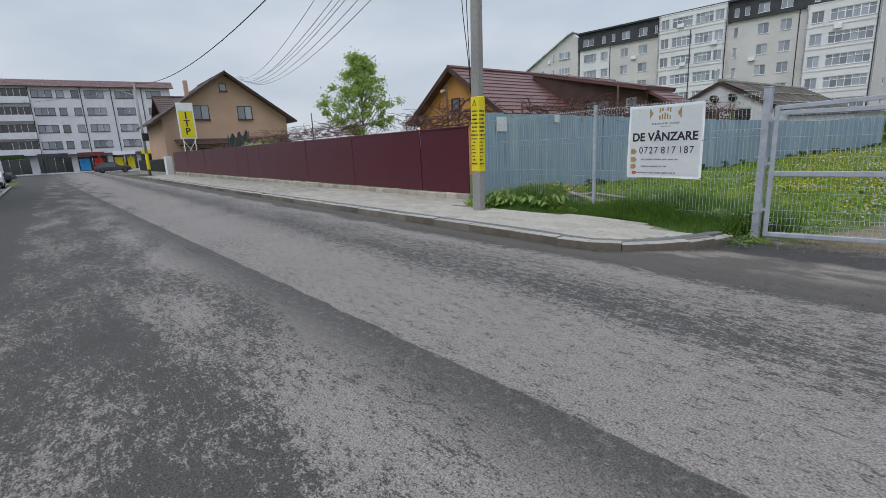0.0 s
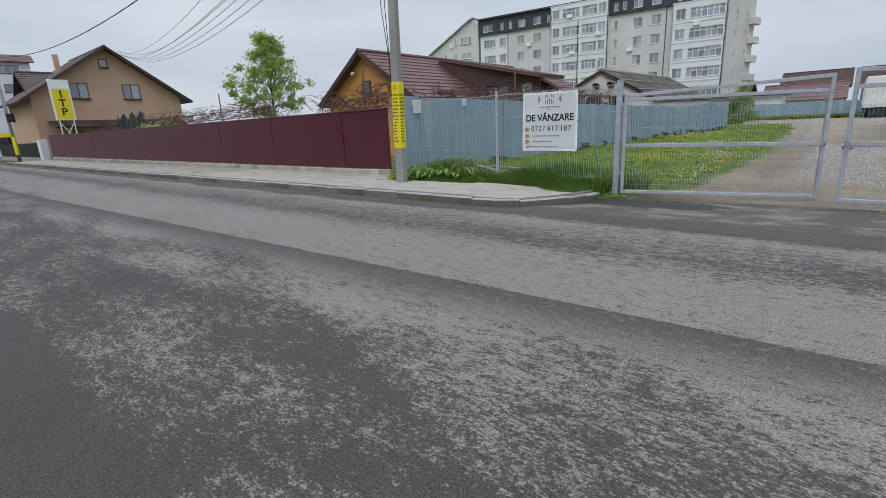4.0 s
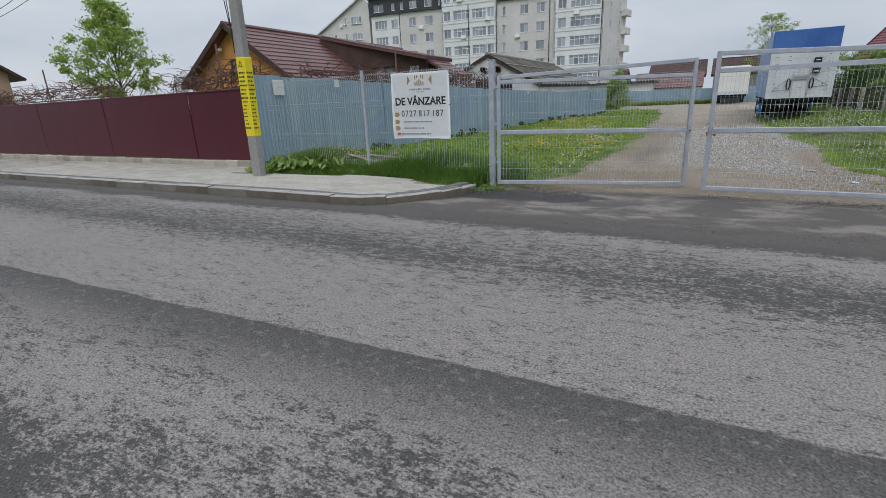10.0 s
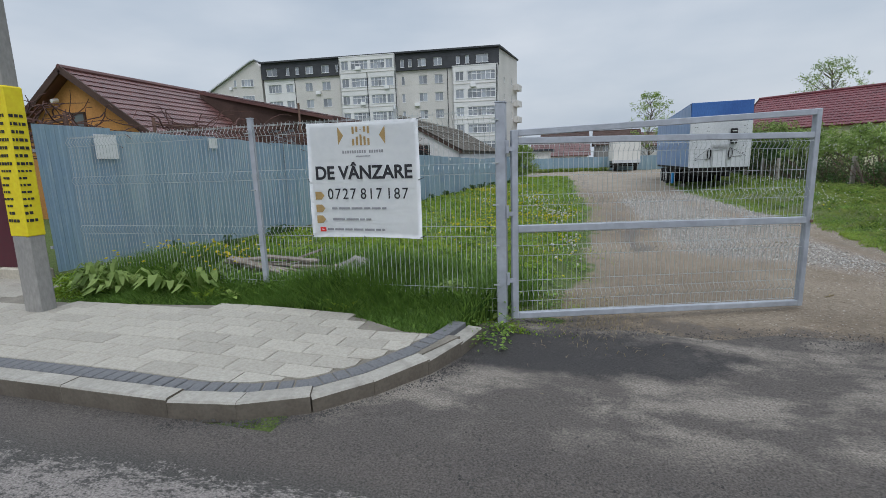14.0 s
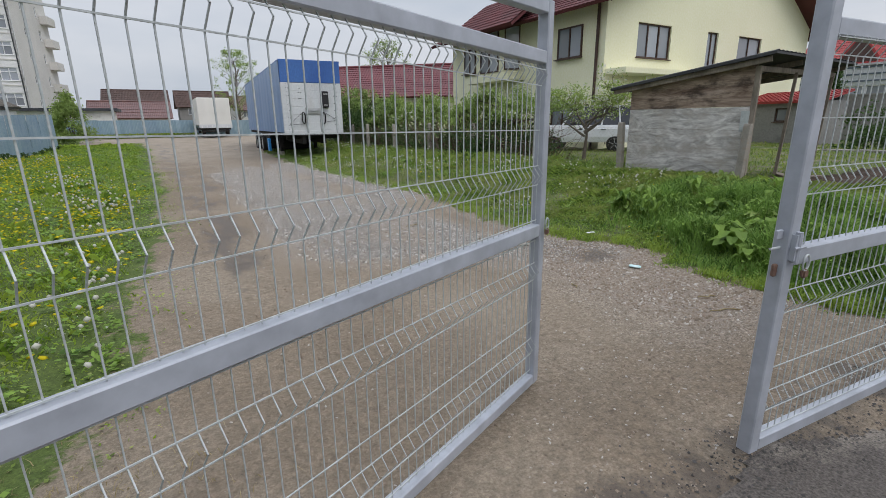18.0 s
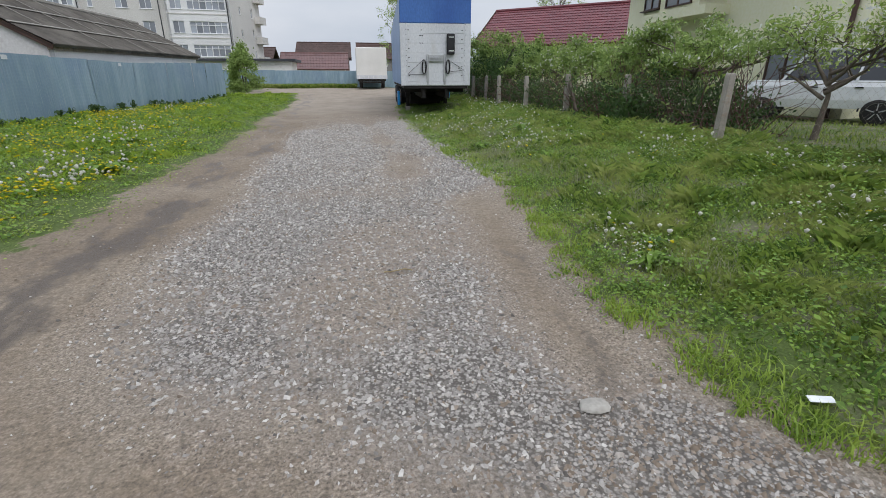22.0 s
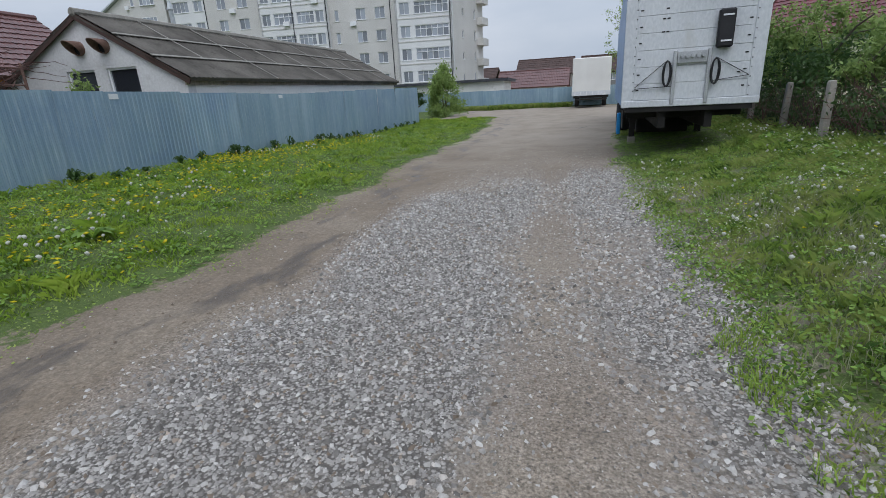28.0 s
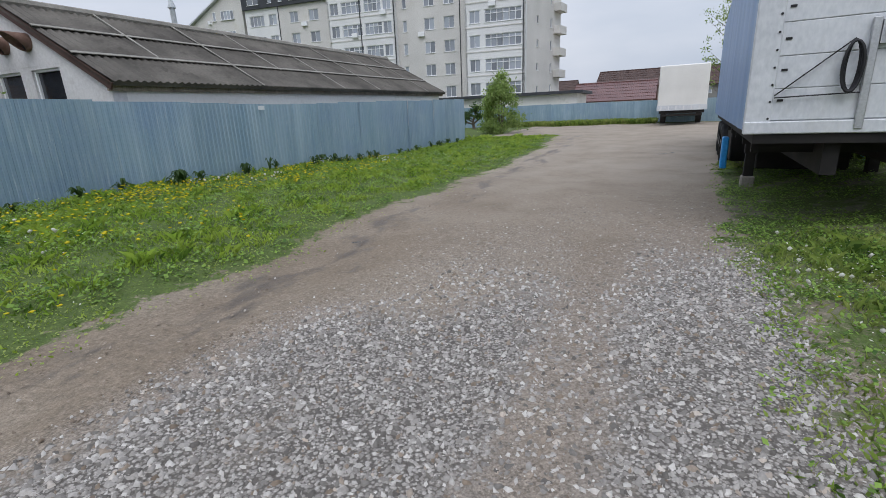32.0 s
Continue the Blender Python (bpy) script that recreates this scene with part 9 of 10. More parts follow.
def grow_grass():
    rng = np.random.default_rng(33)
    # left plot
    n = 190000
    y = 7.5 + (46 - 7.5) * rng.uniform(0, 1, n) ** 1.55
    l, r = fence_x(y) + 0.05, edge_l(y)
    s = rng.uniform(0, 1, n) ** 0.85
    x = l + (r + 0.05 - l) * s + np.abs(rng.normal(0, 0.15, n)) * (s > 0.75)
    front = ((y > 7.5) | (x < -2.6)) & (((x + 5.25) / 0.9) ** 2 + ((y - 8.65) / 0.4) ** 2 > 1)
    thin = np.where(r - x < 0.7, np.clip(0.12 + 1.1 * (r - x), 0.05, 1), 1.0) * (0.55 + 0.45 * clumpy(x, y, 0.8))
    ok = front & (rng.uniform(0, 1, n) < thin)
    x, y = x[ok], y[ok]
    h = 0.025 + (0.05 + 0.22 * clumpy(x, y, 3.1) ** 2) * clumpy(x, y, 1.4) * rng.uniform(0.3, 1.1, len(x)) + 0.10 * np.exp(-((x - fence_x(y)) / 0.5) ** 2)
    h *= 0.3 + 0.7 * ease((edge_l(y) - x - 0.2) / 0.9)
    blades("lawn", "lush short green grass beside the metal fence", x, y, h, 0.011 + 0.0004 * (y - 8), "lawn", rng, 0.75, True)
    # right verge
    n = 200000
    y = 8.3 + (36 - 8.3) * rng.uniform(0, 1, n) ** 1.6
    l = edge_r(y) - 0.1
    u = rng.uniform(0, 1, n)
    x = l + (8.3 - l) * u - np.abs(rng.normal(0, 0.08, n)) * (u < 0.15)
    thin = np.where(x - edge_r(y) < 0.9, np.clip(0.6 + 1.2 * (x - edge_r(y)), 0.05, 1), 1.0) * np.clip(0.05 + 1.1 * clumpy(x, y, 1.5) * clumpy(x + 2, y + 1, 0.7) + 0.6 * clumpy(x, y, 3.1) + 0.8 * ease((x - 5.6) / 1.0), 0.3, 1)
    thin = thin * ease((verge_in(x, y) + 0.06) / 0.22)
    ok = (rng.uniform(0, 1, n) < thin) & ~((x > 3.5) & (x < 6.2) & (y > 28.2) & (y < 34.5))
    x, y = x[ok], y[ok]
    h = 0.045 + (0.07 + 0.20 * clumpy(x, y, 2.7) ** 2) * clumpy(x, y, 1.3) * rng.uniform(0.4, 1.1, len(x)) * ease((x - edge_r(y)) / 1.2) + 0.12 * ease((x - 6.4) / 0.6)
    blades("verge_grass", "uneven green grass and weeds on the verge", x, y, h, 0.0085 + 0.0003 * (y - 8), "grass", rng, 0.8, True)
    # tall growth by the gate, right
    n = 95000
    x = rng.uniform(3.5, 7.6, n)
    y = rng.uniform(6.6, 13.2, n)
    dens = ease((x - edge_r(np.maximum(y, 8)) - 0.02 - 0.5 * ease((y - 9.6) / 1.5)) / 0.35) * ease((13.2 - y - 0.5 * np.abs(x - 7)) / 1.5) * (0.5 + 0.5 * clumpy(x, y, 1.2))
    ok = rng.uniform(0, 1, n) < dens
    x, y = x[ok], y[ok]
    h = (0.14 + 0.40 * clumpy(x, y, 1.9) ** 1.5) * rng.uniform(0.4, 1.15, len(x)) * (0.35 + 0.65 * ease((x - edge_r(y)) / 0.9)) * (1 - 0.55 * ease((x - 5.8) / 1.2))
    blades("tall_grass", "tall rank green grass beside the gateway", x, y, h, 0.015, "tall_grass", rng, 0.6)
    # bright tufts along the ragged edge of the verge
    n = 16000
    y = 8.4 + 12 * rng.uniform(0, 1, n) ** 1.6
    x = edge_r(y) + np.abs(rng.normal(0, 0.22, n))
    ok = (rng.uniform(0, 1, n) < np.clip((clumpy(x, y, 3.3) - 0.35) * 2, 0, 1)) & (verge_in(x, y) > -0.03)
    x, y = x[ok], y[ok]
    blades("edge_tufts", "bright green grass tufts along the track's edge", x, y, rng.uniform(0.04, 0.13, len(x)), np.full(len(x), 0.008), "tuft_grass", rng, 0.8)
    # tall growth behind the wire fence
    n = 76000
    x = rng.uniform(-7.35, -1.9, n)
    y = np.interp(x, (-7.3, -4.7, -3.75, -3.4, -2.4), (7.12, 7.4, 7.38, 6.98, 6.95)) + np.abs(rng.normal(0, 0.8, n))
    heap = ((x + 5.25) / 0.95) ** 2 + ((y - 8.65) / 0.42) ** 2 < 1
    ok = (x < -2.5 + 0.1 * np.minimum(0, rng.normal(0, 1, n)) + 0.5 * (y - 7.7)) & (x < -2.1) & ~heap
    x, y = x[ok], y[ok]
    h = (0.30 + 0.26 * clumpy(x, y, 0.8)) * (0.55 + 0.45 * ease((y - 7.35) / 0.5)) * rng.uniform(0.45, 1.15, len(x)) * np.where((np.abs(x + 5.1) < 1.2) & (y > 7.9) & (y < 8.9), 0.6, 1.0)
    blades("tall_grass", "tall dark green grass along the wire fence", x, y, h, 0.014, "rank_grass", rng, 0.5)
    # straw by the gate post and grass in pavement joints
    n = 1500
    x, y = rng.normal(-1.5, 0.28, n), rng.normal(8.6, 0.55, n)
    blades("straw", "dry straw-coloured grass at the track's edge", x, y, rng.uniform(0.02, 0.07, n), np.full(n, 0.005), "dry_grass", rng, 1.4)
    # far growth
    n = 10000
    x, y = rng.uniform(-9, 2, n), 57.0 + np.abs(rng.normal(0, 0.7, n))
    blades("far_weeds", "rough green weeds along the far fence", x, y, rng.uniform(0.15, 0.5, n), np.full(n, 0.04), "grass", rng, 0.5, True)
    n = 20000
    x, y = rng.uniform(8, 24, n), rng.uniform(8, 24, n)
    ok = ~((x < 13) & (y < 11.4)) & ~((x > 19.4) & (x < 20.2)) & ~((x > 14) & (y > 20.5))
    x, y = x[ok], y[ok]
    blades("garden_grass", "short bright garden grass", x, y, rng.uniform(0.05, 0.13, len(x)), np.full(len(x), 0.016), "grass", rng, 0.5, True)


grow_grass()


def leaflets(name, label, x, y, h, size, material, rng):
    """Small clover-like leaves lying at all angles just above the soil."""
    n = len(x)
    p = np.stack([x, y, land(x, y) + h], 1)
    a = rng.uniform(0, 6.283, n)
    s = size * rng.uniform(0.6, 1.4, n)
    u = np.stack([np.cos(a), np.sin(a), rng.normal(0, 0.35, n)], 1) * s[:, None]
    w = np.stack([-np.sin(a), np.cos(a), rng.normal(0, 0.35, n)], 1) * s[:, None] * 0.75
    v = np.stack([p - u, p + w, p + u * 1.1, p - w], 1).reshape(-1, 3)
    i = np.arange(n)[:, None] * 4
    F = np.concatenate([i + np.array([0, 1, 2]), i + np.array([0, 2, 3])], 0)
    tagged(new(name, quick_mesh(name, v, F, M[material])), label, "ground cover", kind="stuff")


def grow_cover():
    rng = np.random.default_rng(35)
    n = 190000
    y = 8.4 + (34 - 8.4) * rng.uniform(0, 1, n) ** 1.35
    x = edge_r(y) - 0.1 + np.abs(rng.uniform(0, 4.3, n)) + rng.normal(0, 0.12, n)
    ok = (rng.uniform(0, 1, n) < np.clip(clumpy(x, y, 1.1) * clumpy(x + 3, y, 0.5) * 1.9 + 0.6 * clumpy(x, y, 4.0) - 0.32, 0.03, 1) * ease((verge_in(x, y) + 0.06) / 0.22)) & (x < 8.2)
    x, y = x[ok], y[ok]
    leaflets("clover", "low leafy clover and weeds on the verge", x, y, rng.uniform(0.005, 0.07, len(x)), 0.0105 + 0.0035 * ease((y - 14) / 6), "weed", rng)
    n = 9000
    x, y = rng.uniform(3.6, 7.9, n), rng.uniform(7.2, 12.4, n)
    tall = np.clip((clumpy(x + 1, y, 0.9) - 0.3) * 1.8, 0, 1) * ease((x - edge_r(y) - 0.05) / 0.5) * ease((12.4 - y) / 1.2)
    ok = rng.uniform(0, 1, n) < tall
    x, y, tall = x[ok], y[ok], tall[ok]
    leaflets("leafy_weeds", "rank broad-leaved weeds among the tall grass", x, y, rng.uniform(0.08, 0.44, len(x)) * (0.6 + 0.4 * tall) * (0.5 + 0.5 * ease((x - edge_r(y)) / 0.8)) * (1 - 0.4 * ease((x - 6.0) / 1.2)), 0.017, "weed", rng)
    n = 9000
    x = rng.uniform(-8.1, -2.2, n)
    y = np.interp(x, (-7.3, -4.7, -3.75, -3.4, -2.4), (7.14, 7.42, 7.4, 7.0, 6.98)) + np.abs(rng.normal(0, 0.5, n))
    ok = (((x + 5.25) / 0.95) ** 2 + ((y - 8.65) / 0.42) ** 2 > 1) & (rng.uniform(0, 1, n) < clumpy(x, y, 1.1))
    x, y = x[ok], y[ok]
    leaflets("leafy_weeds", "dark broad-leaved weeds at the foot of the wire fence", x, y, rng.uniform(0.03, 0.30, len(x)) * (0.4 + 0.6 * ease((y - 7.4) / 0.4)), 0.017, "weed", rng)
    n = 1400
    x, y = rng.normal(-2.85, 0.2, n), 7.76 + np.abs(rng.normal(0, 0.14, n))
    leaflets("leafy_weeds", "pale green lobed weeds at the foot of the gate post", x, y, rng.uniform(0.03, 0.34, n) * np.exp(-((x + 2.85) / 0.4) ** 2), 0.024, "leaf_mid", rng)
    n = 100000
    y = 8.4 + (42 - 8.4) * rng.uniform(0, 1, n) ** 1.4
    x = edge_l(y) - 0.25 - np.abs(rng.uniform(0, 6.0, n))
    ok = (rng.uniform(0, 1, n) < np.clip((clumpy(x, y, 2.6) - 0.42) * 2.2, 0, 1)) & (x > fence_x(y) + 0.1)
    x, y = x[ok], y[ok]
    leaflets("leafy_weeds", "dandelion leaves in tufts among the lawn", x, y, rng.uniform(0.02, 0.15, len(x)) * (0.35 + 0.65 * ease((edge_l(y) - x - 0.2) / 0.9)), 0.023, "weed", rng)
    n = 60000
    y = 12.5 + (34 - 12.5) * rng.uniform(0, 1, n) ** 1.3
    x = edge_r(y) + 0.2 + rng.uniform(0, 3.6, n)
    ok = (rng.uniform(0, 1, n) < np.clip((clumpy(x, y, 2.9) - 0.5) * 2 + 0.5 * ease((x - 5.6) / 0.8), 0, 1)) & (x < 8) & ~((x > 3.5) & (x < 6.2) & (y > 28.2))
    x, y = x[ok], y[ok]
    leaflets("leafy_weeds", "nettles and dandelion leaves in tufts on the verge", x, y, rng.uniform(0.02, 0.16, len(x)) * (1 + ease((x - 5.8) / 0.8)), 0.015, "weed", rng)
    n = 70000
    y = 8.4 + (40 - 8.4) * rng.uniform(0, 1, n) ** 1.4
    x = edge_l(y) + 0.15 - np.abs(rng.uniform(0, 5.5, n)) + rng.normal(0, 0.12, n)
    ok = (rng.uniform(0, 1, n) < np.clip(clumpy(x, y, 1.0) * clumpy(x, y + 5, 0.4) * 2.2, 0.04, 1)) & (x > fence_x(y) + 0.1) & ((y > 8.2) | (x < -2.6))
    x, y = x[ok], y[ok]
    leaflets("clover", "low leafy clover among the grass", x, y, rng.uniform(0.005, 0.06, len(x)), 0.012, "grass", rng)


grow_cover()


def flowers(name, label, x, y, h, size, material, round_head, rng):
    n = len(x)
    z = land(x, y) + h
    if round_head:
        base = np.array([(1, 0, 0), (0, 1, 0), (-1, 0, 0), (0, -1, 0), (0, 0, 1), (0, 0, -1), (0.7, 0.7, 0.5), (-0.7, 0.7, 0.5), (-0.7, -0.7, 0.5), (0.7, -0.7, 0.5)], float)
        base /= np.linalg.norm(base, axis=1, keepdims=True)
        f = np.array([(0, 6, 4), (6, 1, 4), (1, 7, 4), (7, 2, 4), (2, 8, 4), (8, 3, 4), (3, 9, 4), (9, 0, 4), (0, 1, 6), (1, 2, 7), (2, 3, 8), (3, 0, 9), (1, 0, 5), (2, 1, 5), (3, 2, 5), (0, 3, 5)])
    else:
        a = np.arange(8) * math.pi / 4
        base = np.concatenate([np.stack([np.cos(a), np.sin(a), 0.15 * (np.arange(8) % 2)], 1), [[0, 0, 0.4]], [[0, 0, -0.4]]])
        f = np.array([(i, (i + 1) % 8, 8) for i in range(8)] + [((i + 1) % 8, i, 9) for i in range(8)])
    k = len(base)
    s = size * rng.uniform(0.75, 1.25, n)
    tilt = rng.normal(0, 0.25, (n, 2))
    v = base[None] * s[:, None, None]
    v[:, :, 2] += v[:, :, 0] * tilt[:, :1] + v[:, :, 1] * tilt[:, 1:]
    v += np.stack([x, y, z], 1)[:, None]
    F = (np.arange(n)[:, None, None] * k + f[None]).reshape(-1, 3)
    tagged(new(name, quick_mesh(name, v.reshape(-1, 3), F, M[material])), label, "flowers", kind="stuff")
    return np.stack([x, y], 1), h


def scatter_flowers():
    rng = np.random.default_rng(44)

    def plot(n, lo, hi, left=True, clump=0.6):
        y = lo + (hi - lo) * rng.uniform(0, 1, n) ** 1.2
        l, r = (fence_x(y) + 0.6, edge_l(y) - 0.3) if left else (edge_r(y) + 0.4, np.full(n, 7.3))
        x = l + (r - l) * rng.uniform(0, 1, n)
        ok = rng.uniform(0, 1, n) < np.clip((clumpy(x, y, 0.75) - 0.25) * 2, 0.05, 1) ** (1 / clump)
        return x[ok], y[ok]

    def drifts(k, per, lo, hi, off, wide):
        """Flowers in drifts along the middle of the lawn."""
        cy = lo + (hi - lo) * rng.uniform(0, 1, k) ** 1.15
        cx = -2.9 - 0.21 * (cy - 17) + off + rng.normal(0, wide, k)
        i = np.repeat(np.arange(k), per)
        sp = rng.uniform(0.16, 0.55, k)[i]
        x, y = cx[i] + rng.normal(0, 1, len(i)) * sp, cy[i] + rng.normal(0, 1, len(i)) * sp * 1.3
        ok = (x > fence_x(y) + 0.3) & (x < edge_l(y) - 0.35) & (y > 9.3)
        return x[ok], y[ok]

    x, y = drifts(105, 19, 11.0, 36, -0.2, 1.0)
    flowers("dandelions", "bright yellow dandelion flowers in drifts on the lawn", x, y, rng.uniform(0.09, 0.19, len(x)), 0.024, "dandelion", False, rng)
    x, y = plot(550, 10.0, 36)
    flowers("dandelions", "scattered yellow dandelion flowers in the grass", x, y, rng.uniform(0.07, 0.17, len(x)), 0.021, "dandelion", False, rng)
    x, y = drifts(34, 10, 9.6, 38, 0.7, 0.7)
    flowers("dandelion_clocks", "white dandelion seed heads above the grass", x, y, rng.uniform(0.12, 0.26, len(x)), 0.024, "puff", True, rng)
    x, y = plot(1000, 12.5, 30, False, 0.35)
    flowers("dandelion_clocks", "white dandelion seed heads on the verge", x, y, rng.uniform(0.12, 0.32, len(x)), 0.018, "puff", True, rng)
    x, y = plot(160, 10, 26, False)
    flowers("dandelions", "yellow dandelion flowers on the verge", x, y, rng.uniform(0.06, 0.14, len(x)), 0.018, "dandelion", False, rng)
    x, y = plot(16000, 12.5, 29, False, 0.3)
    leaflets("small_flowers", "tiny pale flowers and seed stalks on the verge", x, y, rng.uniform(0.06, 0.22, len(x)), 0.0075, "puff", rng)
    n = 26000
    x, y = rng.uniform(4.0, 6.0, n), rng.uniform(12.6, 24.0, n)
    ok = rng.uniform(0, 1, n) < np.exp(-((x - 4.75 - 0.25 * np.sin(0.9 * y)) / 0.45) ** 2) * np.clip((clumpy(x, y, 1.6) - 0.25) * 1.8, 0, 1)
    x, y = x[ok], y[ok]
    blades("seed_stalks", "greyish dry seed stalks among the low grass", x, y, rng.uniform(0.07, 0.2, len(x)), np.full(len(x), 0.0055), "stalk", rng, 0.5)
    x, y = plot(9000, 11, 40, True, 0.3)
    leaflets("small_flowers", "tiny white flowers in the lawn", x, y, rng.uniform(0.10, 0.22, len(x)), 0.008, "blossom", rng)
    n = 110
    x, y = rng.uniform(-7.6, -5.6, n), rng.uniform(7.7, 9.0, n)
    flowers("dandelions", "yellow flowers behind the wire fence", x, y, rng.uniform(0.3, 0.5, n), 0.022, "dandelion", False, rng)


scatter_flowers()


def broad_weed(loc, seed, n, size, h, label="broad-leaved green weed in the rank grass", mat="leaf_mid", name="weed_plant", group="weeds", wide=1.0):
    """A rosette of arched broad leaves, each a strip that widens and narrows."""
    rng = np.random.default_rng(seed)
    f = thing(name, label, "weed", loc, group)
    bm = bmesh.new()
    for k in range(n):
        a = rng.uniform(0, 6.283)
        L = size * rng.uniform(0.6, 1.2)
        up = h * rng.uniform(0.5, 1.1)
        wmax = wide * L * rng.uniform(0.2, 0.32)
        prev = None
        side = Vector((-math.sin(a), math.cos(a), 0))
        for s in range(6):
            t = s / 5
            c = Vector((math.cos(a), math.sin(a), 0)) * L * t + Vector((0, 0, up * math.sin(min(1.0, t * 1.15) * math.pi * 0.75)))
            w = wmax * (0.12 + math.sin(math.pi * min(1, t * 0.92 + 0.08)) ** 0.8) * 0.5 if t < 1 else 0.003
            row = [bm.verts.new(c - side * w), bm.verts.new(c - Vector((0, 0, 0.18 * w))), bm.verts.new(c + side * w)]
            if prev:
                bm.faces.new((prev[0], prev[1], row[1], row[0])), bm.faces.new((prev[1], prev[2], row[2], row[1]))
            prev = row
    part("leaves", bm, M[mat], f)


rw = random.Random(55)
for i in range(30):
    x, y = rw.uniform(4.7, 7.6), rw.uniform(7.4, 12.2)
    if y > 11 and x > 7:
        continue
    broad_weed((x, y, float(land(x, y)) + rw.uniform(0.0, 0.1)), 100 + i, rw.randrange(14, 24), rw.uniform(0.14, 0.26), rw.uniform(0.18, 0.36), mat=rw.choice(("leaf_mid", "weed", "weed")))
for i, (x, y, s) in enumerate(((4.35, 9.85, 0.27), (4.6, 10.2, 0.30), (4.15, 9.6, 0.2), (4.95, 9.75, 0.26), (5.4, 10.7, 0.24), (4.5, 9.3, 0.22), (5.3, 9.2, 0.25))):
    broad_weed((x, y, float(land(x, y)) + 0.02), 500 + i, 13, s, s * 1.1, "large-leaved burdock in the rank grass", "weed", "burdock", "burdock plants", 1.6)
for i, (x, y, s) in enumerate(((4.15, 13.2, 0.2), (4.4, 13.6, 0.14), (5.0, 17.4, 0.25), (4.4, 19.5, 0.22), (5.6, 20.5, 0.3), (5.9, 24.0, 0.2), (6.2, 26.8, 0.24), (6.5, 25.4, 0.22), (-2.1, 18.4, 0.3), (-2.8, 21.0, 0.25), (-2.4, 15.0, 0.28), (6.3, 28.0, 0.25), (6.5, 27.3, 0.25), (6.6, 28.4, 0.25), (6.7, 26.2, 0.2))):
    broad_weed((x, y, float(land(x, y)) + 0.0), 200 + i, 14, s, s * 0.6, mat="weed")
for i in range(70):
    y = rw.uniform(9, 43)
    x = float(fence_x(y)) + rw.uniform(0.15, 0.4)
    broad_weed((x, y, float(land(x, y))), 300 + i, 12, rw.uniform(0.12, 0.24), rw.uniform(0.14, 0.36), "dark nettles at the foot of the metal fence", "leaf_dark", "nettle", "nettles")
for i in range(26):
    x = rw.uniform(-7.9, -5.7)
    broad_weed((x, 7.5 + rw.uniform(0, 0.6), 0.02), 400 + i, 15, rw.uniform(0.2, 0.34), rw.uniform(0.28, 0.44), "broad green weeds behind the wire fence", "leaf_mid")
broad_weed((-5.35, 7.52, 0.11), 450, 12, 0.16, 0.1, "small green weed in the pavement joint", "leaf_lite")
for i in range(7):
    x = rw.uniform(-3.1, -2.6)
    broad_weed((x, 7.66 + rw.uniform(-0.1, 0.2), -0.02), 460 + i, 30, 0.08, 0.16, "small green weeds at the gate post", "weed")


# ---- paving pieces, last ----
course = [(-8.0, 5.61)] + course


def kerb_inner(x):
    """Inner edge of the dark course beside the kerb."""
    return float(np.interp(x + 0.09, [q[0] for q in course], [q[1] for q in course])) + 0.13


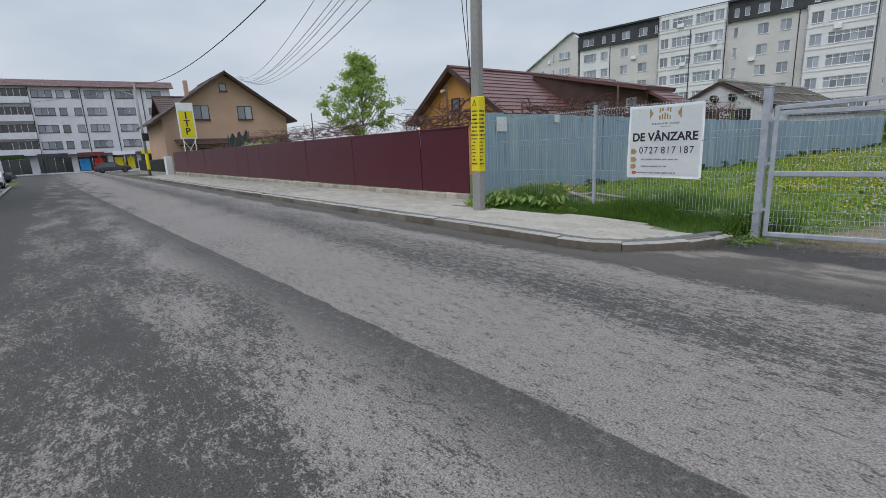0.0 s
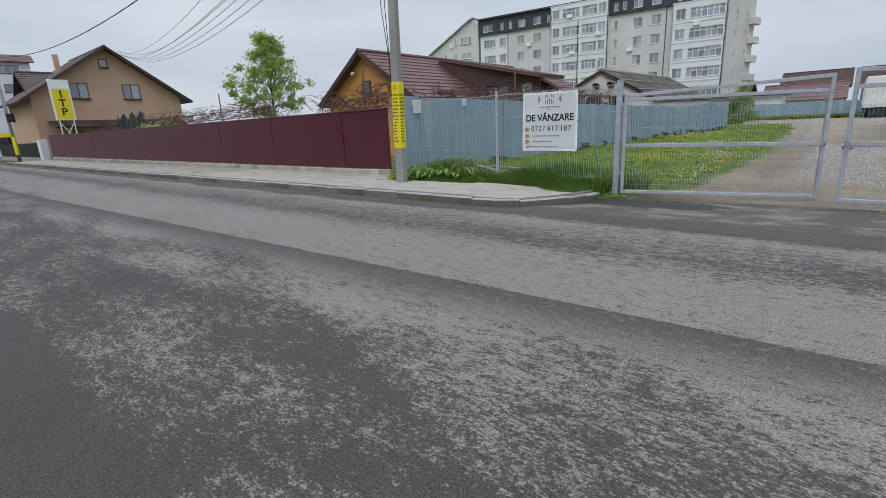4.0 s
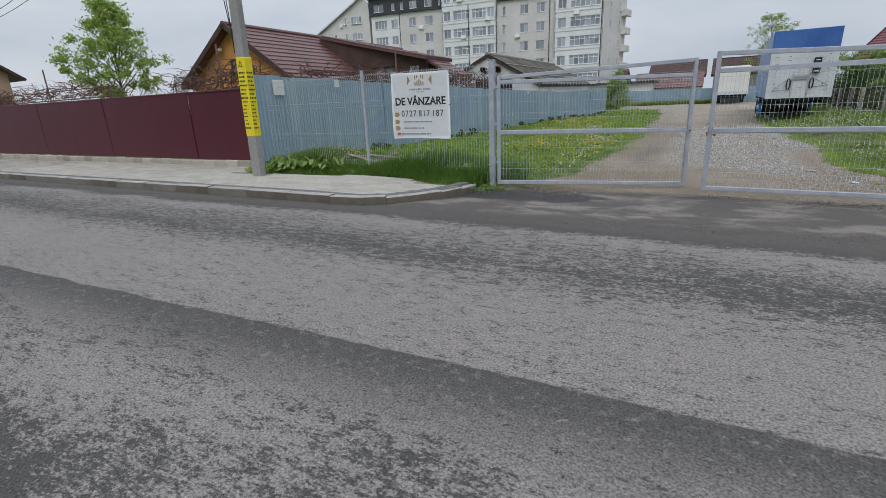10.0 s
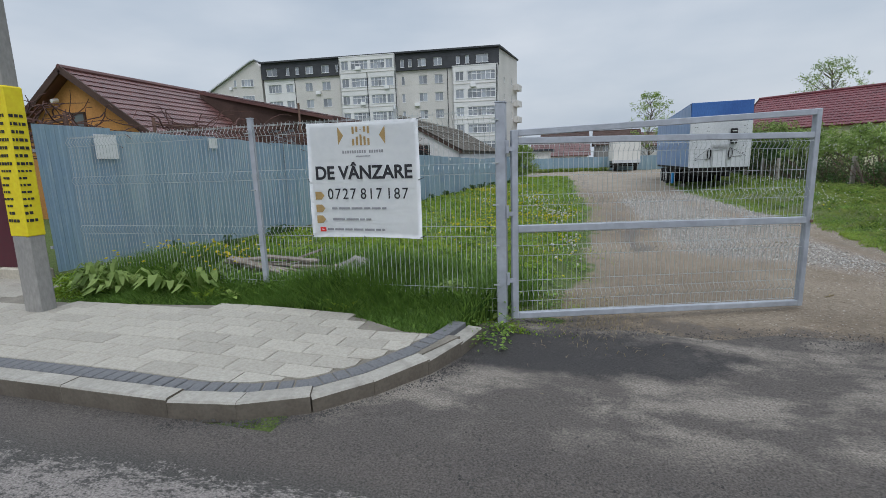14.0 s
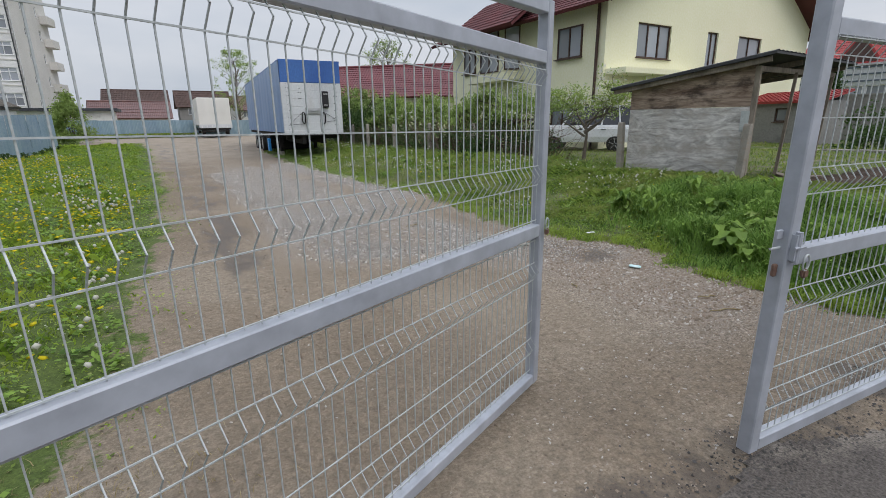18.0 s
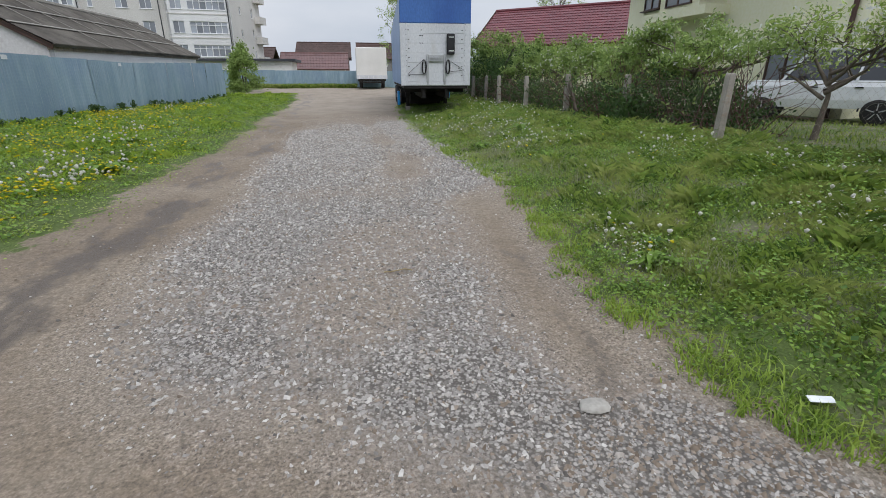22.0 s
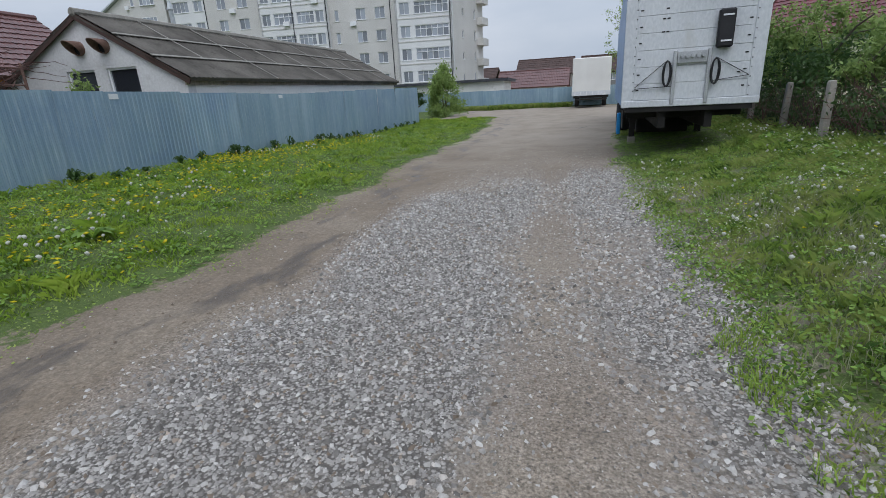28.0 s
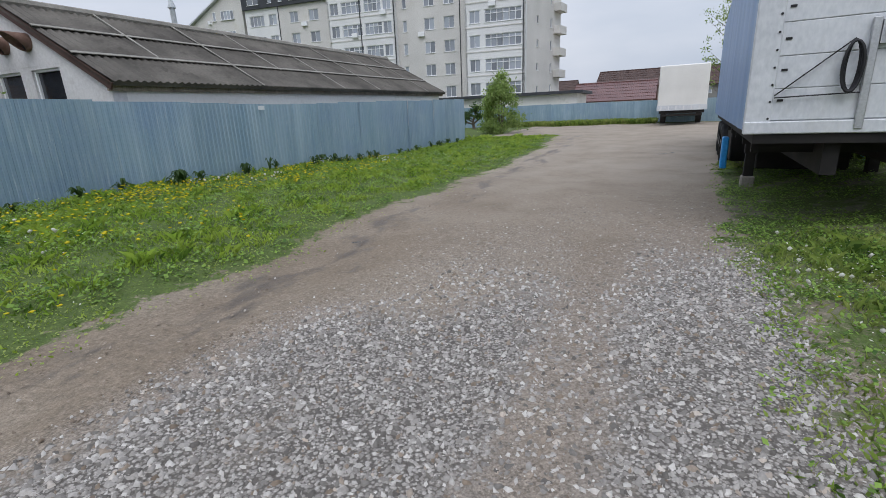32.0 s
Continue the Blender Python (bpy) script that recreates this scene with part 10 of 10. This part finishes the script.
cells = []
for r in range(11):
    y = 5.755 + 0.2 * r
    for i in range(300):
        x = -2.75 - 0.4 * (i + (0.5 if r % 2 else 0))
        if x < -49:
            continue
        back = pav_back(x + 0.2)
        if y + 0.2 <= back + 0.05 and y >= kerb_inner(x + 0.4) - 0.02 and y >= kerb_inner(x) - 0.02:
            cells.append((x, y))
        elif y + 0.2 <= back + 0.05 and x > -6.2:
            # cut slabs that follow the edging round the corner
            at = [x + 0.005 + 0.39 * q / 6 for q in range(7)]
            low = [max(y + 0.005, kerb_inner(q)) for q in at]
            run = [q for q in range(7) if at[q] < -2.78 and low[q] < y + 0.17]
            if len(run) > 1:
                bm = bmesh.new()
                up = [bm.verts.new((at[q], low[q], 0.085 + pav_lift(at[q]))) for q in run]
                back_row = [bm.verts.new((at[q], y + 0.195, 0.085 + pav_lift(at[q]))) for q in (run[-1], run[0])]
                top = bm.faces.new(up + back_row)
                bmesh.ops.recalc_face_normals(bm, faces=bm.faces)
                if top.normal.z < 0:
                    top.normal_flip()
                ext = bmesh.ops.extrude_face_region(bm, geom=[top])["geom"]
                bmesh.ops.translate(bm, verts=[q for q in ext if isinstance(q, bmesh.types.BMVert)], vec=(0, 0, -0.04))
                bmesh.ops.recalc_face_normals(bm, faces=bm.faces)
                part("cut_slab", bm, M["slab"], pav_r)
cells.sort(key=lambda c: -c[0])
lay(pav_r, None, cells, 0.4, 0.2, 0.012, 0.073, M["slab"], M["slab_i"], 300, lift=pav_lift)
edge = [(-8.0 - 0.1 * i, 5.62) for i in range(410)]
lay(pav_r, None, edge, 0.1, 0.14, 0.022, 0.062, M["dark_slab"], M["dark_slab"], 0, "edging_block", pav_lift)
block = slab_mesh("edging_block", 0.1, 0.14, 0.022, M["dark_slab"])
for a, b in zip(course, course[1:]):
    d = Vector(b) - Vector(a)
    k = max(1, round(d.length / 0.102))
    for i in range(k):
        q = Vector(a) + d * (i / k)
        part("edging_block", block, None, pav_r).matrix_local = pose(q.x, q.y, 0.062 + pav_lift(q.x), 0, 0, math.degrees(math.atan2(d.y, d.x)))
cells = []
for r in range(12):
    for i in range(140):
        x = 2 - 0.4 * (i + (0.5 if r % 2 else 0))
        y = kerb_y(x) - 0.43 - 0.2 * (r + 1)
        if y > -4.0 - 0.025 * max(0, -16 - x):
            cells.append((x, y))
cells.sort(key=lambda c: abs(c[0] + 7))
lay(pav_l, None, cells, 0.4, 0.2, 0.022, 0.078, M["slab"], M["slab_i"], 300)
edge = [(2 - 0.1 * i, kerb_y(2 - 0.1 * i) - 0.15 - 0.27) for i in range(480)]
lay(pav_l, None, edge, 0.1, 0.26, 0.022, 0.078, M["dark_slab"], M["dark_slab"], 0, "edging_block")
